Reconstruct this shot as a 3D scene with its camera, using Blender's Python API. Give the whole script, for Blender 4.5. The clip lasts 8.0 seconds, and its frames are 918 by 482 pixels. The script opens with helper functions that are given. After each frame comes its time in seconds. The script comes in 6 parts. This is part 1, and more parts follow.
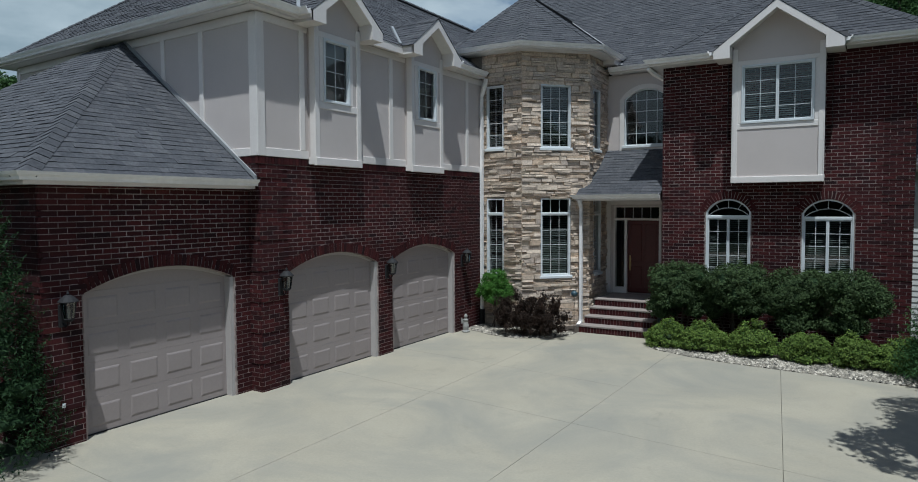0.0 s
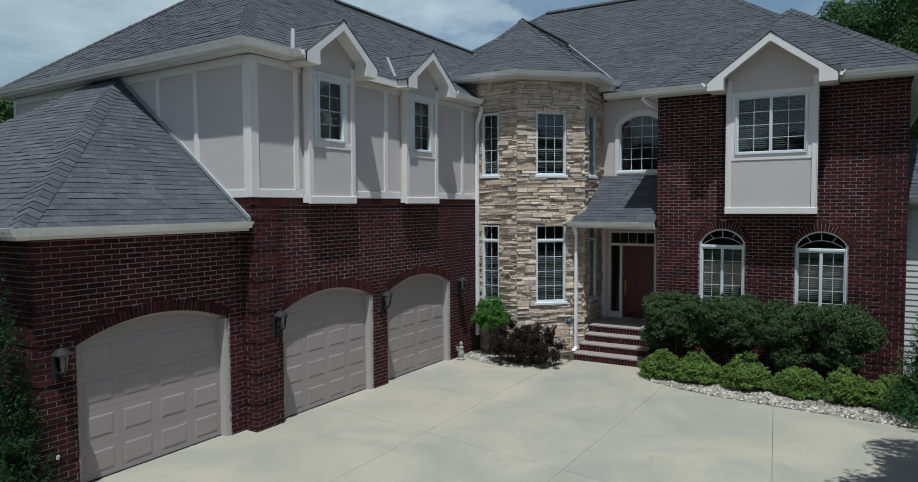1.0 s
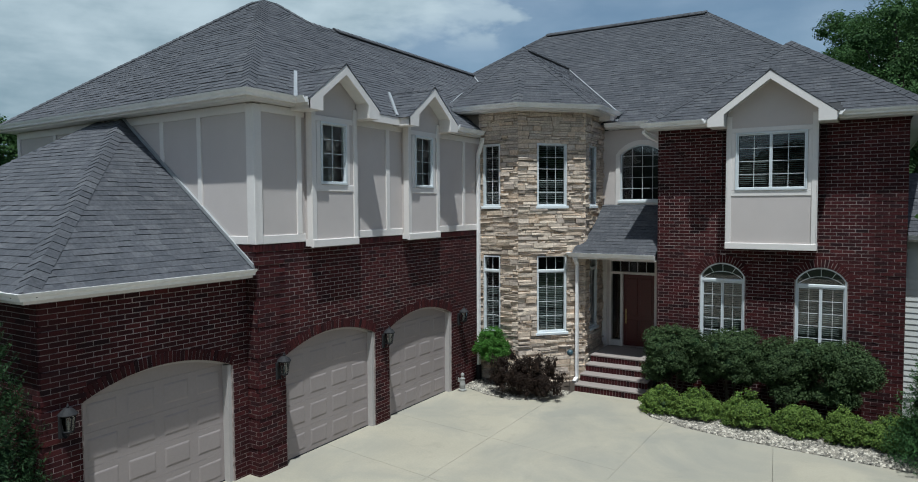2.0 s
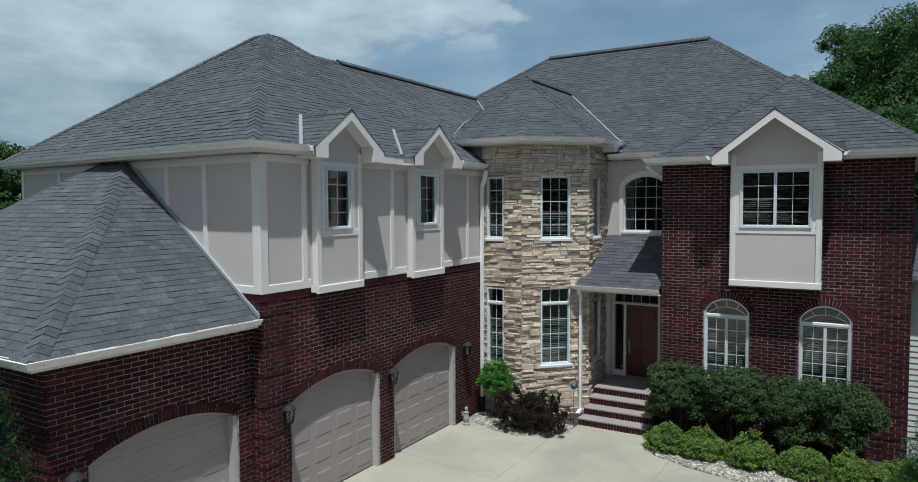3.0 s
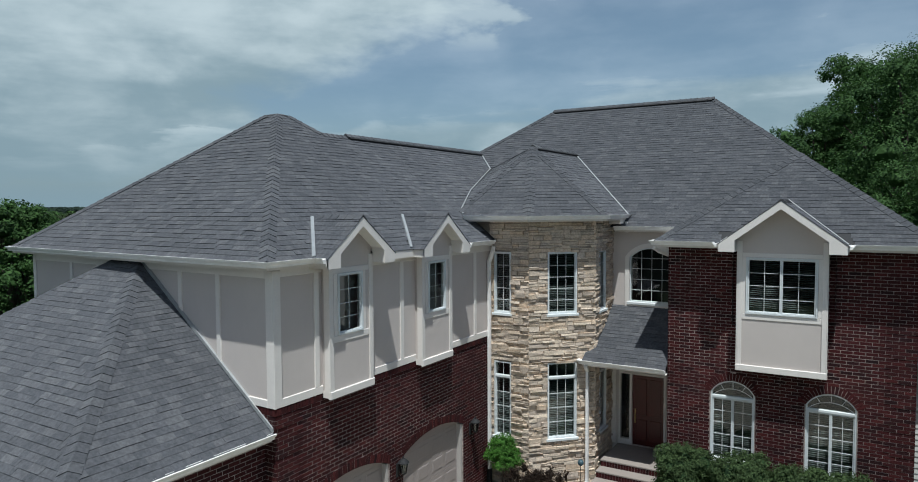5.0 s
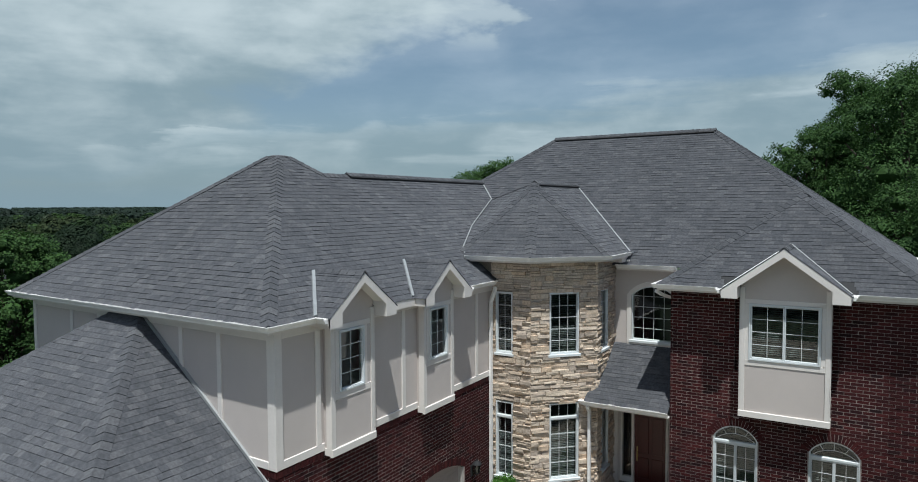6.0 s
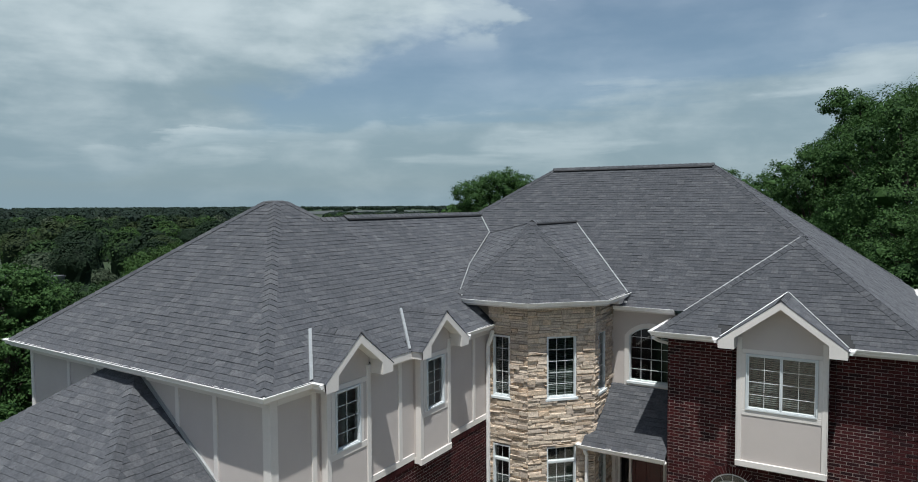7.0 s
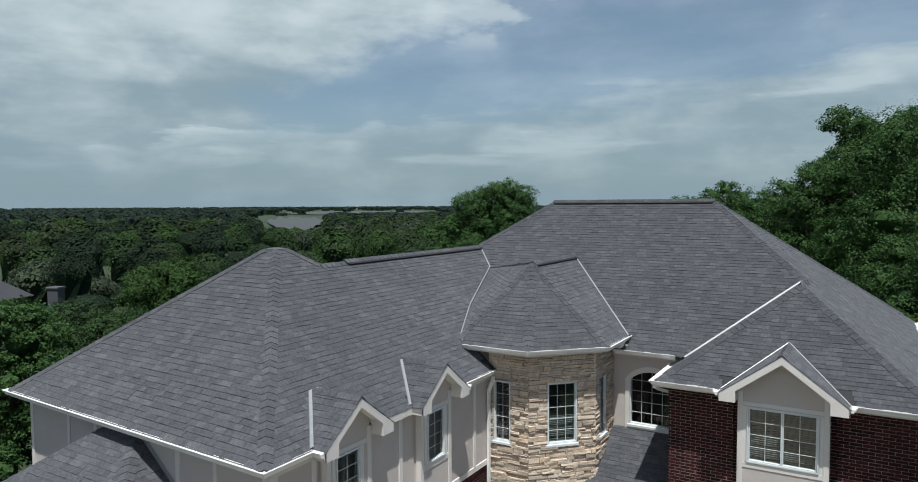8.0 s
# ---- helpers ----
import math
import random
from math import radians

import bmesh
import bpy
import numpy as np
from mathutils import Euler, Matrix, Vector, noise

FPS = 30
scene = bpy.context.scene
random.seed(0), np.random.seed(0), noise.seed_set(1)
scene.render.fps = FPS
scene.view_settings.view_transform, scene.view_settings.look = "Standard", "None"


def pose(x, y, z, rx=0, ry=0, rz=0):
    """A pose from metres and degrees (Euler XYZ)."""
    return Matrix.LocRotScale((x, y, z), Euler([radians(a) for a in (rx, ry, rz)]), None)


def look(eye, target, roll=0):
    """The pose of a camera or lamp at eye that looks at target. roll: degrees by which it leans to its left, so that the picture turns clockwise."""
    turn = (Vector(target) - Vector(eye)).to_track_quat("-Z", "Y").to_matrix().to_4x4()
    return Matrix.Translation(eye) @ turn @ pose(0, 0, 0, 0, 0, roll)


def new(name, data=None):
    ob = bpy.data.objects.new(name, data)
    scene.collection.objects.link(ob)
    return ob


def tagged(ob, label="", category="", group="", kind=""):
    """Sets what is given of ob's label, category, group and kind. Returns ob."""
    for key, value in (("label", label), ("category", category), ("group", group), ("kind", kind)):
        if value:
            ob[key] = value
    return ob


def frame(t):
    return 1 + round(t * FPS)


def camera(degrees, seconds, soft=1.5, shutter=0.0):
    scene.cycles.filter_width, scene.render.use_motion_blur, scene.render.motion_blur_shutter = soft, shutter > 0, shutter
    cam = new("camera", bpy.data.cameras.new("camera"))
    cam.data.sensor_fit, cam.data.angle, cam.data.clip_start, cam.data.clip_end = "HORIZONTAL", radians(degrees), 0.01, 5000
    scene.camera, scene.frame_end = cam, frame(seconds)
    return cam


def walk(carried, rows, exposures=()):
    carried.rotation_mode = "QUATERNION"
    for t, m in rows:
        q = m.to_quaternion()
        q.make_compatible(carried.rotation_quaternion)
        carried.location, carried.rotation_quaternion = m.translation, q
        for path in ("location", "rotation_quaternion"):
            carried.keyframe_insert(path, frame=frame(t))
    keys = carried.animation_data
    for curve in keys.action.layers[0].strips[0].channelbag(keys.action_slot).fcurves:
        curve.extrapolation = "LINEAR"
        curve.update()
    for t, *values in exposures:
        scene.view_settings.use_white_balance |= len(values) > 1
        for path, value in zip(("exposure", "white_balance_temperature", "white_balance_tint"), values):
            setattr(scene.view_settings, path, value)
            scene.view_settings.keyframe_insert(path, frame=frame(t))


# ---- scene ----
# A drone that climbs straight up in front of the house, its lens held level in one direction.
cam = camera(68.22, 8.0, soft=1.0)
YAW, PITCH, ROLL = 31.155, -3.017, 0.310
ROWS = [
    (0.0, 9.532, -15.191, 3.370),
    (0.5, 9.602, -15.156, 3.729),
    (1.0, 9.653, -15.144, 4.114),
    (1.5, 9.663, -15.186, 4.535),
    (3.0, 9.537, -15.202, 5.868),
    (3.5, 9.479, -15.243, 6.357),
    (4.0, 9.461, -15.304, 6.877),
    (4.5, 9.439, -15.344, 7.427),
    (6.0, 9.289, -15.245, 9.085),
    (6.5, 9.302, -15.197, 9.687),
    (7.0, 9.327, -15.151, 10.297),
    (7.5, 9.309, -15.090, 10.922),
    (8.0, 9.274, -15.075, 11.566),
]
walk(cam, [(t, pose(x, y, z, 90 + PITCH, ROLL, YAW)) for t, x, y, z in ROWS], exposures=((0.0, -0.26, 5610, 3), (1.5, -0.09, 5670, 2), (3.5, 0.0, 5770, 1), (5.0, 0.0, 5880, 2), (8.0, 0.08, 6110, 5)))

# ---- daylight: a high summer sun with thin broken cloud ----
SUN = Vector((0.198, -0.288, 1.0)).normalized()
sun_elev = math.asin(SUN.z)
sun_rot = math.atan2(SUN.x, SUN.y)
world = bpy.data.worlds.new("sky")
scene.world = world
world.use_nodes = True
wt = world.node_tree
wt.nodes.clear()


def wnode(kind, **kw):
    n = wt.nodes.new(kind)
    for k, v in kw.items():
        n.inputs[k].default_value = v
    return n


w_out = wnode("ShaderNodeOutputWorld")
w_bg = wnode("ShaderNodeBackground", Strength=0.082)
w_sky = wnode("ShaderNodeTexSky")
w_sky.sky_type, w_sky.sun_disc = "NISHITA", False
w_sky.sun_elevation, w_sky.sun_rotation = sun_elev, sun_rot
w_sky.air_density, w_sky.dust_density, w_sky.ozone_density = 1.0, 1.2, 1.5
w_tc = wnode("ShaderNodeTexCoord")
w_sep = wnode("ShaderNodeSeparateXYZ")
wt.links.new(w_tc.outputs["Generated"], w_sep.inputs[0])


def wmath(op, a, b=None, c=None):
    n = wt.nodes.new("ShaderNodeMath")
    n.operation = op
    for i, v in enumerate((a, b, c)):
        if v is None:
            continue
        if isinstance(v, (int, float)):
            n.inputs[i].default_value = v
        else:
            wt.links.new(v, n.inputs[i])
    return n.outputs[0]


def wsmooth(v, lo, hi):
    n = wt.nodes.new("ShaderNodeMapRange")
    n.interpolation_type = "SMOOTHSTEP"
    n.inputs["From Min"].default_value, n.inputs["From Max"].default_value = lo, hi
    wt.links.new(v, n.inputs["Value"])
    return n.outputs[0]


def wnoise(flat, scale, detail, rough_, shift):
    """Cloud noise over the directions of the sky, drawn out sideways by flat."""
    m = wnode("ShaderNodeMapping")
    m.inputs["Scale"].default_value = (1.0, 1.0, flat)
    m.inputs["Location"].default_value = shift
    wt.links.new(w_tc.outputs["Generated"], m.inputs[0])
    n = wnode("ShaderNodeTexNoise", Scale=scale, Detail=detail, Roughness=rough_, Distortion=0.2)
    wt.links.new(m.outputs[0], n.inputs["Vector"])
    return wmath("SUBTRACT", n.outputs["Fac"], 0.5)


def wmixc(fac, a, b):
    n = wnode("ShaderNodeMix")
    n.data_type = "RGBA"
    wt.links.new(fac, n.inputs["Factor"])
    for v, key in ((a, "A"), (b, "B")):
        if isinstance(v, tuple):
            n.inputs[key].default_value = (*v, 1)
        else:
            wt.links.new(v, n.inputs[key])
    return n.outputs["Result"]


# broken cloud: a high bank to the west, a long low bank under it, haze along the horizon
w_z = w_sep.outputs["Z"]
w_s = wmath("ADD", wmath("MULTIPLY", w_sep.outputs["X"], 0.8557), wmath("MULTIPLY", w_sep.outputs["Y"], 0.5174))
w_big = wnoise(2.2, 3.2, 6.0, 0.50, (0.3, 0.1, 0.2))
w_puff = wnoise(2.2, 7.0, 8.0, 0.52, (1.7, 0.4, 0.9))
w_streak = wnoise(7.0, 4.2, 7.0, 0.52, (0.6, 2.1, 0.0))
w_edge = wmath("MINIMUM", wmath("MULTIPLY_ADD", w_z, 1.5, -0.395), 0.12)
w_west = wmath("SUBTRACT", w_edge, w_s)
w_west = wmath("ADD", w_west, wmath("MULTIPLY_ADD", w_big, 0.42, wmath("MULTIPLY", w_puff, 0.34)))
w_bank = wsmooth(w_west, -0.06, 0.15)
w_top = wmath("MULTIPLY_ADD", w_s, 0.105, 0.145)
w_under = wmath("SUBTRACT", wmath("ADD", w_top, wmath("MULTIPLY", w_streak, 0.13)), w_z)
w_under = wmath("MULTIPLY_ADD", w_puff, 0.05, w_under)
w_low = wsmooth(w_under, -0.020, 0.045)
w_rim = wmath("MULTIPLY", wsmooth(w_under, -0.006, 0.010), wmath("SUBTRACT", 1.0, wsmooth(w_under, 0.010, 0.05)))
w_rim = wmath("MULTIPLY", w_rim, wsmooth(wmath("ADD", w_puff, w_streak), -0.12, 0.14))
w_wisp = wmath("MULTIPLY", wsmooth(wmath("ADD", w_big, wmath("MULTIPLY", w_puff, 0.9)), 0.02, 0.20), wsmooth(w_z, 0.19, 0.25))
w_haze = wsmooth(w_z, 0.13, 0.0)
w_cover = wmath("MAXIMUM", wmath("MAXIMUM", wmath("MULTIPLY", w_bank, 0.96), wmath("MULTIPLY", w_low, 0.85)), wmath("MULTIPLY", w_wisp, 0.7))
w_cover = wmath("MULTIPLY", w_cover, wmath("MULTIPLY_ADD", wsmooth(w_z, 0.32, 0.6), -0.85, 1.0))
w_cover = wmath("MAXIMUM", w_cover, wmath("MULTIPLY", wsmooth(w_z, 0.6, 0.25), 0.30))
w_cover = wmath("MAXIMUM", w_cover, w_haze)
w_lit = wmath("ADD", wmath("MULTIPLY_ADD", w_puff, 1.35, wmath("MULTIPLY", w_big, 0.9)), wmath("MULTIPLY", w_streak, 0.6))
w_lit = wmath("MULTIPLY_ADD", wmath("MINIMUM", w_z, 0.4), 1.3, w_lit)
w_fold = wmath("MULTIPLY", wsmooth(wmath("MULTIPLY_ADD", w_puff, 0.35, w_streak), 0.0, 0.22), wmath("MULTIPLY", w_low, wsmooth(w_z, 0.03, 0.08)))
w_lit = wmath("MAXIMUM", wmath("MAXIMUM", wsmooth(w_lit, -0.08, 0.72), wmath("MULTIPLY", w_rim, 0.8)), wmath("MULTIPLY", w_fold, 0.75))
w_cloud = wmixc(w_lit, (3.35, 4.25, 4.7), (7.3, 7.9, 8.05))
w_cloud = wmixc(wmath("MULTIPLY", w_haze, 0.7), w_cloud, (3.05, 4.0, 4.55))
wt.links.new(wmixc(w_cover, w_sky.outputs[0], w_cloud), w_bg.inputs["Color"])
wt.links.new(w_bg.outputs[0], w_out.inputs[0])

sun = new("sun", bpy.data.lights.new("sun", "SUN"))
sun.data.energy, sun.data.angle, sun.data.color = 5.4, radians(0.6), (1.0, 0.955, 0.89)
sun.matrix_world = look((0, 0, 30), Vector((0, 0, 30)) - SUN)
scene.view_settings.exposure = 0.0

# ---- materials ----
def mat(name, base, rough=0.8, metal=0.0, vary=0.0, by="island", grain=0.0, grain_scale=40.0, stain=0.0, stain_scale=1.2,
        bump=0.0, bump_scale=60.0, hue=None, spec=0.5, stretch=(1, 1, 1)):
    """A procedural surface: a base colour, piece-to-piece variation, fine grain, broad stains and relief."""
    m = bpy.data.materials.new(name)
    m.use_nodes = True
    nt = m.node_tree
    bsdf = nt.nodes["Principled BSDF"]
    bsdf.inputs["Roughness"].default_value = rough
    bsdf.inputs["Metallic"].default_value = metal
    bsdf.inputs["Specular IOR Level"].default_value = spec
    tc = nt.nodes.new("ShaderNodeTexCoord")
    geo = nt.nodes.new("ShaderNodeNewGeometry")
    mp = nt.nodes.new("ShaderNodeMapping")
    mp.inputs["Scale"].default_value = stretch
    nt.links.new(geo.outputs["Position"], mp.inputs[0])

    def noise_fac(scale, detail=4.0, rough_n=0.6):
        n = nt.nodes.new("ShaderNodeTexNoise")
        n.inputs["Scale"].default_value, n.inputs["Detail"].default_value, n.inputs["Roughness"].default_value = scale, detail, rough_n
        nt.links.new(mp.outputs[0], n.inputs["Vector"])
        return n.outputs["Fac"]

    def scaled(fac, amount):
        n = nt.nodes.new("ShaderNodeMapRange")
        n.inputs["From Min"].default_value, n.inputs["From Max"].default_value = 0.25, 0.75
        n.inputs["To Min"].default_value, n.inputs["To Max"].default_value = 1 - amount, 1 + amount
        nt.links.new(fac, n.inputs["Value"])
        return n.outputs[0]

    def rnd():
        if by == "island":
            return geo.outputs["Random Per Island"]
        return nt.nodes.new("ShaderNodeObjectInfo").outputs["Random"]

    if hue:
        ramp = nt.nodes.new("ShaderNodeValToRGB")
        el = ramp.color_ramp.elements
        while len(el) < len(hue):
            el.new(0.5)
        for i, c in enumerate(hue):
            el[i].position, el[i].color = i / (len(hue) - 1), (*c, 1)
        nt.links.new(rnd(), ramp.inputs[0])
        col = ramp.outputs["Color"]
    else:
        rgb = nt.nodes.new("ShaderNodeRGB")
        rgb.outputs[0].default_value = (*base, 1)
        col = rgb.outputs[0]
    factors = []
    if vary:
        n = nt.nodes.new("ShaderNodeMapRange")
        n.inputs["To Min"].default_value, n.inputs["To Max"].default_value = 1 - vary, 1 + vary
        nt.links.new(rnd(), n.inputs["Value"])
        factors.append(n.outputs[0])
    if grain:
        factors.append(scaled(noise_fac(grain_scale, 3.0), grain))
    if stain:
        factors.append(scaled(noise_fac(stain_scale, 5.0, 0.65), stain))
    for f in factors:
        v = nt.nodes.new("ShaderNodeVectorMath")
        v.operation = "SCALE"
        nt.links.new(col, v.inputs[0])
        nt.links.new(f, v.inputs["Scale"])
        col = v.outputs[0]
    nt.links.new(col, bsdf.inputs["Base Color"])
    if bump:
        b = nt.nodes.new("ShaderNodeBump")
        b.inputs["Strength"].default_value, b.inputs["Distance"].default_value = bump, 0.01
        nt.links.new(noise_fac(bump_scale, 4.0), b.inputs["Height"])
        nt.links.new(b.outputs[0], bsdf.inputs["Normal"])
    return m


BRICKS = [(0.017, 0.0084, 0.0098), (0.049, 0.0116, 0.0126), (0.033, 0.0097, 0.0109), (0.066, 0.0164, 0.0168), (0.023, 0.0095, 0.0111), (0.053, 0.0135, 0.0145)]
M_brick = mat("brick", (0.1, 0.03, 0.03), 0.85, hue=BRICKS, grain=0.25, grain_scale=45, stain=0.25, stain_scale=0.9, bump=0.4, bump_scale=120, spec=0.12)
M_brick_part = mat("brick_single", (0.1, 0.03, 0.03), 0.85, by="object", hue=BRICKS, grain=0.25, grain_scale=45, stain=0.25, stain_scale=0.9, bump=0.4, bump_scale=120, spec=0.12)
M_mortar = mat("mortar", (0.265, 0.220, 0.204), 0.95, grain=0.5, grain_scale=9, stain=0.40, stain_scale=2.2, bump=0.3, spec=0.15)
M_stucco = mat("stucco", (0.515, 0.460, 0.436), 0.92, grain=0.04, grain_scale=90, stain=0.06, stain_scale=0.7, bump=0.35, bump_scale=140)
M_trim = mat("trim_paint", (0.68, 0.635, 0.605), 0.6, grain=0.03, grain_scale=25, stain=0.06, stain_scale=1.1)
M_white = mat("white_vinyl", (0.62, 0.645, 0.66), 0.4, grain=0.03, grain_scale=12, stain=0.05)
M_gutter = mat("gutter_enamel", (0.81, 0.785, 0.77), 0.42, grain=0.04, grain_scale=8, stain=0.08, stain_scale=2.0)
M_soffit = mat("soffit_panel", (0.64, 0.62, 0.605), 0.7, grain=0.05, grain_scale=6, stain=0.05)
M_garage = mat("garage_door_paint", (0.29, 0.25, 0.24), 0.5, grain=0.04, grain_scale=20, stain=0.06, stain_scale=1.4)
SHINGLES = [(0.0745, 0.0765, 0.0865), (0.0895, 0.0907, 0.101), (0.078, 0.080, 0.090), (0.110, 0.1105, 0.120), (0.082, 0.0836, 0.0935), (0.069, 0.0712, 0.081), (0.0875, 0.0893, 0.0995)]
M_shingle = mat("asphalt_shingle", (0.08, 0.08, 0.09), 0.93, hue=SHINGLES, grain=0.30, grain_scale=16, stain=0.12, stain_scale=0.5, bump=0.5, bump_scale=220, spec=0.3)
M_shingle_part = mat("asphalt_shingle_single", (0.08, 0.08, 0.09), 0.93, by="object", hue=SHINGLES, grain=0.30, grain_scale=16, stain=0.12, stain_scale=0.5, bump=0.5, bump_scale=220, spec=0.3)
for m_ in (M_shingle, M_shingle_part):
    m_.node_tree.nodes["Principled BSDF"].inputs["Diffuse Roughness"].default_value = 1.0
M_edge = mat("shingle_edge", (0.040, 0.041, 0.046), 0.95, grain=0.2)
M_felt = mat("roof_deck", (0.03, 0.03, 0.032), 0.95, grain=0.2)
M_vent = mat("ridge_vent", (0.015, 0.015, 0.016), 0.7, grain=0.2)
M_flash = mat("galvanised_flashing", (0.36, 0.37, 0.38), 0.45, metal=0.3, grain=0.08, grain_scale=12, stain=0.15)
STONES = [(0.54, 0.430, 0.330), (0.45, 0.370, 0.300), (0.66, 0.545, 0.430), (0.52, 0.430, 0.355), (0.40, 0.330, 0.275), (0.62, 0.515, 0.415), (0.54, 0.410, 0.300), (0.57, 0.480, 0.400)]
M_stone = mat("ledge_stone", (0.4, 0.3, 0.25), 0.9, hue=STONES, grain=0.3, grain_scale=22, stain=0.25, stain_scale=5, bump=1.0, bump_scale=26)
M_stone_part = mat("ledge_stone_single", (0.4, 0.3, 0.25), 0.9, by="object", hue=STONES, grain=0.3, grain_scale=22, stain=0.25, stain_scale=5, bump=1.0, bump_scale=26)
M_stone_back = mat("stone_bed", (0.22, 0.185, 0.155), 0.95, grain=0.3)
M_concrete = mat("concrete", (0.305, 0.276, 0.214), 0.85, grain=0.07, grain_scale=25, stain=0.10, stain_scale=0.45, bump=0.15, bump_scale=80)


def weathered(m, cool, scale, low=0.42, high=0.62):
    """Broad blotches of a second colour over a surface, with softer streaks inside them."""
    nt = m.node_tree
    bsdf = nt.nodes["Principled BSDF"]
    src = bsdf.inputs["Base Color"].links[0].from_socket
    geo = nt.nodes.new("ShaderNodeNewGeometry")
    n = nt.nodes.new("ShaderNodeTexNoise")
    n.inputs["Scale"].default_value, n.inputs["Detail"].default_value, n.inputs["Roughness"].default_value, n.inputs["Distortion"].default_value = scale, 6.0, 0.62, 0.8
    nt.links.new(geo.outputs["Position"], n.inputs["Vector"])
    r = nt.nodes.new("ShaderNodeMapRange")
    r.inputs["From Min"].default_value, r.inputs["From Max"].default_value, r.inputs["To Max"].default_value = low, high, 0.8
    nt.links.new(n.outputs["Fac"], r.inputs["Value"])
    mx = nt.nodes.new("ShaderNodeMix")
    mx.data_type = "RGBA"
    nt.links.new(r.outputs[0], mx.inputs["Factor"])
    nt.links.new(src, mx.inputs["A"])
    mx.inputs["B"].default_value = (*cool, 1)
    nt.links.new(mx.outputs["Result"], bsdf.inputs["Base Color"])


weathered(M_concrete, (0.216, 0.208, 0.178), 0.42, 0.42, 0.66)
weathered(M_concrete, (0.170, 0.156, 0.126), 1.7, 0.60, 0.95)
M_cap = mat("step_cap", (0.235, 0.200, 0.182), 0.85, grain=0.08, grain_scale=25, stain=0.1)
M_grille = mat("grille_bar", (0.60, 0.62, 0.63), 0.5, grain=0.05)
M_jamb = mat("garage_jamb_paint", (0.40, 0.37, 0.355), 0.55, grain=0.05, stain=0.08)
M_joint = mat("joint_filler", (0.26, 0.235, 0.19), 0.95, grain=0.3)
# the darkness of unlit rooms is put into this near-black colour
M_room_shade = mat("room_shade", (0.035, 0.036, 0.037), 0.9, grain=0.15, grain_scale=2)
M_blind = mat("blind_slat", (0.175, 0.195, 0.195), 0.55, vary=0.06)
M_door = mat("door_stain", (0.075, 0.0105, 0.0095), 0.35, grain=0.2, grain_scale=18, stretch=(4, 4, 0.6))
M_iron = mat("black_iron", (0.020, 0.020, 0.022), 0.7, metal=0.0, spec=0.2, grain=0.2)
M_brass = mat("brass", (0.55, 0.42, 0.2), 0.3, metal=1.0)
M_siding = mat("lap_siding", (0.50, 0.50, 0.48), 0.65, grain=0.04, stain=0.06)
M_soil = mat("mulch_soil", (0.035, 0.025, 0.018), 0.95, grain=0.4, grain_scale=30, bump=0.8)
M_gravel = mat("river_gravel", (0.4, 0.38, 0.35), 0.8, hue=[(0.07, 0.064, 0.053), (0.29, 0.26, 0.21), (0.12, 0.109, 0.092), (0.54, 0.49, 0.41), (0.04, 0.037, 0.032)], grain=0.15)
M_bark = mat("bark", (0.075, 0.058, 0.045), 0.95, grain=0.4, grain_scale=20, bump=1.0, bump_scale=25, stretch=(1, 1, 0.3))
M_grass = mat("grass_ground", (0.022, 0.038, 0.013), 0.95, grain=0.35, grain_scale=6, stain=0.4, stain_scale=0.06)
M_water = mat("lake_water", (0.065, 0.07, 0.07), 0.6, spec=0.12, grain=0.1, grain_scale=0.05, bump=0.2, bump_scale=0.6)
M_statue = mat("cast_stone", (0.27, 0.265, 0.25), 0.85, grain=0.2, grain_scale=40, stain=0.2)


def leaf_mat(name, dark, light, rough=0.75, stain=0.25, stain_scale=0.7):
    m = mat(name, dark, rough, hue=[dark, light, tuple((a + b) / 2 for a, b in zip(dark, light))], grain=0.2, grain_scale=3, stain=stain, stain_scale=stain_scale, spec=0.2)
    nt = m.node_tree
    bsdf = nt.nodes["Principled BSDF"]
    tr = nt.nodes.new("ShaderNodeBsdfTranslucent")
    mix = nt.nodes.new("ShaderNodeMixShader")
    mix.inputs[0].default_value = 0.28
    link = bsdf.inputs["Base Color"].links[0].from_socket
    nt.links.new(link, tr.inputs["Color"])
    nt.links.new(bsdf.outputs[0], mix.inputs[1])
    nt.links.new(tr.outputs[0], mix.inputs[2])
    nt.links.new(mix.outputs[0], nt.nodes["Material Output"].inputs["Surface"])
    return m


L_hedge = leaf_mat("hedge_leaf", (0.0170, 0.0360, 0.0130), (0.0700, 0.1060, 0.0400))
L_evergreen = leaf_mat("evergreen_leaf", (0.0250, 0.0700, 0.0240), (0.0750, 0.1600, 0.0500))
L_spirea = leaf_mat("spirea_leaf", (0.0420, 0.0860, 0.0200), (0.1750, 0.2500, 0.0520))
L_green = leaf_mat("bright_leaf", (0.0300, 0.0900, 0.0130), (0.0800, 0.1900, 0.0300))
L_red = leaf_mat("purple_leaf", (0.0110, 0.0092, 0.0078), (0.0360, 0.0215, 0.0150))
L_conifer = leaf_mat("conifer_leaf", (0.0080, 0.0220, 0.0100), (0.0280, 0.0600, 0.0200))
L_tree = leaf_mat("tree_leaf", (0.0170, 0.0450, 0.0130), (0.0560, 0.1120, 0.0300))
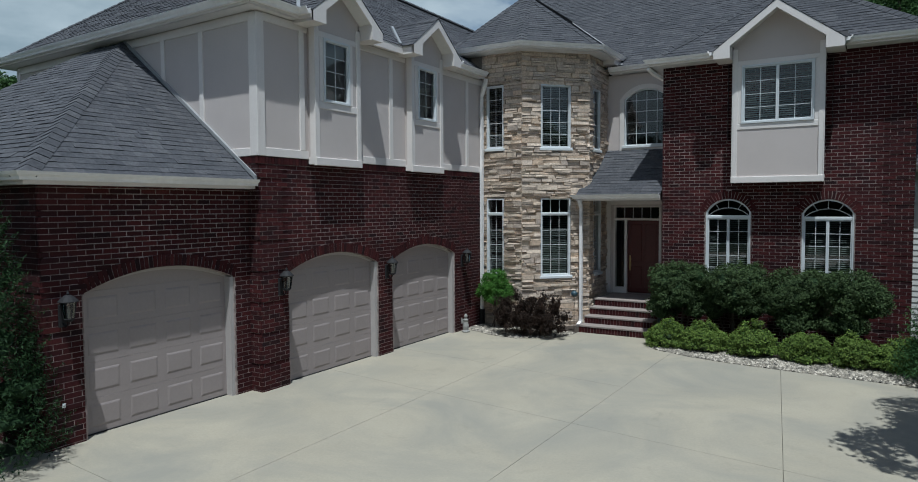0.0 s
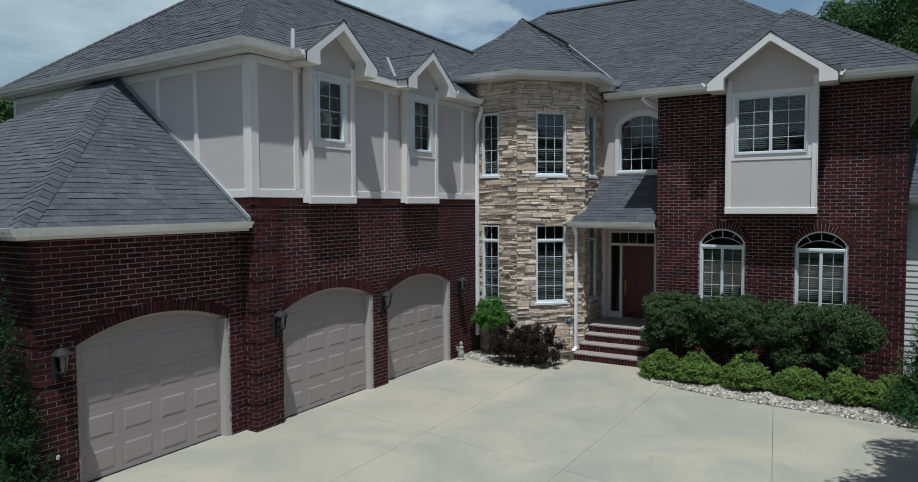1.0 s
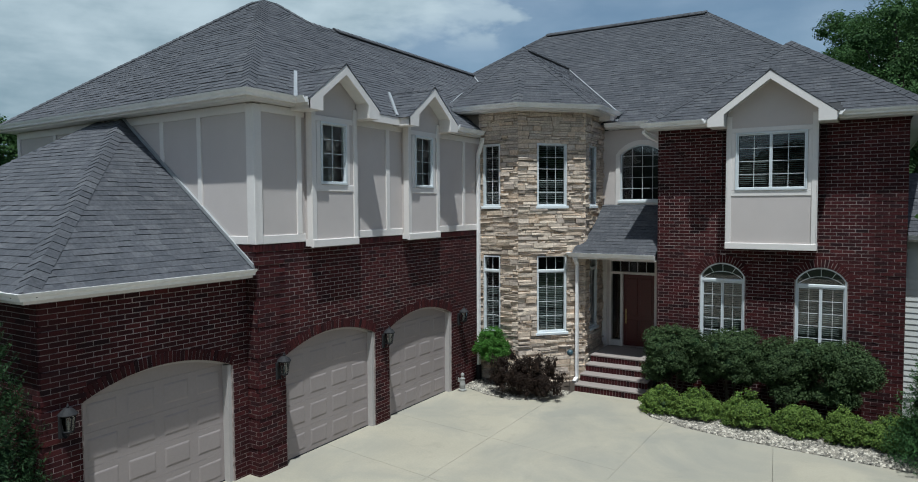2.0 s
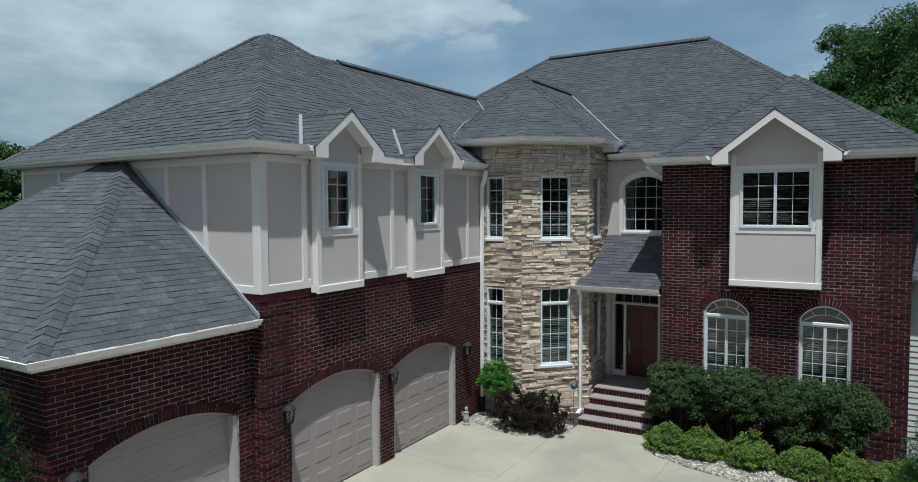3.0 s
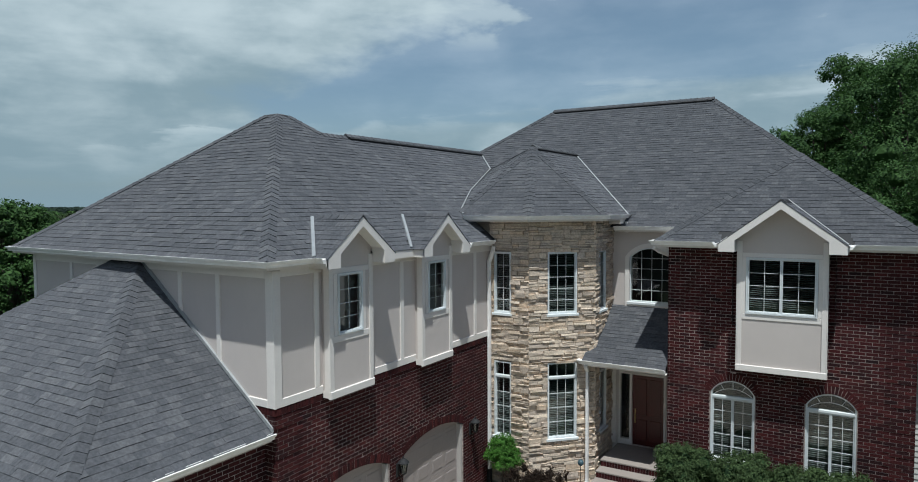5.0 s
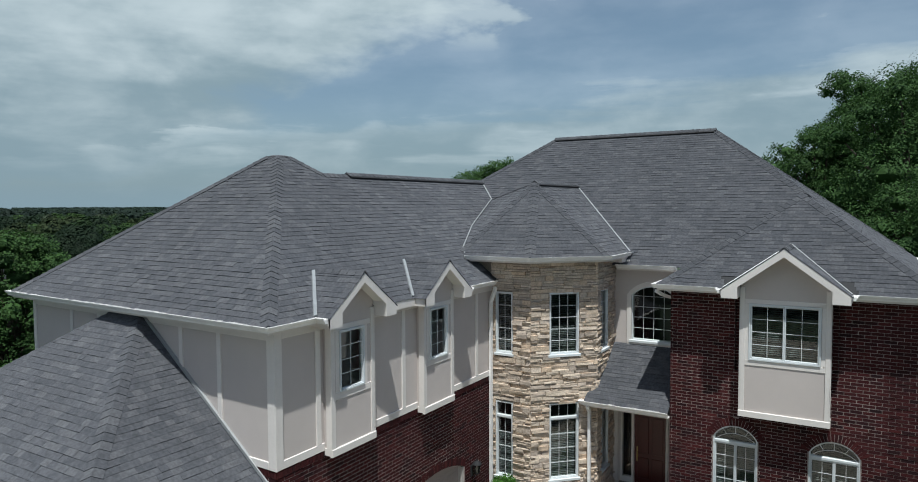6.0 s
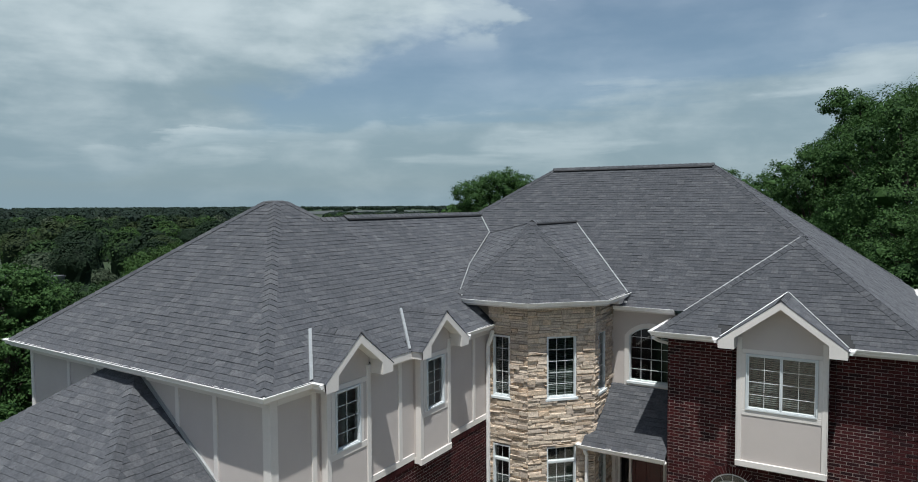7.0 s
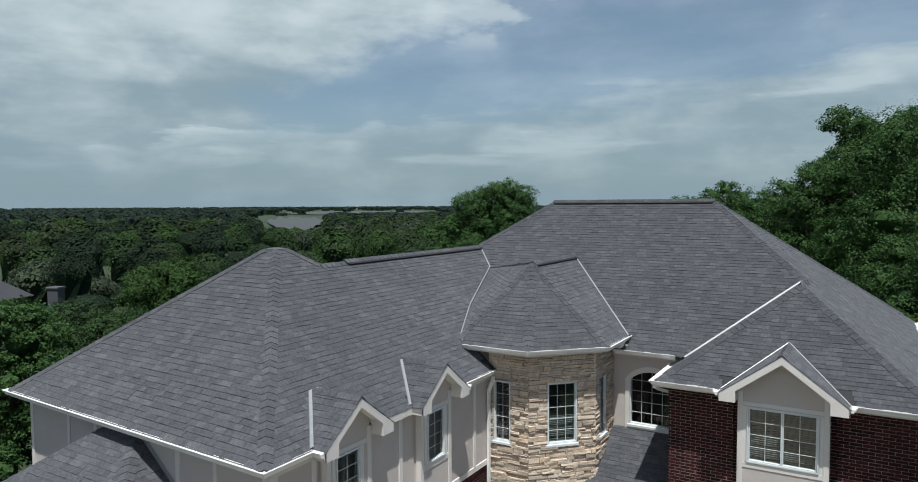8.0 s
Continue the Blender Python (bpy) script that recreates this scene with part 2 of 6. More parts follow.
L_wood = leaf_mat("woodland_leaf", (0.0190, 0.0410, 0.0130), (0.0320, 0.0620, 0.0190), stain=0.4, stain_scale=0.11)
L_wood_olive = leaf_mat("woodland_leaf_olive", (0.025, 0.040, 0.015), (0.039, 0.056, 0.022), stain=0.3, stain_scale=0.11)
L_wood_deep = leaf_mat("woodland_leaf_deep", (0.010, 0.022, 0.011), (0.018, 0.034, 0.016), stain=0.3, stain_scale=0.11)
L_wood_pale = leaf_mat("woodland_leaf_pale", (0.044, 0.060, 0.036), (0.066, 0.086, 0.052), stain=0.3, stain_scale=0.11)
L_wood_bright = leaf_mat("woodland_leaf_bright", (0.030, 0.064, 0.016), (0.048, 0.092, 0.023), stain=0.3, stain_scale=0.11)
# distance haze is put into this bluish base colour of the far leaves
L_wood_haze = leaf_mat("hazed_woodland_leaf", (0.011, 0.021, 0.016), (0.023, 0.038, 0.028), stain=0.4, stain_scale=0.02)


def glass_mat():
    m = bpy.data.materials.new("window_glass")
    m.use_nodes = True
    nt = m.node_tree
    nt.nodes.remove(nt.nodes["Principled BSDF"])
    tr = nt.nodes.new("ShaderNodeBsdfTransparent")
    tr.inputs[0].default_value = (0.72, 0.78, 0.76, 1)
    gl = nt.nodes.new("ShaderNodeBsdfGlossy")
    gl.inputs["Roughness"].default_value = 0.015
    fr = nt.nodes.new("ShaderNodeFresnel")
    fr.inputs["IOR"].default_value = 1.9
    mix = nt.nodes.new("ShaderNodeMixShader")
    nt.links.new(fr.outputs[0], mix.inputs[0])
    nt.links.new(tr.outputs[0], mix.inputs[1])
    nt.links.new(gl.outputs[0], mix.inputs[2])
    nt.links.new(mix.outputs[0], nt.nodes["Material Output"].inputs["Surface"])
    return m


M_glass = glass_mat()

# ---- building blocks ----
class Face:
    """A wall plane: u runs along it, d stands out of it, z is up."""

    def __init__(self, o, u, n):
        self.o, self.u, self.n = Vector(o), Vector(u).normalized(), Vector(n).normalized()

    def at(self, u, d, z):
        return self.o + self.u * u + self.n * d + Vector((0, 0, z))

    def matrix(self, u, d, z):
        m = Matrix((self.u, self.n * -1, (0, 0, 1))).transposed().to_4x4()
        m.translation = self.at(u, d, z)
        return m


def welded(acc):
    """One closed skin from pieces that share corners."""
    bm = bmesh.new()
    vs = [bm.verts.new(v) for v in acc.v]
    for f in acc.f:
        bm.faces.new([vs[i] for i in f])
    bmesh.ops.remove_doubles(bm, verts=bm.verts, dist=1e-4)
    return bm


class Acc:
    """Collects vertices and faces of one mesh."""

    def __init__(self):
        self.v, self.f = [], []

    def poly(self, pts):
        k = len(self.v)
        self.v.extend(tuple(p) for p in pts)
        self.f.append(tuple(range(k, k + len(pts))))

    def hexa(self, p, skip=()):
        """p: four corners of the front, counter-clockwise seen from outside, then the four behind them."""
        k = len(self.v)
        self.v.extend(tuple(q) for q in p)
        sides = {"front": (0, 1, 2, 3), "back": (7, 6, 5, 4), "bottom": (4, 5, 1, 0), "top": (3, 2, 6, 7), "left": (4, 0, 3, 7), "right": (1, 5, 6, 2)}
        for name, s in sides.items():
            if name not in skip:
                self.f.append(tuple(k + i for i in s))

    def box(self, F, u0, u1, d0, d1, z0, z1, skip=()):
        self.hexa([F.at(u0, d1, z0), F.at(u1, d1, z0), F.at(u1, d1, z1), F.at(u0, d1, z1),
                   F.at(u0, d0, z0), F.at(u1, d0, z0), F.at(u1, d0, z1), F.at(u0, d0, z1)], skip)

    def soft_box(self, F, u0, u1, d0, d1, z0, z1, c=0.008):
        """A box whose front edges are chamfered."""
        k = len(self.v)
        for uu0, uu1, zz0, zz1, d in ((u0, u1, z0, z1, d0), (u0, u1, z0, z1, d1 - c), (u0 + c, u1 - c, z0 + c, z1 - c, d1)):
            self.v.extend(tuple(p) for p in (F.at(uu0, d, zz0), F.at(uu1, d, zz0), F.at(uu1, d, zz1), F.at(uu0, d, zz1)))
        for a in (0, 4):
            for i in range(4):
                j = (i + 1) % 4
                self.f.append((k + a + i, k + a + j, k + a + 4 + j, k + a + 4 + i))
        self.f.append((k + 8, k + 9, k + 10, k + 11))
        self.f.append((k + 3, k + 2, k + 1, k))

    def mesh(self, name):
        me = bpy.data.meshes.new(name)
        me.from_pydata(self.v, [], self.f)
        me.update()
        return me


def part(name, me, material, parent, label=""):
    """Links a mesh (or what an Acc or a bmesh holds) as one object under a thing or a part."""
    if isinstance(me, Acc):
        me = me.mesh(name)
    elif isinstance(me, bmesh.types.BMesh):
        bm, me = me, bpy.data.meshes.new(name)
        bm.to_mesh(me)
        bm.free()
    if material and not me.materials:
        me.materials.append(material)
    ob = new(name, me)
    ob.parent = parent
    if parent is not None:
        ob.matrix_parent_inverse = parent.matrix_world.inverted() if parent.type == "EMPTY" else Matrix()
    if label:
        tagged(ob, label)
    return ob


def sub(name, me, material, parent, label=""):
    """A piece under a part that stands at the world's origin."""
    ob = part(name, me, material, parent, label)
    return ob


def thing(name, place, label, category, group="", kind=""):
    ob = new(name)
    ob.empty_display_size = 0.2
    ob.matrix_world = Matrix.Translation(place)
    bpy.context.view_layer.update()
    return tagged(ob, label, category, group, kind)


def sweep(acc, profile, path, closed=False):
    """Extrudes a profile of (out, up) along a level path with mitred corners; out is to the right of the way."""
    n = len(path)
    P = [Vector(p) for p in path]
    rings = []
    for i in range(n):
        a = (P[i] - P[i - 1]) if (i > 0 or closed) else (P[1] - P[0])
        b = (P[(i + 1) % n] - P[i]) if (i < n - 1 or closed) else (P[-1] - P[-2])
        a, b = Vector((a.x, a.y, 0)).normalized(), Vector((b.x, b.y, 0)).normalized()
        ra, rb = Vector((a.y, -a.x, 0)), Vector((b.y, -b.x, 0))
        m = (ra + rb).normalized()
        m = m / max(0.3, m.dot(ra))
        rings.append([P[i] + m * o + Vector((0, 0, h)) for o, h in profile])
    k = len(acc.v)
    w = len(profile)
    for r in rings:
        acc.v.extend(tuple(p) for p in r)
    for i in range(n if closed else n - 1):
        j = (i + 1) % n
        for s in range(w):
            t = (s + 1) % w
            acc.f.append((k + i * w + s, k + i * w + t, k + j * w + t, k + j * w + s))
    if not closed:
        acc.f.append(tuple(k + s for s in reversed(range(w))))
        acc.f.append(tuple(k + (n - 1) * w + s for s in range(w)))


def tube(acc, pts, radius, seg=8, taper=None):
    """A round bar through points."""
    pts = [Vector(p) for p in pts]
    k = len(acc.v)
    for i, p in enumerate(pts):
        d = (pts[min(i + 1, len(pts) - 1)] - pts[max(i - 1, 0)]).normalized()
        x = d.orthogonal().normalized()
        y = d.cross(x)
        r = radius if taper is None else radius + (taper - radius) * i / (len(pts) - 1)
        for s in range(seg):
            a = 2 * math.pi * s / seg
            acc.v.append(tuple(p + x * (r * math.cos(a)) + y * (r * math.sin(a))))
    for i in range(len(pts) - 1):
        for s in range(seg):
            t = (s + 1) % seg
            acc.f.append((k + i * seg + s, k + i * seg + t, k + (i + 1) * seg + t, k + (i + 1) * seg + s))
    acc.f.append(tuple(k + s for s in reversed(range(seg))))
    acc.f.append(tuple(k + (len(pts) - 1) * seg + s for s in range(seg)))


def lathe(acc, centre, profile, seg=14):
    """A turned solid: profile of (radius, height) from the bottom up."""
    c = Vector(centre)
    k = len(acc.v)
    for r, h in profile:
        for s in range(seg):
            a = 2 * math.pi * s / seg
            acc.v.append((c.x + r * math.cos(a), c.y + r * math.sin(a), c.z + h))
    for i in range(len(profile) - 1):
        for s in range(seg):
            t = (s + 1) % seg
            acc.f.append((k + i * seg + s, k + i * seg + t, k + (i + 1) * seg + t, k + (i + 1) * seg + s))
    acc.f.append(tuple(k + s for s in reversed(range(seg))))
    acc.f.append(tuple(k + (len(profile) - 1) * seg + s for s in range(seg)))


# ---- openings: (u0, u1, z0, spring, rise); rise 0 is a square head ----
def arch_z(op, u):
    u0, u1, z0, zs, rise = op
    if rise <= 0:
        return zs
    w = (u1 - u0) / 2
    r = (w * w + rise * rise) / (2 * rise)
    x = u - (u0 + u1) / 2
    return zs + rise - r + math.sqrt(max(0.0, r * r - x * x))


def grown(op, side, top=None):
    """The same opening enlarged for a brick ring round its head."""
    u0, u1, z0, zs, rise = op
    top = side if top is None else top
    return (u0 - side, u1 + side, z0, zs, rise + top) if rise > 0 else (u0 - side, u1 + side, z0, zs + top, 0)


def wall_panel(acc, F, u0, u1, z0, z1, openings=(), thick=0.2, d=0.0):
    """A solid wall with openings cut through it."""
    cuts = {u0, u1}
    for op in openings:
        n = 14 if op[4] > 0 else 1
        for i in range(n + 1):
            cuts.add(op[0] + (op[1] - op[0]) * i / n)
    cuts = sorted(c for c in cuts if u0 - 1e-6 <= c <= u1 + 1e-6)
    for a, b in zip(cuts, cuts[1:]):
        if b - a < 1e-5:
            continue
        mid = (a + b) / 2
        spans = [((z0, z0), (z1, z1))]
        for op in sorted(openings, key=lambda o: o[2]):
            if op[0] < mid < op[1]:
                nxt = []
                for lo, hi in spans:
                    if op[2] >= hi[0] or arch_z(op, mid) <= lo[0]:
                        nxt.append((lo, hi))
                        continue
                    if op[2] > lo[0]:
                        nxt.append((lo, (op[2], op[2])))
                    head = (arch_z(op, a), arch_z(op, b))
                    if max(head) < hi[0]:
                        nxt.append((head, hi))
                spans = nxt
        for lo, hi in spans:
            acc.hexa([F.at(a, d, lo[0]), F.at(b, d, lo[1]), F.at(b, d, hi[1]), F.at(a, d, hi[0]),
                      F.at(a, d - thick, lo[0]), F.at(b, d - thick, lo[1]), F.at(b, d - thick, hi[1]), F.at(a, d - thick, hi[0])])


# ---- brickwork: king-size bricks in running bond ----
BL, BC, JOINT, PROUD = 0.254, 0.0805, 0.011, 0.0022
brick_rng = random.Random(11)


def brick_mesh():
    a = Acc()
    F0 = Face((0, 0, 0), (1, 0, 0), (0, -1, 0))
    a.soft_box(F0, 0, BL - JOINT, -0.01, PROUD, 0, BC - JOINT, 0.003)
    me = a.mesh("brick")
    me.materials.append(M_brick_part)
    return me


BRICK_ME = brick_mesh()


def brickwork(wall, F, u0, u1, z0, z1, openings=(), single=None, quoins=(), phase=0.0, step=0.011):
    """Lays courses on a wall. single: (u0, u1, z0, z1), the stretch whose whole bricks are pieces of their own.
    quoins: (u0, u1) stretches at corners that stand proud in bands of six courses with one set back between."""
    rest = Acc()
    count = 0
    beds = []
    rows = int(round((z1 - z0) / BC))
    for k in range(rows):
        za = z0 + k * BC
        zb = za + BC - JOINT
        if zb > z1 + 0.01:
            break
        zm = (za + zb) / 2
        shift = (0.5 if k % 2 else 0.0) * BL + phase
        i = math.floor((u0 - shift) / BL) - 1
        ends = {}
        while True:
            a = i * BL + shift
            b = a + BL - JOINT
            i += 1
            if a > u1:
                break
            pieces = [(max(a, u0), min(b, u1))]
            for op in openings:
                top = max(op[3], arch_z(op, min(max((a + b) / 2, op[0]), op[1])))
                if op[2] < zm < op[3] + max(op[4], 0) + 0.001:
                    # stretch of the opening at this height
                    if zm <= op[3] or op[4] <= 0:
                        oa, ob = op[0], op[1]
                        if zm > op[3]:
                            continue
                    else:
                        w = (op[1] - op[0]) / 2
                        r = (w * w + op[4] * op[4]) / (2 * op[4])
                        y = zm - (op[3] + op[4] - r)
                        half = math.sqrt(max(0.0, r * r - y * y))
                        oa, ob = (op[0] + op[1]) / 2 - half, (op[0] + op[1]) / 2 + half
                    nxt = []
                    for pa, pb in pieces:
                        if pb <= oa or pa >= ob:
                            nxt.append((pa, pb))
                        else:
                            if pa < oa - 0.02:
                                nxt.append((pa, oa - JOINT * 0.5))
                            if pb > ob + 0.02:
                                nxt.append((ob + JOINT * 0.5, pb))
                    pieces = nxt
            for pa, pb in pieces:
                if pb - pa < 0.025:
                    continue
                proud = PROUD + brick_rng.uniform(-0.0006, 0.0016)
                band = 0.0
                for qa, qb in quoins:
                    if qa - 0.01 <= (pa + pb) / 2 <= qb + 0.01:
                        band = (0.003 - proud) if k % 7 == 6 else step
                        if k % 7 != 6:
                            e = ends.setdefault(qa, [pa, pb])
                            e[0], e[1] = min(e[0], pa), max(e[1], pb)
                whole = abs(pb - pa - (BL - JOINT)) < 1e-4
                if single and whole and band == 0.0 and count < 300 and single[0] < pa and pb < single[1] and single[2] < za and zb < single[3]:
                    ob = new("brick", BRICK_ME)
                    ob.parent = wall
                    ob.matrix_basis = F.matrix(pa, proud - PROUD, za)
                    count += 1
                else:
                    rest.box(F, pa, pb, -0.03, proud + band, za, zb, skip=("back",))
        beds += [(k, e[0], e[1]) for e in ends.values()]
    bed = Acc()
    for k, qa, qb in beds:
        za = z0 + k * BC
        bed.box(F, qa + 0.002, qb - 0.002, -0.02, step - 0.0005, za - (JOINT if k % 7 else 0) + 0.001, za + BC - JOINT - 0.003)
    if beds:
        part("quoin_mortar", bed, M_mortar, wall)["kind"] = "stuff"
    part("brickwork", rest, M_brick, wall, "dark red brickwork laid in running bond")["kind"] = "stuff"


def brick_ring(wall, F, op, depth=0.19, width=0.075, proud=0.010):
    """A soldier course that follows an arched head; each brick is a piece."""
    u0, u1, z0, zs, rise = op
    w = (u1 - u0) / 2
    r = (w * w + rise * rise) / (2 * rise)
    half = math.asin(min(1.0, w / r))
    n = int(2 * half * (r + depth / 2) / width)
    cu, cz = (u0 + u1) / 2, zs + rise - r
    step = 2 * half / n
    g = step * 0.085
    for i in range(n):
        a0, a1 = -half + i * step + g, -half + (i + 1) * step - g
        acc = Acc()
        p = []
        for d in (proud + brick_rng.uniform(-0.004, 0.004), -0.05):
            for ang, rad in ((a0, r + 0.004), (a1, r + 0.004), (a1, r + depth), (a0, r + depth)):
                p.append(F.at(cu + rad * math.sin(ang), d, cz + rad * math.cos(ang)))
        acc.hexa(p, skip=("back",))
        sub("brick", acc, M_brick_part, wall)


def soldier_course(acc, F, u0, u1, z0, z1, proud=0.02, width=0.0805):
    n = max(1, int(round((u1 - u0) / width)))
    s = (u1 - u0) / n
    for i in range(n):
        acc.box(F, u0 + i * s + 0.0055, u0 + (i + 1) * s - 0.0055, -0.03, proud + brick_rng.uniform(-0.003, 0.003), z0 + 0.004, z1 - 0.004, skip=("back",))


# ---- roofs ----
S = 0.75
EXPO = 0.142
sh_rng = random.Random(5)


def shingle_mesh(wd):
    a = Acc()
    t = 0.014
    a.poly([(0, 0, t), (wd, 0, t), (wd, EXPO + 0.03, 0.001), (0, EXPO + 0.03, 0.001)])
    a.poly([(0, 0, 0), (wd, 0, 0), (wd, 0, t), (0, 0, t)])
    a.poly([(0, 0, 0), (0, 0, t), (0, EXPO + 0.03, 0.001)])
    a.poly([(wd, 0, t), (wd, 0, 0), (wd, EXPO + 0.03, 0.001)])
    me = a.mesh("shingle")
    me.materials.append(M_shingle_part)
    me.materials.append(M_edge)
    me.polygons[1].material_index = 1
    return me


SHINGLE_W = [0.16, 0.21, 0.27, 0.33]
SHINGLE_ME = [shingle_mesh(w) for w in SHINGLE_W]


def roof_face(name, corners, parent, holes=(), single=None):
    """A convex roof plane; its first two corners are the eave from left to right, seen from outside.
    Courses of laminated shingles with tabs of uneven width and thickness lie on a deck.
    holes: (a0, a1, b0, b1) stretches along and up the slope left bare; single: the stretch whose tabs are pieces of their own."""
    C = [Vector(c) for c in corners]
    A = (C[1] - C[0]).normalized()
    N = A.cross(C[2] - C[1]).normalized()
    if N.z < 0:
        N = -N
    B = N.cross(A).normalized()
    flat = [((c - C[0]).dot(A), (c - C[0]).dot(B)) for c in C]
    deck = Acc()
    edge = [C[0]]
    for h in sorted(holes):
        if h[2] <= 0.01 and h[1] - h[0] < 3:
            edge += [C[0] + A * q + B * b for q, b in ((h[0] + 0.4, 0.0), (h[0] + 0.4, 0.24), (h[1] - 0.4, 0.24), (h[1] - 0.4, 0.0))]
    deck.poly(edge + C[1:])
    roof = part(name, deck, M_felt, parent)
    bmax = max(b for a, b in flat)

    def span(b):
        xs = []
        n = len(flat)
        for i in range(n):
            (a0, b0), (a1, b1) = flat[i], flat[(i + 1) % n]
            if abs(b1 - b0) < 1e-9:
                if abs(b - b0) < 1e-6:
                    xs += [a0, a1]
                continue
            t = (b - b0) / (b1 - b0)
            if -1e-6 <= t <= 1 + 1e-6:
                xs.append(a0 + t * (a1 - a0))
        return (min(xs), max(xs)) if xs else None

    rest = Acc()
    edge_faces = []
    frame_m = Matrix((A, B, N)).transposed().to_4x4()
    k, count = 0, 0
    while k * EXPO < bmax - 0.01:
        b0 = k * EXPO - (0.03 if k == 0 else 0.0)
        b1 = min(k * EXPO + EXPO + 0.03, bmax)
        s0, s1 = span(max(b0, 0.0)), span(b1)
        k += 1
        if not s0 or not s1:
            continue
        lo = min(s0[0], s1[0]) - sh_rng.uniform(0, 0.3)
        a = lo
        while a < max(s0[1], s1[1]):
            wi = sh_rng.randrange(4)
            wd = SHINGLE_W[wi]
            mid = a + wd / 2
            if any(h[0] < mid < h[1] and h[2] <= b0 + 0.04 < h[3] for h in holes):
                a += wd
                continue
            t = sh_rng.choice((0.009, 0.010, 0.011, 0.015, 0.018))
            l0, r0 = max(a, s0[0]), min(a + wd, s0[1])
            l1, r1 = max(a, s1[0]), min(a + wd, s1[1])
            full = l0 == a and l1 == a and r0 == a + wd and r1 == a + wd
            if single and full and count < 300 and single[0] < a < single[1] and single[2] < b0 < single[3]:
                ob = new("shingle", SHINGLE_ME[wi])
                ob.parent = roof
                m = frame_m.copy()
                m.translation = C[0] + A * a + B * b0 + N * (t - 0.012)
                ob.matrix_basis = m
                count += 1
            elif r0 > l0 or r1 > l1:
                if r0 < l0:
                    l0 = r0 = (l0 + r0) / 2
                if r1 < l1:
                    l1 = r1 = (l1 + r1) / 2
                bj = b0 + (sh_rng.uniform(-0.011, 0.004) if k > 1 else 0.0)
                q = [C[0] + A * l0 + B * bj + N * t, C[0] + A * r0 + B * bj + N * t, C[0] + A * r1 + B * b1 + N * 0.002, C[0] + A * l1 + B * b1 + N * 0.002]
                kk = len(rest.v)
                rest.v.extend(tuple(p) for p in q)
                rest.v.extend((tuple(C[0] + A * l0 + B * bj - N * 0.002), tuple(C[0] + A * r0 + B * bj - N * 0.002)))
                rest.f.append((kk, kk + 1, kk + 2, kk + 3))
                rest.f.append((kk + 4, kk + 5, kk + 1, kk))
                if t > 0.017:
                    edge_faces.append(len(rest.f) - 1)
                rest.f.append((kk + 4, kk, kk + 3))
                rest.f.append((kk + 1, kk + 5, kk + 2))
            a += wd
    me = rest.mesh("shingles")
    me.materials.append(M_shingle)
    me.materials.append(M_edge)
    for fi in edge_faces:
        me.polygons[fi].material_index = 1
    ob = part("shingles", me, None, roof, "grey laminated asphalt shingles")
    ob["kind"] = "stuff"
    return roof


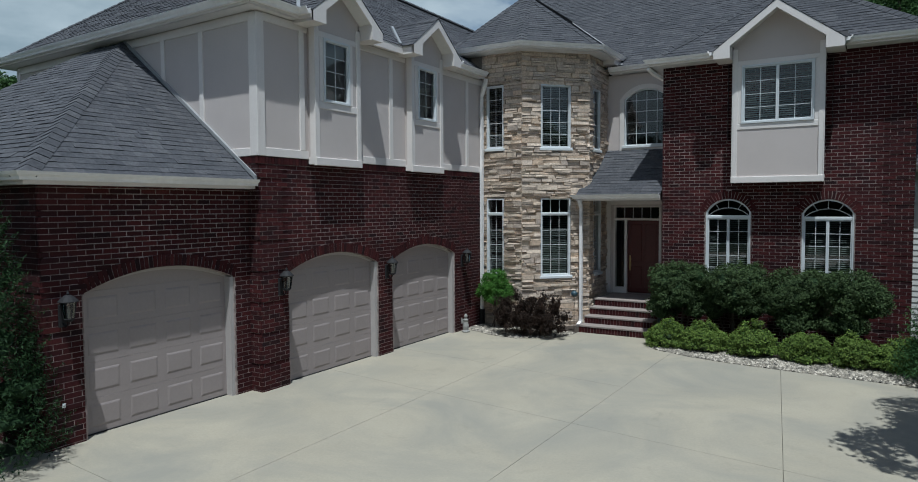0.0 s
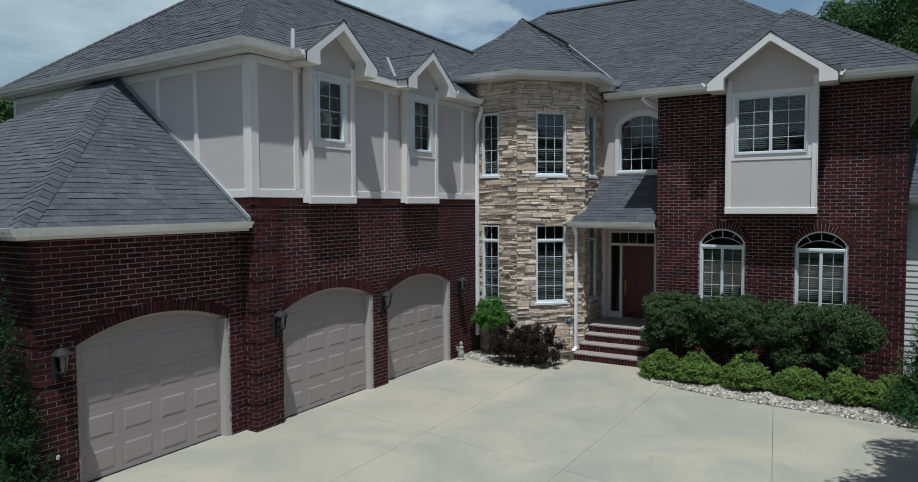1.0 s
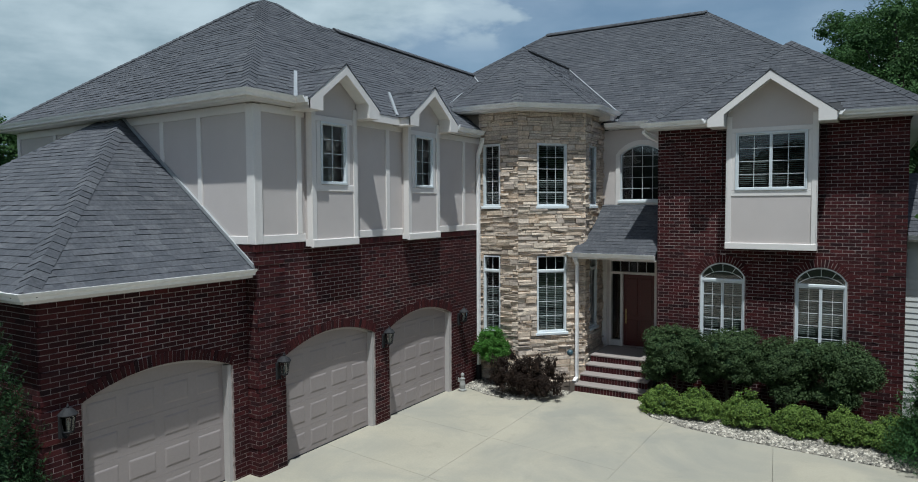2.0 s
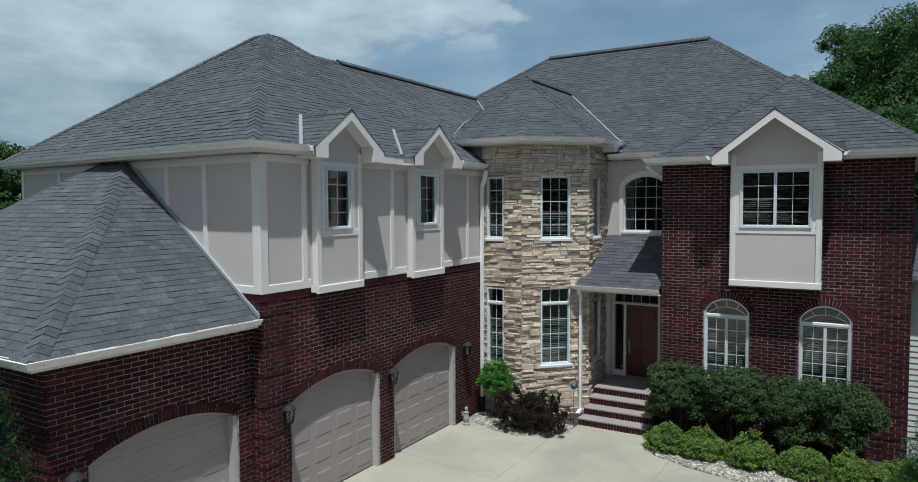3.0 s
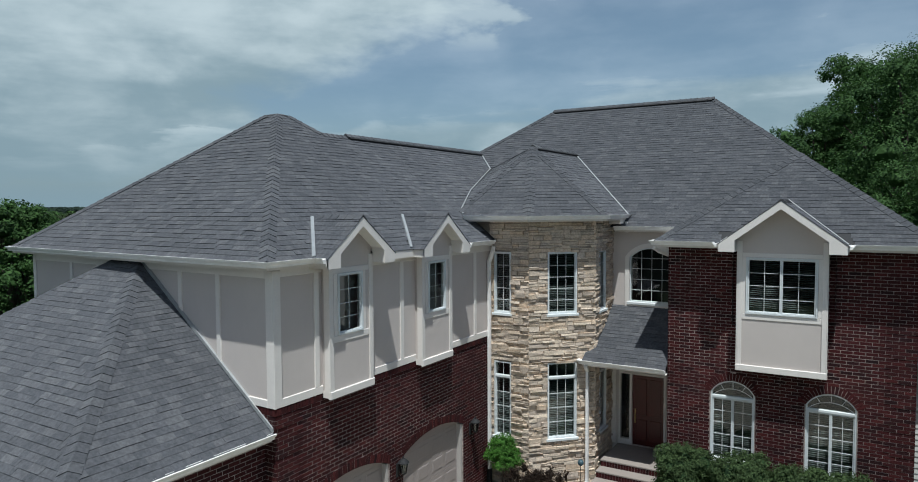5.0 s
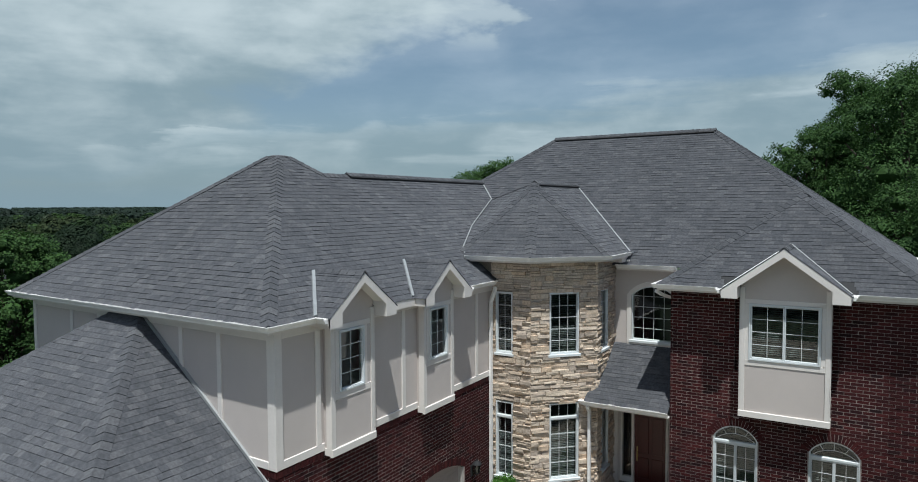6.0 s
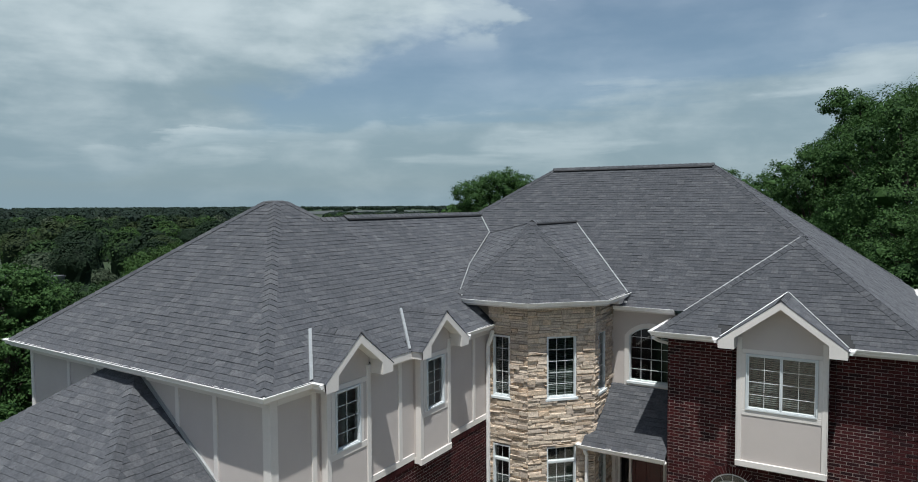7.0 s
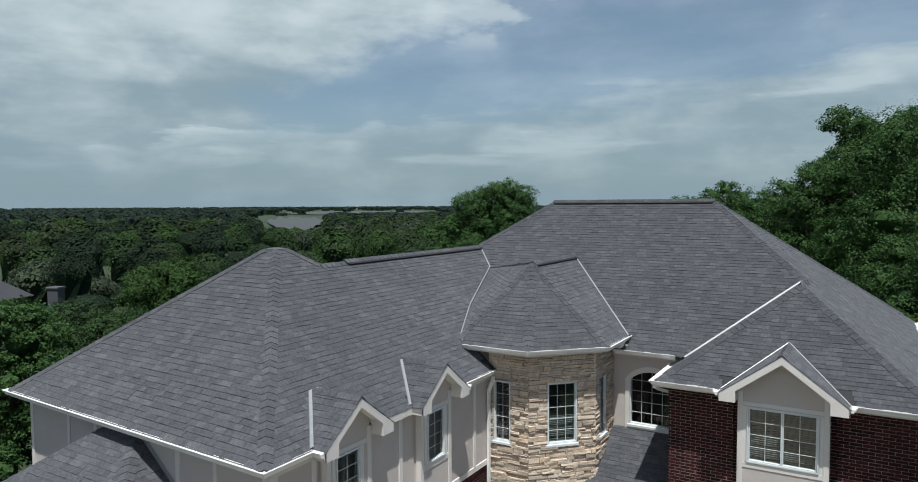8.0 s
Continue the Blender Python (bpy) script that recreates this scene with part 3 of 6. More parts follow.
def cap_row(parent, p0, p1, n1, n2, wing=0.15, vent=False, lift=0.012, single=False):
    """Folded cap shingles that lap up a hip or along a ridge, from p0 to p1; n1, n2 are the two roof planes' normals."""
    p0, p1 = Vector(p0), Vector(p1)
    d = (p1 - p0).normalized()
    n1, n2 = Vector(n1).normalized(), Vector(n2).normalized()
    w1, w2 = n1.cross(d).normalized(), n2.cross(d).normalized()
    up = (n1 + n2).normalized()
    if w1.dot(n2) > 0:
        w1 = -w1
    if w2.dot(n1) > 0:
        w2 = -w2
    L = (p1 - p0).length
    caps = Acc()
    base = lift + (0.052 if vent else 0.0)
    if vent:
        wing = 0.10
    n = max(1, int(L / 0.19))
    s = L / n
    for i in range(n):
        a = p0 + d * (i * s)
        b = p0 + d * ((i + 1) * s + 0.02)
        th = 0.014 + sh_rng.uniform(0, 0.006)
        q = []
        for c, h in ((a, base + th), (b, base + 0.004)):
            q += [c + w1 * wing + n1 * h * 0.9, c + up * (h + 0.012), c + w2 * wing + n2 * h * 0.9]
        low = [a + w1 * wing + n1 * base * 0.5, a + up * base * 0.5, a + w2 * wing + n2 * base * 0.5]
        one = Acc() if single else caps
        kk = len(one.v)
        one.v.extend(tuple(p) for p in q + low)
        f = one.f
        f.append((kk, kk + 1, kk + 4, kk + 3))
        f.append((kk + 1, kk + 2, kk + 5, kk + 4))
        f.append((kk + 6, kk + 7, kk + 1, kk))
        f.append((kk + 7, kk + 8, kk + 2, kk + 1))
        f.append((kk + 6, kk, kk + 3))
        f.append((kk + 2, kk + 8, kk + 5))
        if single:
            me = one.mesh("cap_shingle")
            me.materials.append(M_shingle_part)
            me.materials.append(M_edge)
            me.polygons[2].material_index = me.polygons[3].material_index = 1
            part("cap_shingle", me, None, parent)
    ob = None
    if not single:
        me = caps.mesh("ridge_capping")
        me.materials.append(M_shingle)
        me.materials.append(M_edge)
        for i in range(n):
            me.polygons[6 * i + 2].material_index = me.polygons[6 * i + 3].material_index = 1
        ob = part("ridge_capping", me, None, parent, "folded cap shingles along the ridge")
        ob["kind"] = "stuff"
    if vent:
        v = Acc()
        k = len(v.v)
        for c in (p0 + d * 0.05, p1 - d * 0.05):
            v.v.extend(tuple(p) for p in (c + w1 * (wing + 0.060) + n1 * 0.012, c + w1 * (wing + 0.060) + n1 * 0.064, c + up * 0.072, c + w2 * (wing + 0.060) + n2 * 0.064, c + w2 * (wing + 0.060) + n2 * 0.012))
        for i in range(4):
            v.f.append((k + i, k + i + 1, k + 6 + i, k + 5 + i))
        v.f.append((k, k + 1, k + 2, k + 3, k + 4))
        v.f.append((k + 9, k + 8, k + 7, k + 6, k + 5))
        part("ridge_vent", v, M_vent, parent, "black ridge vent under the caps")
    return ob


def valley(parent, pts, n1, n2, wing=0.035):
    """A strip of bright metal folded into a valley."""
    a = Acc()
    n1, n2 = Vector(n1).normalized(), Vector(n2).normalized()
    up = (n1 + n2).normalized()
    for p, q in zip(pts, pts[1:]):
        p, q = Vector(p), Vector(q)
        d = (q - p).normalized()
        w1, w2 = n1.cross(d).normalized(), n2.cross(d).normalized()
        if w1.dot(n2) < 0:
            w1 = -w1
        if w2.dot(n1) < 0:
            w2 = -w2
        k = len(a.v)
        for c in (p, q):
            for lift in (0.028, 0.02):
                a.v.extend(tuple(v) for v in (c + w1 * wing + n1 * lift, c + up * lift, c + w2 * wing + n2 * lift))
        for o in (0, 1):
            a.f.append((k + o, k + o + 1, k + 7 + o, k + 6 + o))
            a.f.append((k + 3 + o, k + 9 + o, k + 10 + o, k + 4 + o))
        a.f.append((k, k + 6, k + 9, k + 3))
        a.f.append((k + 2, k + 5, k + 11, k + 8))
    return part("valley_flashing", a, M_flash, parent, "bright galvanised valley flashing")


GUTTER = [(0.0, 0.0), (0.0, -0.10), (0.072, -0.10), (0.082, -0.06), (0.116, -0.028), (0.134, 0.012), (0.102, 0.012), (0.098, -0.02), (0.012, -0.02), (0.012, 0.0)]
FASCIA = [(-0.025, 0.0), (-0.025, -0.125), (0.0, -0.125), (0.0, 0.0)]


def eaves(parent, path, soffit=0.45, turn_in=None, turn_out=None):
    """Gutter, fascia and soffit along an eave; the outside is to the right of the way."""
    # turn_in, turn_out: short returns along a gable's eave before and after the run
    run = ([turn_in] if turn_in else []) + list(path) + ([turn_out] if turn_out else [])
    g = Acc()
    sweep(g, GUTTER, [(p[0], p[1], p[2] + 0.008) for p in run])
    part("gutter", g, M_gutter, parent, "white aluminium gutter")
    f = Acc()
    sweep(f, FASCIA, [(p[0], p[1], p[2] - 0.02) for p in run])
    part("fascia", f, M_trim, parent)
    if soffit:
        s = Acc()
        sweep(s, [(-soffit, -0.13), (-soffit, -0.145), (-0.003, -0.145), (-0.003, -0.13)], path)
        part("soffit", s, M_soffit, parent)


# ---- windows ----
def window(parent, F, u0, u1, z0, z1, cols=3, rows=5, sashes=1, rise=0.0, d=-0.04, casing=0.0, casing_mat=None, sill=True, blind=0.0,
           transom=0.0, frame_w=0.036, grid_head=False, label="white vinyl window with a grid of lites", room=True, fan=False, name="window"):
    """A framed window: outer frame, sashes with panes and grilles, sill, blind and a near-black box for the unlit room
    behind.
    rise: height of a segmental head above z1; transom: height of a separate top light."""
    op = (u0, u1, z0, z1, rise)
    fr = Acc()
    n = 16 if rise > 0 else 1

    def ring(acc, o, inset, d0, d1):
        """A frame band inside the opening o."""
        a0, a1, b0, b1, r = o
        outer = [(a0, b0), (a1, b0)] + [(a1 + (a0 - a1) * i / n, arch_z(o, a1 + (a0 - a1) * i / n)) for i in range(n + 1)]
        i_o = (a0 + inset, a1 - inset, b0 + inset, b1 - (0 if r > 0 else inset), max(0, r - inset))
        inner = [(i_o[0], i_o[2]), (i_o[1], i_o[2])] + [(i_o[1] + (i_o[0] - i_o[1]) * i / n, arch_z(i_o, i_o[1] + (i_o[0] - i_o[1]) * i / n)) for i in range(n + 1)]
        m = len(outer)
        for i in range(m):
            j = (i + 1) % m
            o1, o2, q1, q2 = outer[i], outer[j], inner[i], inner[j]
            if abs(o1[0] - o2[0]) + abs(o1[1] - o2[1]) < 1e-6:
                continue
            acc.hexa([F.at(o1[0], d1, o1[1]), F.at(o2[0], d1, o2[1]), F.at(q2[0], d1, q2[1]), F.at(q1[0], d1, q1[1]),
                      F.at(o1[0], d0, o1[1]), F.at(o2[0], d0, o2[1]), F.at(q2[0], d0, q2[1]), F.at(q1[0], d0, q1[1])], skip=("left", "right"))
        return i_o

    inner = ring(fr, op, frame_w, d - 0.10, d + 0.035)
    win = part(name, fr, M_white, parent, label)
    if casing > 0:
        ca = Acc()
        ring(ca, (u0 - casing, u1 + casing, z0 - casing, z1 + (casing if rise <= 0 else 0), rise + (casing if rise > 0 else 0)), casing, -0.02, 0.028)
        part("casing", ca, casing_mat or M_trim, win)
    top_main = inner[3] if rise <= 0 else z1
    lights = []
    if grid_head:
        pa = Acc()
        to = (inner[0], inner[1], inner[2], inner[3], inner[4])
        pts = [(to[0], to[2]), (to[1], to[2])] + [(to[1] + (to[0] - to[1]) * i / n, arch_z(to, to[1] + (to[0] - to[1]) * i / n)) for i in range(n + 1)]
        pa.poly([F.at(a, d - 0.03, b) for a, b in pts])
        part("pane", pa, M_glass, win).visible_shadow = False
        gr = Acc()
        for i in range(1, cols):
            a = to[0] + (to[1] - to[0]) * i / cols
            gr.box(F, a - 0.006, a + 0.006, d - 0.036, d - 0.022, to[2], arch_z(to, a) - 0.002)
        for j in range(1, rows):
            z = to[2] + (z1 + rise - to[2]) * j / rows
            q = 0.0
            while q < (to[1] - to[0]) / 2 - 0.02 and arch_z(to, to[0] + q) < z:
                q += 0.01
            gr.box(F, to[0] + q, to[1] - q, d - 0.037, d - 0.021, z - 0.006, z + 0.006)
        part("grille", gr, M_grille, win)
    elif transom > 0 or rise > 0:
        bar_z = (z1 - transom) if transom > 0 else z1
        if rise > 0:
            bar_z = z1 - transom
        mb = Acc()
        mb.soft_box(F, inner[0], inner[1], d - 0.08, d + 0.03, bar_z - 0.035, bar_z + 0.035)
        part("transom_bar", mb, M_white, win)
        top_main = bar_z - 0.035
        # the top light
        pa = Acc()
        to = (inner[0], inner[1], bar_z + 0.035, inner[3], inner[4])
        pts = [(to[0], to[2]), (to[1], to[2])] + [(to[1] + (to[0] - to[1]) * i / n, arch_z(to, to[1] + (to[0] - to[1]) * i / n)) for i in range(n + 1)]
        pa.poly([F.at(a, d - 0.03, b) for a, b in pts])
        pane = part("pane", pa, M_glass, win)
        pane.visible_shadow = False
        gr = Acc()
        cu = (to[0] + to[1]) / 2
        if fan:
            # a low inner arch with three rays to the head
            h = arch_z(to, cu) - to[2]
            io = (to[0] + 0.02, to[1] - 0.02, to[2], to[2] + 0.0, h * 0.50)
            last = None
            for i in range(13):
                a = io[0] + (io[1] - io[0]) * i / 12
                p = (a, arch_z(io, a))
                if last:
                    tube(gr, [F.at(last[0], d - 0.025, last[1]), F.at(p[0], d - 0.025, p[1])], 0.009, 4)
                last = p
            for tgt in (-0.62, 0.0, 0.62):
                ha = cu + tgt * (to[1] - to[0]) / 2
                hb = cu + tgt * 0.72 * (to[1] - to[0]) / 2
                tube(gr, [F.at(hb, d - 0.025, arch_z(io, hb)), F.at(ha, d - 0.025, arch_z(to, ha))], 0.009, 4)
        else:
            for i in range(1, cols * sashes):
                a = to[0] + (to[1] - to[0]) * i / (cols * sashes)
                gb = Acc()
                gb.box(F, a - 0.006, a + 0.006, d - 0.035, d - 0.02, to[2], arch_z(to, a))
                part("glazing_bar", gb, M_grille, win)
        if fan:
            part("grille", gr, M_grille, win)
    elif rise <= 0:
        top_main = inner[3]
    if rise > 0 and transom == 0 and not fan:
        top_main = z1
    if not grid_head:
        lights.append((inner[0], inner[1], inner[2], top_main))
    for a0, a1, b0, b1 in lights:
        w = (a1 - a0) / sashes
        for s in range(sashes):
            x0, x1 = a0 + s * w, a0 + (s + 1) * w
            sa = Acc()
            st = 0.034 if sashes > 1 else 0.022
            for ux0, ux1, zz0, zz1 in ((x0, x0 + st, b0, b1), (x1 - st, x1, b0, b1), (x0 + st, x1 - st, b0, b0 + st), (x0 + st, x1 - st, b1 - st, b1)):
                sa.soft_box(F, ux0 + 0.001, ux1 - 0.001, d - 0.06, d + 0.012, zz0, zz1, 0.005)
            sash = part("sash", sa, M_white, win)
            pa = Acc()
            pa.poly([F.at(x0 + st, d - 0.03, b0 + st), F.at(x1 - st, d - 0.03, b0 + st), F.at(x1 - st, d - 0.03, b1 - st), F.at(x0 + st, d - 0.03, b1 - st)])
            pane = part("pane", pa, M_glass, win)
            pane.visible_shadow = False
            gr = Acc()
            for i in range(1, cols):
                a = x0 + st + (w - 2 * st) * i / cols
                gr.box(F, a - 0.006, a + 0.006, d - 0.036, d - 0.022, b0 + st, b1 - st)
            for j in range(1, rows):
                z = b0 + st + (b1 - b0 - 2 * st) * j / rows
                gr.box(F, x0 + st, x1 - st, d - 0.037, d - 0.021, z - 0.006, z + 0.006)
            part("grille", gr, M_grille, win)
            if blind > 0:
                bl = Acc()
                z = b1 - 0.03
                while z > b1 - (b1 - b0) * blind:
                    bl.hexa([F.at(x0 + st, d - 0.10, z - 0.012), F.at(x1 - st, d - 0.10, z - 0.012), F.at(x1 - st, d - 0.10, z - 0.010), F.at(x0 + st, d - 0.10, z - 0.010),
                             F.at(x0 + st, d - 0.145, z + 0.010), F.at(x1 - st, d - 0.145, z + 0.010), F.at(x1 - st, d - 0.145, z + 0.012), F.at(x0 + st, d - 0.145, z + 0.012)])
                    z -= 0.05
                part("blind", bl, M_blind, win, "pale horizontal blind, slats open")
    if sill:
        si = Acc()
        si.soft_box(F, u0 - 0.05, u1 + 0.05, -0.06, 0.075, z0 - 0.07, z0 + 0.004)
        part("sill", si, M_white, win)
    # added box; its near-black colour stands in for the room's lack of light
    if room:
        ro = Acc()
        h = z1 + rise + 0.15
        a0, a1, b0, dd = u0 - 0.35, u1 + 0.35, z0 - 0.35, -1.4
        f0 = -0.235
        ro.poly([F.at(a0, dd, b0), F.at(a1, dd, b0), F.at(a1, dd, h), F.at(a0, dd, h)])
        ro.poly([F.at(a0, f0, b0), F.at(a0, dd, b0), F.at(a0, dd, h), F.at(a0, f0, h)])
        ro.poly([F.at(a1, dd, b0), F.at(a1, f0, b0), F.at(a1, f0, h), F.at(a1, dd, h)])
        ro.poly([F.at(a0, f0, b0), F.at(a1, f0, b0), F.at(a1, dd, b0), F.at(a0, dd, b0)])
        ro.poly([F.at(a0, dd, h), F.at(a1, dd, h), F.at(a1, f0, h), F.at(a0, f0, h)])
        part("room_lining", ro, M_room_shade, win)
    return win

# ---- the house ----
house = thing("house", (0, 0, 0), "large house of dark red brick, beige stucco and tan stone", "house")

F_gar = Face((0.2, 0, 0), (0, 1, 0), (1, 0, 0))          # garage wing, door side; u is y
F_low = Face((-0.08, 0, 0), (0, 1, 0), (1, 0, 0))        # low garage bay; u is y
SKEW = 0.047
F_end = Face((0, -6.65, 0), (1, -SKEW, 0), (-SKEW, -1, 0))  # end of the garage wing, slightly askew; u is x
F_lowend = Face((0, -10.3, 0), (1, 0, 0), (0, -1, 0))
F_right = Face((0, 2.73, 0), (1, 0, 0), (0, -1, 0))      # right wing front; u is x
F_entry = Face((0, 4.47, 0), (1, 0, 0), (0, -1, 0))      # recessed entry wall; u is x
F_t1 = Face((0, 1.57, 0), (1, 0, 0), (0, -1, 0))         # tower, three faces
F_t2 = Face((1.40, 1.57, 0), (1, 1, 0), (1, -1, 0))
F_t3 = Face((2.79, 0, 0), (0, 1, 0), (1, 0, 0))
F_east = Face((10.38, 0, 0), (0, 1, 0), (1, 0, 0))

LEDGE = 4.28

# garage wing, brick storey
D2, D3 = (-5.97, -3.27, -0.02, 2.13, 0.29), (-2.71, -0.01, -0.02, 2.13, 0.29)
D1 = (-9.72, -7.02, -0.02, 2.13, 0.29)
a = Acc()
wall_panel(a, F_gar, -6.61, 1.75, -0.3, LEDGE, [D2, D3], 0.25)
w_gar = part("garage_wall", a, M_mortar, house, "dark red brick garage wall with arched door openings")
brickwork(w_gar, F_gar, -6.65, 1.72, -0.05, LEDGE - 0.145, [grown(D2, 0.02, 0.19), grown(D3, 0.02, 0.19)], single=(-6.0, -0.3, 2.5, 4.05), quoins=[(-6.65, -6.02)])
brick_ring(w_gar, F_gar, D2)
brick_ring(w_gar, F_gar, D3)
a = Acc()
soldier_course(a, F_gar, -6.67, 1.72, LEDGE - 0.145, LEDGE - 0.01, 0.022, 0.076)
part("soldier_course", a, M_brick, w_gar, "soldier course of dark brick under the stucco")
# its corner returns
a = Acc()
wall_panel(a, F_end, -8.75, 0.13, -0.3, LEDGE, [], 0.25)
w_end = part("garage_end_wall", a, M_mortar, house)
brickwork(w_end, F_end, -0.6, 0.2, -0.05, LEDGE - 0.145, quoins=[(-0.2, 0.2)], phase=0.127)
a = Acc()
soldier_course(a, F_end, -0.8, 0.22, LEDGE - 0.145, LEDGE - 0.01, 0.022, 0.076)
part("soldier_course", a, M_brick, w_end)

# low garage bay
a = Acc()
wall_panel(a, F_low, -10.25, -6.66, -0.3, 3.75, [D1], 0.25)
w_low = part("low_garage_wall", a, M_mortar, house, "dark red brick wall of the low garage bay")
brickwork(w_low, F_low, -10.3, -6.66, -0.05, 3.72, [grown(D1, 0.02, 0.19)], single=(-9.7, -6.8, 2.5, 3.72), quoins=[(-10.3, -9.75)])
brick_ring(w_low, F_low, D1)
a = Acc()
wall_panel(a, F_lowend, -8.6, -0.14, -0.3, 3.75, [], 0.25)
w_lowend = part("low_garage_end_wall", a, M_mortar, house)
brickwork(w_lowend, F_lowend, -4.0, -0.08, -0.05, 3.72, quoins=[(-0.6, -0.08)], phase=0.127)

# right wing
AW1, AW2 = (6.0, 7.05, 1.40, 3.17, 0.32), (8.18, 9.25, 1.40, 3.14, 0.32)
a = Acc()
wall_panel(a, F_right, 4.9, 10.34, -0.3, 6.98, [AW1, AW2], 0.25)
w_right = part("right_wing_wall", a, M_mortar, house, "dark red brick front of the right wing")
brickwork(w_right, F_right, 4.9, 10.38, -0.05, 6.95, [grown(AW1, 0.02, 0.20), grown(AW2, 0.02, 0.20)], single=(5.0, 9.7, 3.75, 5.2), quoins=[(9.85, 10.38)], step=0.009)
brick_ring(w_right, F_right, AW1, 0.2)
brick_ring(w_right, F_right, AW2, 0.2)
a = Acc()
a.box(Face((4.9, 0, 0), (0, 1, 0), (1, 0, 0)), 2.98, 4.5, 0.0, 0.25, -0.3, 7.0)
w_ret = part("right_wing_return_wall", a, M_mortar, house)
brickwork(w_ret, Face((4.9, 0, 0), (0, -1, 0), (-1, 0, 0)), -4.47, -2.76, 0.6, 6.95)
a = Acc()
wall_panel(a, F_east, 2.80, 16.0, -0.3, 7.1, [], 0.25)
w_east = part("east_wall", a, M_mortar, house)

# stucco storey over the garage
a = Acc()
wall_panel(a, F_gar, -6.61, 1.75, LEDGE, 6.85, [], 0.25)
w_st1 = part("stucco_wall", a, M_stucco, house, "beige stucco upper wall with painted boards")
a = Acc()
wall_panel(a, F_end, -8.70, 0.13, LEDGE, 6.85, [], 0.25)
w_st2 = part("stucco_end_wall", a, M_stucco, house, "beige stucco end wall with painted boards")


def board(wall, F, u0, u1, z0, z1, proud=0.03, material=None):
    b = Acc()
    b.soft_box(F, u0, u1, -0.01, proud, z0, z1, 0.006)
    sub("trim_board", b, material or M_trim, wall)


board(w_st1, F_gar, -6.652, -6.50, LEDGE, 6.8, 0.032)
for u0, u1 in ((-5.62, -5.49), (-2.80, -2.67), (0.60, 0.72)):
    board(w_st1, F_gar, u0, u1, LEDGE + 0.15, 6.72)
for u0, u1 in ((-6.50, -5.40), (-4.05, -2.18), (-0.86, 1.60)):
    board(w_st1, F_gar, u0, u1, LEDGE - 0.004, LEDGE + 0.15, 0.028)
    board(w_st1, F_gar, u0, u1, 6.68, 6.82, 0.028)
board(w_st2, F_end, 0.03, 0.240, LEDGE, 6.8, 0.035)
for u in (-1.35, -2.56, -3.76, -5.65, -6.85):
    board(w_st2, F_end, u - 0.06, u + 0.06, LEDGE, 6.72)
board(w_st2, F_end, -8.72, -8.58, LEDGE, 6.8)
board(w_st2, F_end, -8.57, 0.02, LEDGE - 0.004, LEDGE + 0.14, 0.028)
board(w_st2, F_end, -8.57, 0.02, 6.66, 6.82, 0.028)

# entry recess: stucco above the porch roof, panelled surround below
AWE = (3.33, 4.60, 5.08, 6.42, 0.28)
ENT = (3.03, 4.43, 0.75, 3.34, 0)
a = Acc()
wall_panel(a, F_entry, 2.6, 4.92, 0.3, 7.15, [AWE, ENT], 0.2)
w_entry = part("entry_wall", a, M_stucco, house, "beige stucco wall of the recessed entry")
board(w_entry, F_entry, 2.79, 2.95, 0.75, 3.9, 0.05)
board(w_entry, F_entry, 2.95, 4.9, 3.36, 3.60, 0.03)


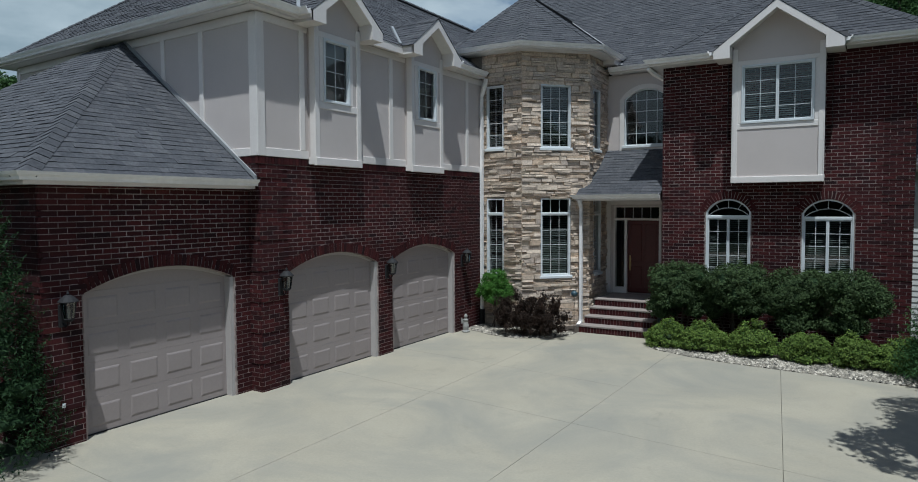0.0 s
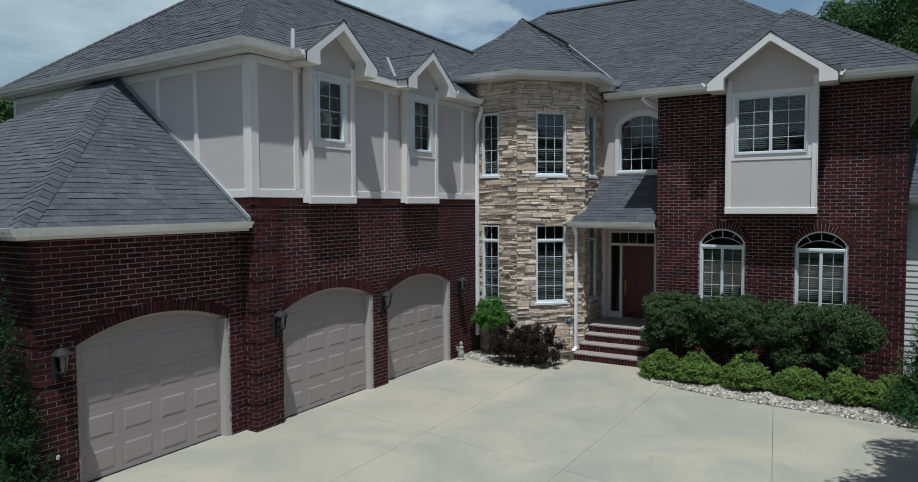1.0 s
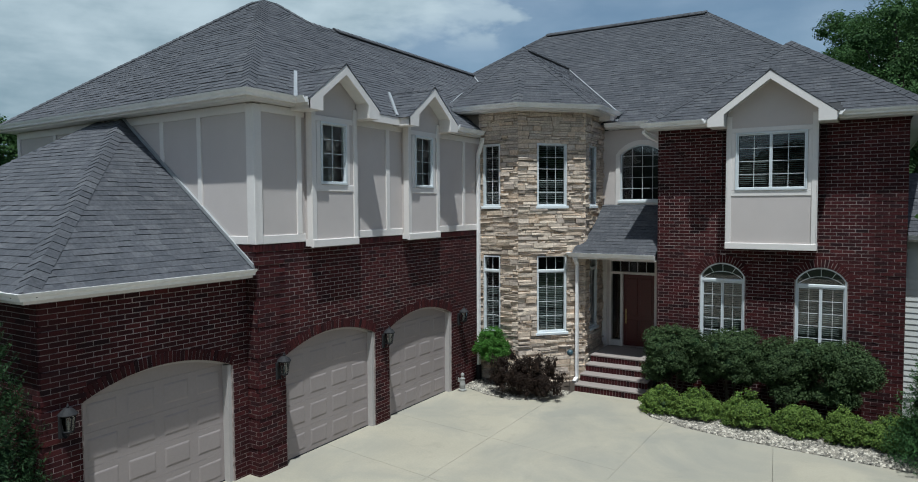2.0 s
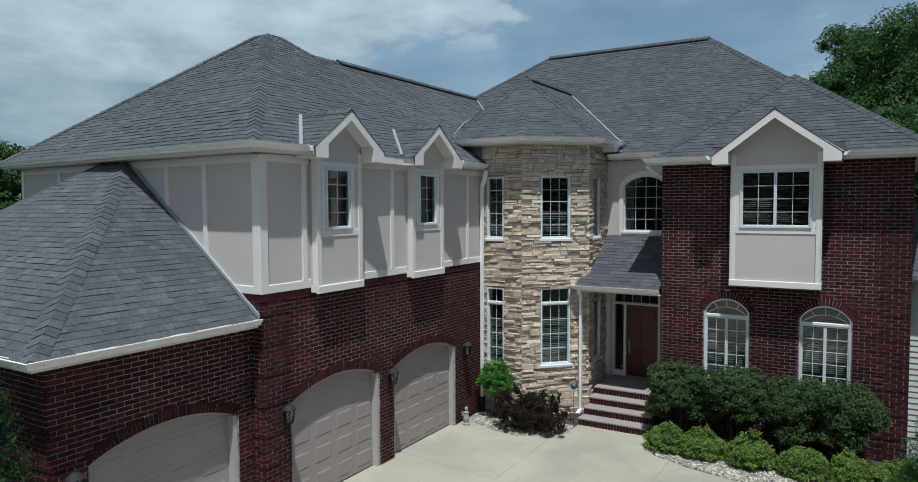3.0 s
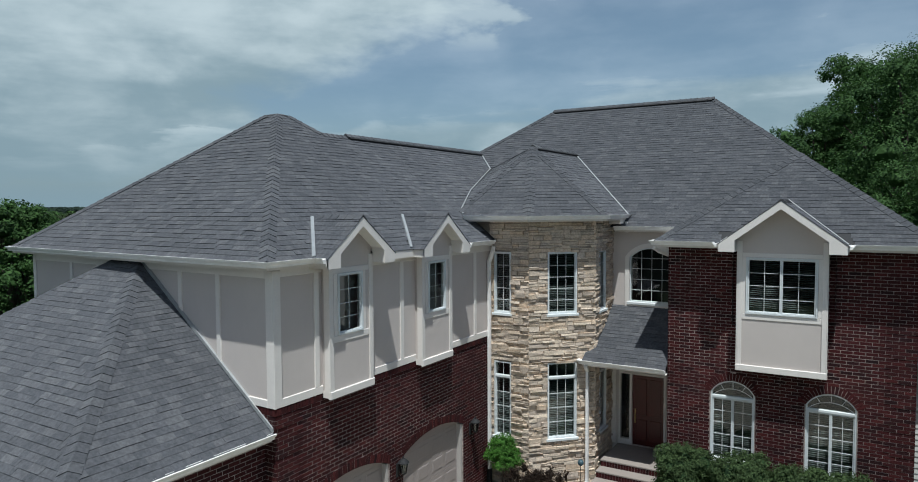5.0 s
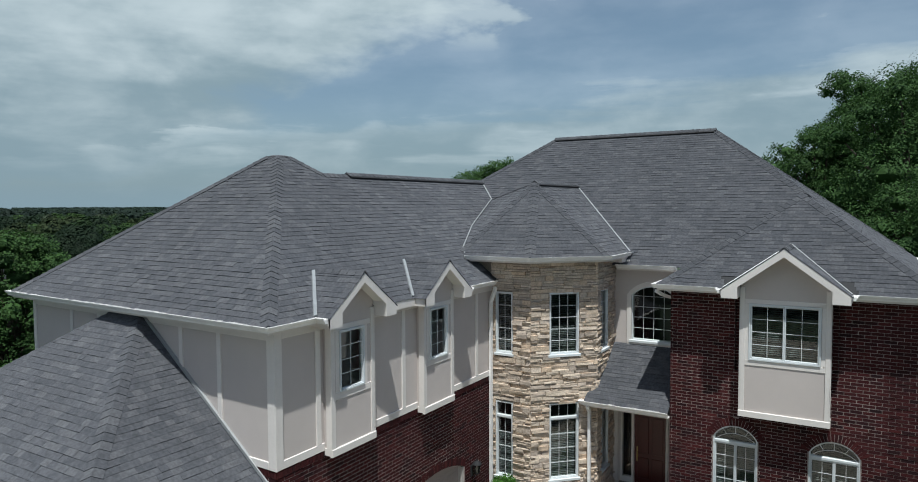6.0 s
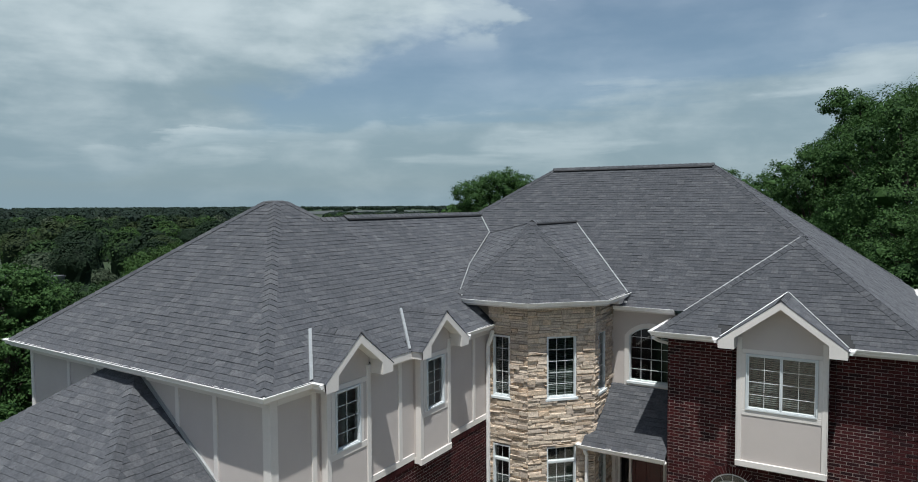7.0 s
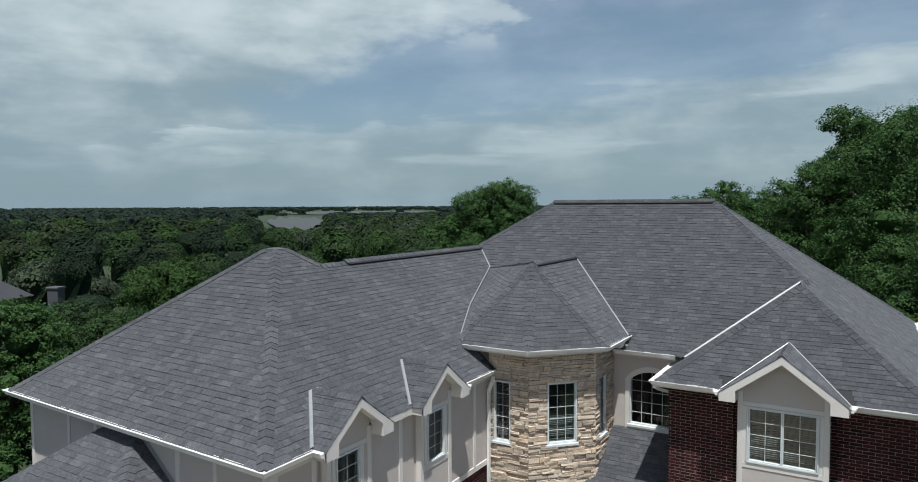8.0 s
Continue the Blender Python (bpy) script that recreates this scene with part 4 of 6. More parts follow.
# ---- raised bays with gables ----
def gable_bay(F, u0, u1, z0, depth, peak_z, eave_z, reach, over, win, sashes, cols, label, back, blind=0.0):
    """A bay hung on the wall: panelled box, window, gable with boxed returns and a small roof that runs back into the main one.
    F is the wall plane; depth the bay's projection; reach where the gable front stands; over its side overhang."""
    cu = (u0 + u1) / 2
    FB = Face(F.at(0, depth, 0), F.u, F.n)
    b = Acc()
    op = (win[0], win[1], win[2], win[3], 0)
    wall_panel(b, FB, u0, u1, z0, eave_z, [op], 0.12)
    # gable triangle
    hw = (u1 - u0) / 2
    gp, gs = peak_z - 0.135, peak_z - 0.135 - hw * S
    tri = Acc()
    front = [(u0, eave_z), (u1, eave_z), (u1, gs), (cu, gp), (u0, gs)]
    tri.poly([FB.at(p, 0, q) for p, q in front])
    tri.poly([FB.at(p, -0.12, q) for p, q in front[::-1]])
    for (p, q), (r, s) in zip(front, front[1:] + front[:1]):
        tri.poly([FB.at(p, -0.12, q), FB.at(r, -0.12, s), FB.at(r, 0, s), FB.at(p, 0, q)])
    bay = part("bay", welded(b), M_stucco, house, label)
    sub("gable_panel", tri, M_stucco, bay)
    for q in ((u0, u0 + 0.1, z0, eave_z), (u1 - 0.1, u1, z0, eave_z), (u0 + 0.1, u1 - 0.1, z0, z0 + 0.1)):
        sb = Acc()
        sb.box(F, q[0], q[1], -0.02, depth - 0.12, q[2], q[3])
        sub("side_panel", sb, M_stucco, bay)
    # corner boards, skirt and window surround
    board(bay, FB, u0 - 0.012, u0 + 0.10, z0, eave_z, 0.024)
    board(bay, FB, u1 - 0.10, u1 + 0.012, z0, eave_z, 0.024)
    for uu, sg in ((u0, -1), (u1, 1)):
        sb = Acc()
        lo, hi = (uu - 0.024, uu) if sg < 0 else (uu, uu + 0.024)
        sb.box(F, lo, hi, depth - 0.12, depth + 0.024, z0, eave_z)
        sb.box(F, lo, hi, -0.005, depth - 0.12, z0, z0 + 0.14)
        sub("corner_board", sb, M_trim, bay)
    sk = Acc()
    sk.soft_box(FB, u0 - 0.03, u1 + 0.03, -0.02, 0.045, z0 - 0.02, z0 + 0.13)
    sub("skirt_board", sk, M_trim, bay)
    w0, w1, wz0, wz1 = win
    m = 0.11
    for q in ((u0 + 0.10, u1 - 0.10, wz0 - m - 0.03, wz0 - 0.004), (u0 + 0.10, u1 - 0.10, wz1 + 0.004, wz1 + m)):
        board(bay, FB, *q, proud=0.014)
    for q in ((w0 - m, w0 - 0.004, wz0, wz1), (w1 + 0.004, w1 + m, wz0, wz1)):
        board(bay, FB, *q, proud=0.012)
    window(house, FB, w0, w1, wz0, wz1, cols=cols, rows=4, sashes=sashes, d=0.0, sill=False, blind=blind, label="white casement window with a four-row grid")
    # gable roof: fascia boards, returns, soffit
    g0, g1 = u0 - over, u1 + over
    hg = (g1 - g0) / 2
    top = peak_z
    low = top - hg * S
    fw = 0.15
    FG = Face(F.at(0, reach, 0), F.u, F.n)
    ga = Acc()
    for s in (-1, 1):
        e = cu + s * hg
        pts = [(cu, top - fw * 1.25), (e, low - fw * 1.25), (e, low), (cu, top)]
        if s > 0:
            ga.hexa([FG.at(p[0], 0, p[1]) for p in pts] + [FG.at(p[0], -0.035, p[1]) for p in pts])
        else:
            pts = [pts[1], pts[0], pts[3], pts[2]]
            ga.hexa([FG.at(p[0], 0, p[1]) for p in pts] + [FG.at(p[0], -0.035, p[1]) for p in pts])
    sub("bargeboard", ga, M_trim, bay)
    for s in (-1, 1):
        r = Acc()
        e0, e1 = (cu + s * hg, cu + s * (hw + 0.03))
        x0, x1 = min(e0, e1), max(e0, e1)
        zb = low - 0.19
        zt0, zt1 = (top - abs(x0 - cu) * S - 0.015, top - abs(x1 - cu) * S - 0.015)
        r.hexa([FG.at(x0, 0.004, zb), FG.at(x1, 0.004, zb), FG.at(x1, 0.004, zt1), FG.at(x0, 0.004, zt0),
                F.at(x0, 0.0, zb), F.at(x1, 0.0, zb), F.at(x1, 0.0, zt1), F.at(x0, 0.0, zt0)])
        sub("boxed_return", r, M_trim, bay)
    so = Acc()
    for s in (-1, 1):
        e = cu + s * hg
        p = [FG.at(cu, -0.035, top - 0.14), FG.at(e, -0.035, low - 0.14), F.at(e, 0, low - 0.14), F.at(cu, 0, top - 0.14)]
        so.poly(p if s < 0 else p[::-1])
    sub("gable_soffit", so, M_soffit, bay)
    # the two small roof planes
    for s in (-1, 1):
        e = cu + s * (hg + 0.012)
        ez = top - (hg + 0.012) * S + 0.01
        f, k = FG.at(e, 0.008, ez), F.at(e, -back * 0.25, ez)
        pk_f, pk_b = FG.at(cu, 0.008, top + 0.01), F.at(cu, -back, top + 0.01)
        if s < 0:
            roof_face("bay_roof", [k, f, pk_f, pk_b], house)
        else:
            roof_face("bay_roof", [f, k, pk_b, pk_f], house)
    nL = (F.u * -S + Vector((0, 0, 1)))
    nR = (F.u * S + Vector((0, 0, 1)))
    cap_row(house, FG.at(cu, 0.006, top + 0.01), F.at(cu, -back, top + 0.01), nL, nR, wing=0.12)
    return bay


gable_bay(F_gar, -5.38, -4.06, 4.18, 0.19, 7.75, 6.96, 0.53, 0.38, (-5.14, -4.38, 5.40, 6.63), 1, 2, "beige stucco bay with painted boards under a small gable", 0.9)
gable_bay(F_gar, -2.17, -0.87, 4.18, 0.19, 7.75, 6.96, 0.53, 0.38, (-1.91, -1.15, 5.40, 6.63), 1, 2, "beige stucco bay with painted boards under a small gable", 0.9)
gable_bay(F_right, 6.66, 8.60, 3.89, 0.33, 8.03, 7.06, 0.73, 0.40, (6.85, 8.41, 5.29, 6.67), 2, 2, "wide beige stucco bay with a double window under a gable", 1.6, 1.0)


# ---- garage doors: four sections of four raised panels ----
def garage_door(F, op, d):
    u0, u1, z0, zs, rise = op
    leaf = Acc()
    leaf.box(F, u0 - 0.05, u1 + 0.05, d - 0.05, d, 0.0, zs + rise + 0.1)
    door = part("garage_door", leaf, M_garage, house, "taupe sectional garage door with raised panels, closed")
    h = 0.535
    for r in range(5):
        sec = Acc()
        zt = min((r + 1) * h - 0.001, zs + rise + 0.1)
        sec.soft_box(F, u0 - 0.05, u1 + 0.05, d - 0.01, d + 0.02, r * h + 0.001, zt, 0.002)
        s_ob = sub("door_section", sec, M_garage, door)
        if r == 4:
            break
        cw = (u1 - u0 - 0.12) / 4
        for c in range(4):
            x0 = u0 + 0.06 + c * cw + 0.085
            x1 = x0 + cw - 0.17
            y0, y1 = r * h + 0.11, r * h + h - 0.10
            p = Acc()
            k = 0
            for ins, dd in ((0.0, 0.0201), (0.005, 0.0235), (0.030, 0.0285)):
                p.v.extend(tuple(F.at(x, d + dd, z)) for x, z in ((x0 + ins, y0 + ins), (x1 - ins, y0 + ins), (x1 - ins, y1 - ins), (x0 + ins, y1 - ins)))
                if k:
                    for i in range(4):
                        j = (i + 1) % 4
                        p.f.append((4 * k - 4 + i, 4 * k - 4 + j, 4 * k + j, 4 * k + i))
                k += 1
            p.f.append((4 * k - 4, 4 * k - 3, 4 * k - 2, 4 * k - 1))
            sub("panel", p, M_garage, door)
    # jambs and the curved head stop
    tr = Acc()
    tr.box(F, u1 - 0.075, u1, d + 0.01, -0.02, 0.0, zs)
    tr.box(F, u0, u0 + 0.075, d + 0.01, d + 0.05, 0.0, zs)
    n = 16
    inner = (u0 + 0.075, u1 - 0.075, z0, zs, rise - 0.06)
    for i in range(n):
        a0, a1 = u0 + (u1 - u0) * i / n, u0 + (u1 - u0) * (i + 1) / n
        b0, b1 = inner[0] + (inner[1] - inner[0]) * i / n, inner[0] + (inner[1] - inner[0]) * (i + 1) / n
        tr.hexa([F.at(b0, d + 0.05, arch_z(inner, b0)), F.at(b1, d + 0.05, arch_z(inner, b1)), F.at(a1, d + 0.05, arch_z(op, a1)), F.at(a0, d + 0.05, arch_z(op, a0)),
                 F.at(b0, d + 0.01, arch_z(inner, b0)), F.at(b1, d + 0.01, arch_z(inner, b1)), F.at(a1, d + 0.01, arch_z(op, a1)), F.at(a0, d + 0.01, arch_z(op, a0))])
    sub("door_frame", tr, M_jamb, door, "pale painted frame")
    seal = Acc()
    seal.box(F, u0, u1, d - 0.02, d + 0.03, -0.01, 0.02)
    sub("bottom_seal", seal, M_vent, door, "black rubber seal")


garage_door(F_low, D1, -0.185)
garage_door(F_gar, D2, -0.172)
garage_door(F_gar, D3, -0.172)

# ---- windows of the right wing and the entry ----
window(house, F_right, *AW1[:4], cols=2, rows=5, sashes=2, rise=AW1[4], d=-0.05, transom=0.12, fan=True, blind=1.0, label="white double casement with an arched fan light")
window(house, F_right, *AW2[:4], cols=2, rows=5, sashes=2, rise=AW2[4], d=-0.05, transom=0.12, fan=True, blind=1.0, label="white double casement with an arched fan light")
window(house, F_entry, *AWE[:4], cols=4, rows=5, sashes=1, rise=AWE[4], d=-0.05, grid_head=True, casing=0.13, label="large arched white window with a grid of lites")

# entry door with side light and transom
fr = Acc()
fr.soft_box(F_entry, 3.03, 3.09, -0.12, 0.03, 0.75, 3.34)
fr.soft_box(F_entry, 3.36, 3.44, -0.12, 0.03, 0.75, 2.92)
fr.soft_box(F_entry, 4.37, 4.44, -0.12, 0.03, 0.75, 3.34)
fr.soft_box(F_entry, 3.09, 4.37, -0.12, 0.025, 2.90, 2.97)
fr.soft_box(F_entry, 3.03, 4.44, -0.12, 0.03, 3.28, 3.34)
fr.soft_box(F_entry, 3.09, 3.36, -0.12, 0.02, 0.75, 0.92)
ent = part("entry_door", fr, M_trim, house, "dark red front door with a side light and a transom")
lf = Acc()
lf.box(F_entry, 3.44, 4.37, -0.11, -0.065, 0.77, 2.90)
leaf = sub("door_leaf", lf, M_door, ent, "dark red stained door leaf")
for x0, x1, y0, y1 in ((3.53, 3.86, 0.92, 1.55), (3.95, 4.28, 0.92, 1.55), (3.53, 3.86, 1.68, 2.78), (3.95, 4.28, 1.68, 2.78)):
    p = Acc()
    p.soft_box(F_entry, x0, x1, -0.066, -0.05, y0, y1, 0.012)
    sub("panel", p, M_door, ent)
hd = Acc()
tube(hd, [F_entry.at(3.52, -0.06, 1.72), F_entry.at(3.52, 0.0, 1.70), F_entry.at(3.52, 0.0, 1.48), F_entry.at(3.52, -0.06, 1.46)], 0.014)
hd.soft_box(F_entry, 3.495, 3.545, -0.066, -0.055, 1.42, 1.86, 0.004)
sub("door_handle", hd, M_brass, ent, "brass handle")
for q in ((3.09, 3.36, 0.92, 2.90), (3.09, 4.37, 2.97, 3.28)):
    p = Acc()
    p.poly([F_entry.at(q[0], -0.06, q[2]), F_entry.at(q[1], -0.06, q[2]), F_entry.at(q[1], -0.06, q[3]), F_entry.at(q[0], -0.06, q[3])])
    pane = sub("pane", p, M_glass, ent)
    pane.visible_shadow = False
gr = Acc()
for i in range(1, 5):
    x = 3.09 + 1.28 * i / 5
    gr.box(F_entry, x - 0.008, x + 0.008, -0.062, -0.045, 2.97, 3.28)
sub("grille", gr, M_white, ent)
# another near-black box that paints the darkness of the hall
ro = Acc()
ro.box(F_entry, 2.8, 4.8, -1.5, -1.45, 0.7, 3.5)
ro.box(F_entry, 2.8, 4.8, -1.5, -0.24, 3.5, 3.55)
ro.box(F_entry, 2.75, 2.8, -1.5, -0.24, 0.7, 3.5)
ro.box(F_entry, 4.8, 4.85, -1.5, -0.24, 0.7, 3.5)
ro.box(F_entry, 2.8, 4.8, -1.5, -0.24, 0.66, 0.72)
sub("room_lining", ro, M_room_shade, ent)

# ---- the stone tower ----
TOP = 7.56
T1W, T1L = (0.33, 0.86, 4.93, 6.66, 0), (0.33, 0.86, 1.40, 3.55, 0)
T2W, T2L = (0.55, 1.42, 4.93, 6.66, 0), (0.55, 1.42, 1.40, 3.55, 0)
T3W, T3L = (3.25, 3.85, 4.93, 6.66, 0), (3.35, 3.95, 1.40, 3.55, 0)
a = Acc()
wall_panel(a, F_t1, -0.56, 1.40, -0.3, TOP, [T1W, T1L], 0.2)
w_t1 = part("tower_wall", a, M_stone_back, house, "tan ledge-stone wall of the tower")
a = Acc()
wall_panel(a, F_t2, 0.0, 1.966, -0.3, TOP, [T2W, T2L], 0.2)
w_t2 = part("tower_wall", a, M_stone_back, house, "tan ledge-stone wall of the tower")
a = Acc()
wall_panel(a, F_t3, 2.96, 4.47, -0.3, TOP, [T3W, T3L], 0.2)
w_t3 = part("tower_wall", a, M_stone_back, house, "tan ledge-stone wall of the tower")
stone_rng = random.Random(21)


def stonework(wall, F, u0, u1, z0, z1, openings, limit, edge=(0.03, 0.03)):
    """Ledge stone: thin pieces of uneven length, height and projection."""
    rest = Acc()
    made = 0
    z = z0
    while z < z1 - 0.02:
        band = stone_rng.choice((0.07, 0.085, 0.10, 0.12, 0.14))
        band = min(band, z1 - z)
        u = u0 - edge[0] - stone_rng.uniform(0, 0.25)
        while u < u1 + edge[1]:
            L = stone_rng.uniform(0.20, 0.60)
            k = stone_rng.choice((1, 1, 1, 2, 2))
            cuts = [0.0] + sorted(stone_rng.uniform(0.3, 0.7) if k == 2 else (0.33 * (i + 1) + stone_rng.uniform(-0.07, 0.07)) for i in range(k - 1)) + [1.0]
            for c0, c1 in zip(cuts, cuts[1:]):
                za, zb = z + band * c0, z + band * c1
                a0, a1 = max(u, u0 - edge[0]), min(u + L, u1 + edge[1])
                spans = [(a0, a1)]
                zm = (za + zb) / 2
                for op in openings:
                    if op[2] - 0.075 < zm < op[3] + 0.0:
                        nxt = []
                        for s0, s1 in spans:
                            if s1 <= op[0] or s0 >= op[1]:
                                nxt.append((s0, s1))
                            else:
                                if s0 < op[0] - 0.03:
                                    nxt.append((s0, op[0] - 0.004))
                                if s1 > op[1] + 0.03:
                                    nxt.append((op[1] + 0.004, s1))
                        spans = nxt
                for s0, s1 in spans:
                    if s1 - s0 < 0.03:
                        continue
                    out = 0.016 + 0.058 * stone_rng.random() ** 1.1
                    g = 0.003
                    j = [stone_rng.uniform(-0.010, 0.010) for _ in range(8)]
                    b = Acc()
                    b.hexa([F.at(s0 + g + 0.006, out + j[0], za + g + 0.004), F.at(s1 - g - 0.006, out + j[1], za + g + 0.004 + j[4] * 0.4), F.at(s1 - g - 0.004, out + j[2] * 1.3, zb - g - 0.004 + j[5] * 0.4), F.at(s0 + g + 0.004, out + j[3] * 1.3, zb - g - 0.004),
                            F.at(s0 + g, -0.01, za + g), F.at(s1 - g, -0.01, za + g), F.at(s1 - g, -0.01, zb - g), F.at(s0 + g, -0.01, zb - g)], skip=("back",))
                    if made < limit and 0.9 < za < 6.9:
                        sub("stone", b, M_stone_part, wall)
                        made += 1
                    else:
                        k0 = len(rest.v)
                        rest.v.extend(b.v)
                        rest.f.extend(tuple(k0 + i for i in f) for f in b.f)
            u += L
        z += band
    part("stonework", rest, M_stone, wall, "tan ledge stones of uneven projection")["kind"] = "stuff"


stonework(w_t1, F_t1, 0.2, 1.40, -0.05, TOP, [T1W, T1L], 80, (0, 0.02))
stonework(w_t2, F_t2, 0.0, 1.966, -0.05, TOP, [T2W, T2L], 300, (0.02, 0.02))
stonework(w_t3, F_t3, 2.94, 4.47, -0.05, TOP, [T3W, T3L], 80, (0.02, 0))
for F, up, lo in ((F_t1, T1W, T1L), (F_t2, T2W, T2L), (F_t3, T3W, T3L)):
    c = 3 if F is F_t2 else 2
    window(house, F, *up[:4], cols=c, rows=5, d=-0.01, blind=1.0, label="white window with a grid and half-open blind")
    window(house, F, *lo[:4], cols=c, rows=4, d=-0.01, transom=0.42, blind=1.0, label="white window with a top light and open blind")

# ---- roofs ----
EL, ER = 6.983, 7.015
nx, nxm, ny, nyp = Vector((S, 0, 1)), Vector((-S, 0, 1)), Vector((0, -S, 1)), Vector((0, S, 1))
# garage wing
x0, x1, y0 = -9.14, 0.41, -6.985
y0w = y0 + SKEW * (x1 - x0)
h1 = (x1 - x0) / 2
ap = Vector(((x0 + x1) / 2, -2.05, EL + S * h1))
xr = -3.55
zr = EL + S * (x1 - xr)
kink = Vector((xr, ap.y + (xr - ap.x), zr))
CUT = 0.16
cw_ = CUT / S
apR, apL, apB = ap + Vector((cw_, -cw_, -CUT)), ap + Vector((-cw_, -cw_, -CUT)), ap + Vector((cw_, cw_, -CUT))
apD = ap + Vector((-cw_, cw_, -CUT))
roof_face("garage_end_roof", [(x0, y0w, EL), (x1, y0, EL), apR, apL], house, single=(3.7, 9.6, 0.05, 1.5))
roof_face("garage_front_roof", [(x1, y0, EL), (x1, 12.0, EL), (xr, 12.0, zr), kink, apB, apR], house,
          holes=[(1.195, 3.315, -1, 0.30), (4.415, 6.535, -1, 0.30), (8.315, 30, -1, 0.6)])
roof_face("garage_back_roof", [(x0, ap.y + h1, EL), (x0, y0w, EL), apL, apD], house)
roof_face("garage_rear_roof", [(x1 - 2 * (x1 - xr), 12.0, EL), (x1 - 2 * (x1 - xr), kink.y, EL), kink, (xr, 12.0, zr)], house)
roof_face("garage_rear_hip", [(x1, ap.y + h1, EL), (x0, ap.y + h1, EL), apD, apB], house)
cap_row(house, (x1, y0, EL), apR, nx, ny, single=True)
cap_row(house, (x0, y0w, EL), apL, nxm, ny)
cap_row(house, kink, apB, nx, nyp)
a = Acc()
for r_, z_ in ((0.21, -0.012), (0.205, 0.020), (0.13, 0.048)):
    a.v.extend((ap.x + sx_ * r_, ap.y + sy_ * r_, ap.z - CUT + z_) for sx_, sy_ in ((-1, -1), (1, -1), (1, 1), (-1, 1)))
for i in range(2):
    a.f.extend((4 * i + j, 4 * i + (j + 1) % 4, 4 * i + 4 + (j + 1) % 4, 4 * i + 4 + j) for j in range(4))
a.f.append((8, 9, 10, 11))
part("apex_cap", a, M_shingle_part, house, "folded shingle cap over the hip's blunt top")
cap_row(house, kink, (xr, kink.y + 1.0, zr), nx, nxm)
cap_row(house, (xr, kink.y + 1.0, zr), (xr, 7.9, zr), nx, nxm, vent=True)
eaves(house, [(x0, y0 + 6, EL), (x0, y0w, EL), (x1, y0, EL), (x1, -5.80, EL)], 0.34, turn_out=(0.71, -5.80, EL))
eaves(house, [(x1, -0.45, EL), (x1, 1.30, EL)], 0.21, turn_in=(0.71, -0.45, EL))
f = Acc()
sweep(f, [(-0.025, -0.01), (-0.025, -0.19), (0.02, -0.19), (0.02, -0.01)], [(x1, -3.68, EL), (x1, -2.54, EL)])
part("fascia", f, M_trim, house)
f = Acc()
sweep(f, [(-0.21, -0.13), (-0.21, -0.145), (-0.003, -0.145), (-0.003, -0.13)], [(x1, -3.68, EL), (x1, -2.54, EL)])
part("soffit", f, M_soffit, house)

# low garage bay
LZ, lx, ly, LS = 3.825, 0.145, -10.58, 0.73
lh = -6.48 - ly
lap = Vector((lx - lh, -6.48, LZ + LS * lh))
lx0 = -4.9 - lh
roof_face("low_garage_front_roof", [(lx, ly, LZ), (lx, -6.67, LZ), lap], house)
roof_face("low_garage_end_roof", [(lx0, ly, LZ), (lx, ly, LZ), lap, (-4.9, -6.43, lap.z)], house, single=(5.6, 9.0, 0.2, 2.4))
roof_face("low_garage_back_roof", [(lx0, -6.30, LZ), (lx0, ly, LZ), (-4.9, -6.43, lap.z)], house)
cap_row(house, (lx, ly, LZ), lap, (LS, 0, 1), (0, -LS, 1), wing=0.17, single=True)
cap_row(house, (lx0, ly, LZ), (-4.9, -6.43, lap.z), (-LS, 0, 1), (0, -LS, 1))
eaves(house, [(lx0, ly + 3, LZ), (lx0, ly, LZ), (lx, ly, LZ), (lx, -6.695, LZ)], 0.21)
# step flashing where it meets the wing
f = Acc()
for p, q in ((Vector((lx + 0.02, -6.675, LZ)), lap),):
    f.hexa([p + Vector((0, -0.03, 0.02)), p + Vector((0, -0.03, 0.10)), q + Vector((0, -0.03, 0.10)), q + Vector((0, -0.03, 0.02)),
            p + Vector((0, 0.02, 0.02)), p + Vector((0, 0.02, 0.10)), q + Vector((0, 0.02, 0.10)), q + Vector((0, 0.02, 0.02))])
part("step_flashing", f, M_flash, house, "white step flashing up the stucco wall")

# main block
MZ, my = 7.315, 4.20
wx0, wx1, wy = 4.64, 10.83, 2.325
mx1 = wx1 - (MZ - ER) / S
mh = 5.80
rz = MZ + S * mh
rE, rW = Vector((mx1 - mh, my + mh, rz)), Vector((-1.45, my + mh, rz))
mxw = rW.x - mh
roof_face("main_front_roof", [(mxw, my, MZ), (mx1, my, MZ), rE, rW], house, holes=[(0, 9.9, -1, 0.25)])
roof_face("main_west_roof", [(mxw, my + 2 * mh, MZ), (mxw, my, MZ), rW], house)
roof_face("main_rear_roof", [(mx1, my + 2 * mh, MZ), (mxw, my + 2 * mh, MZ), rW, rE], house)
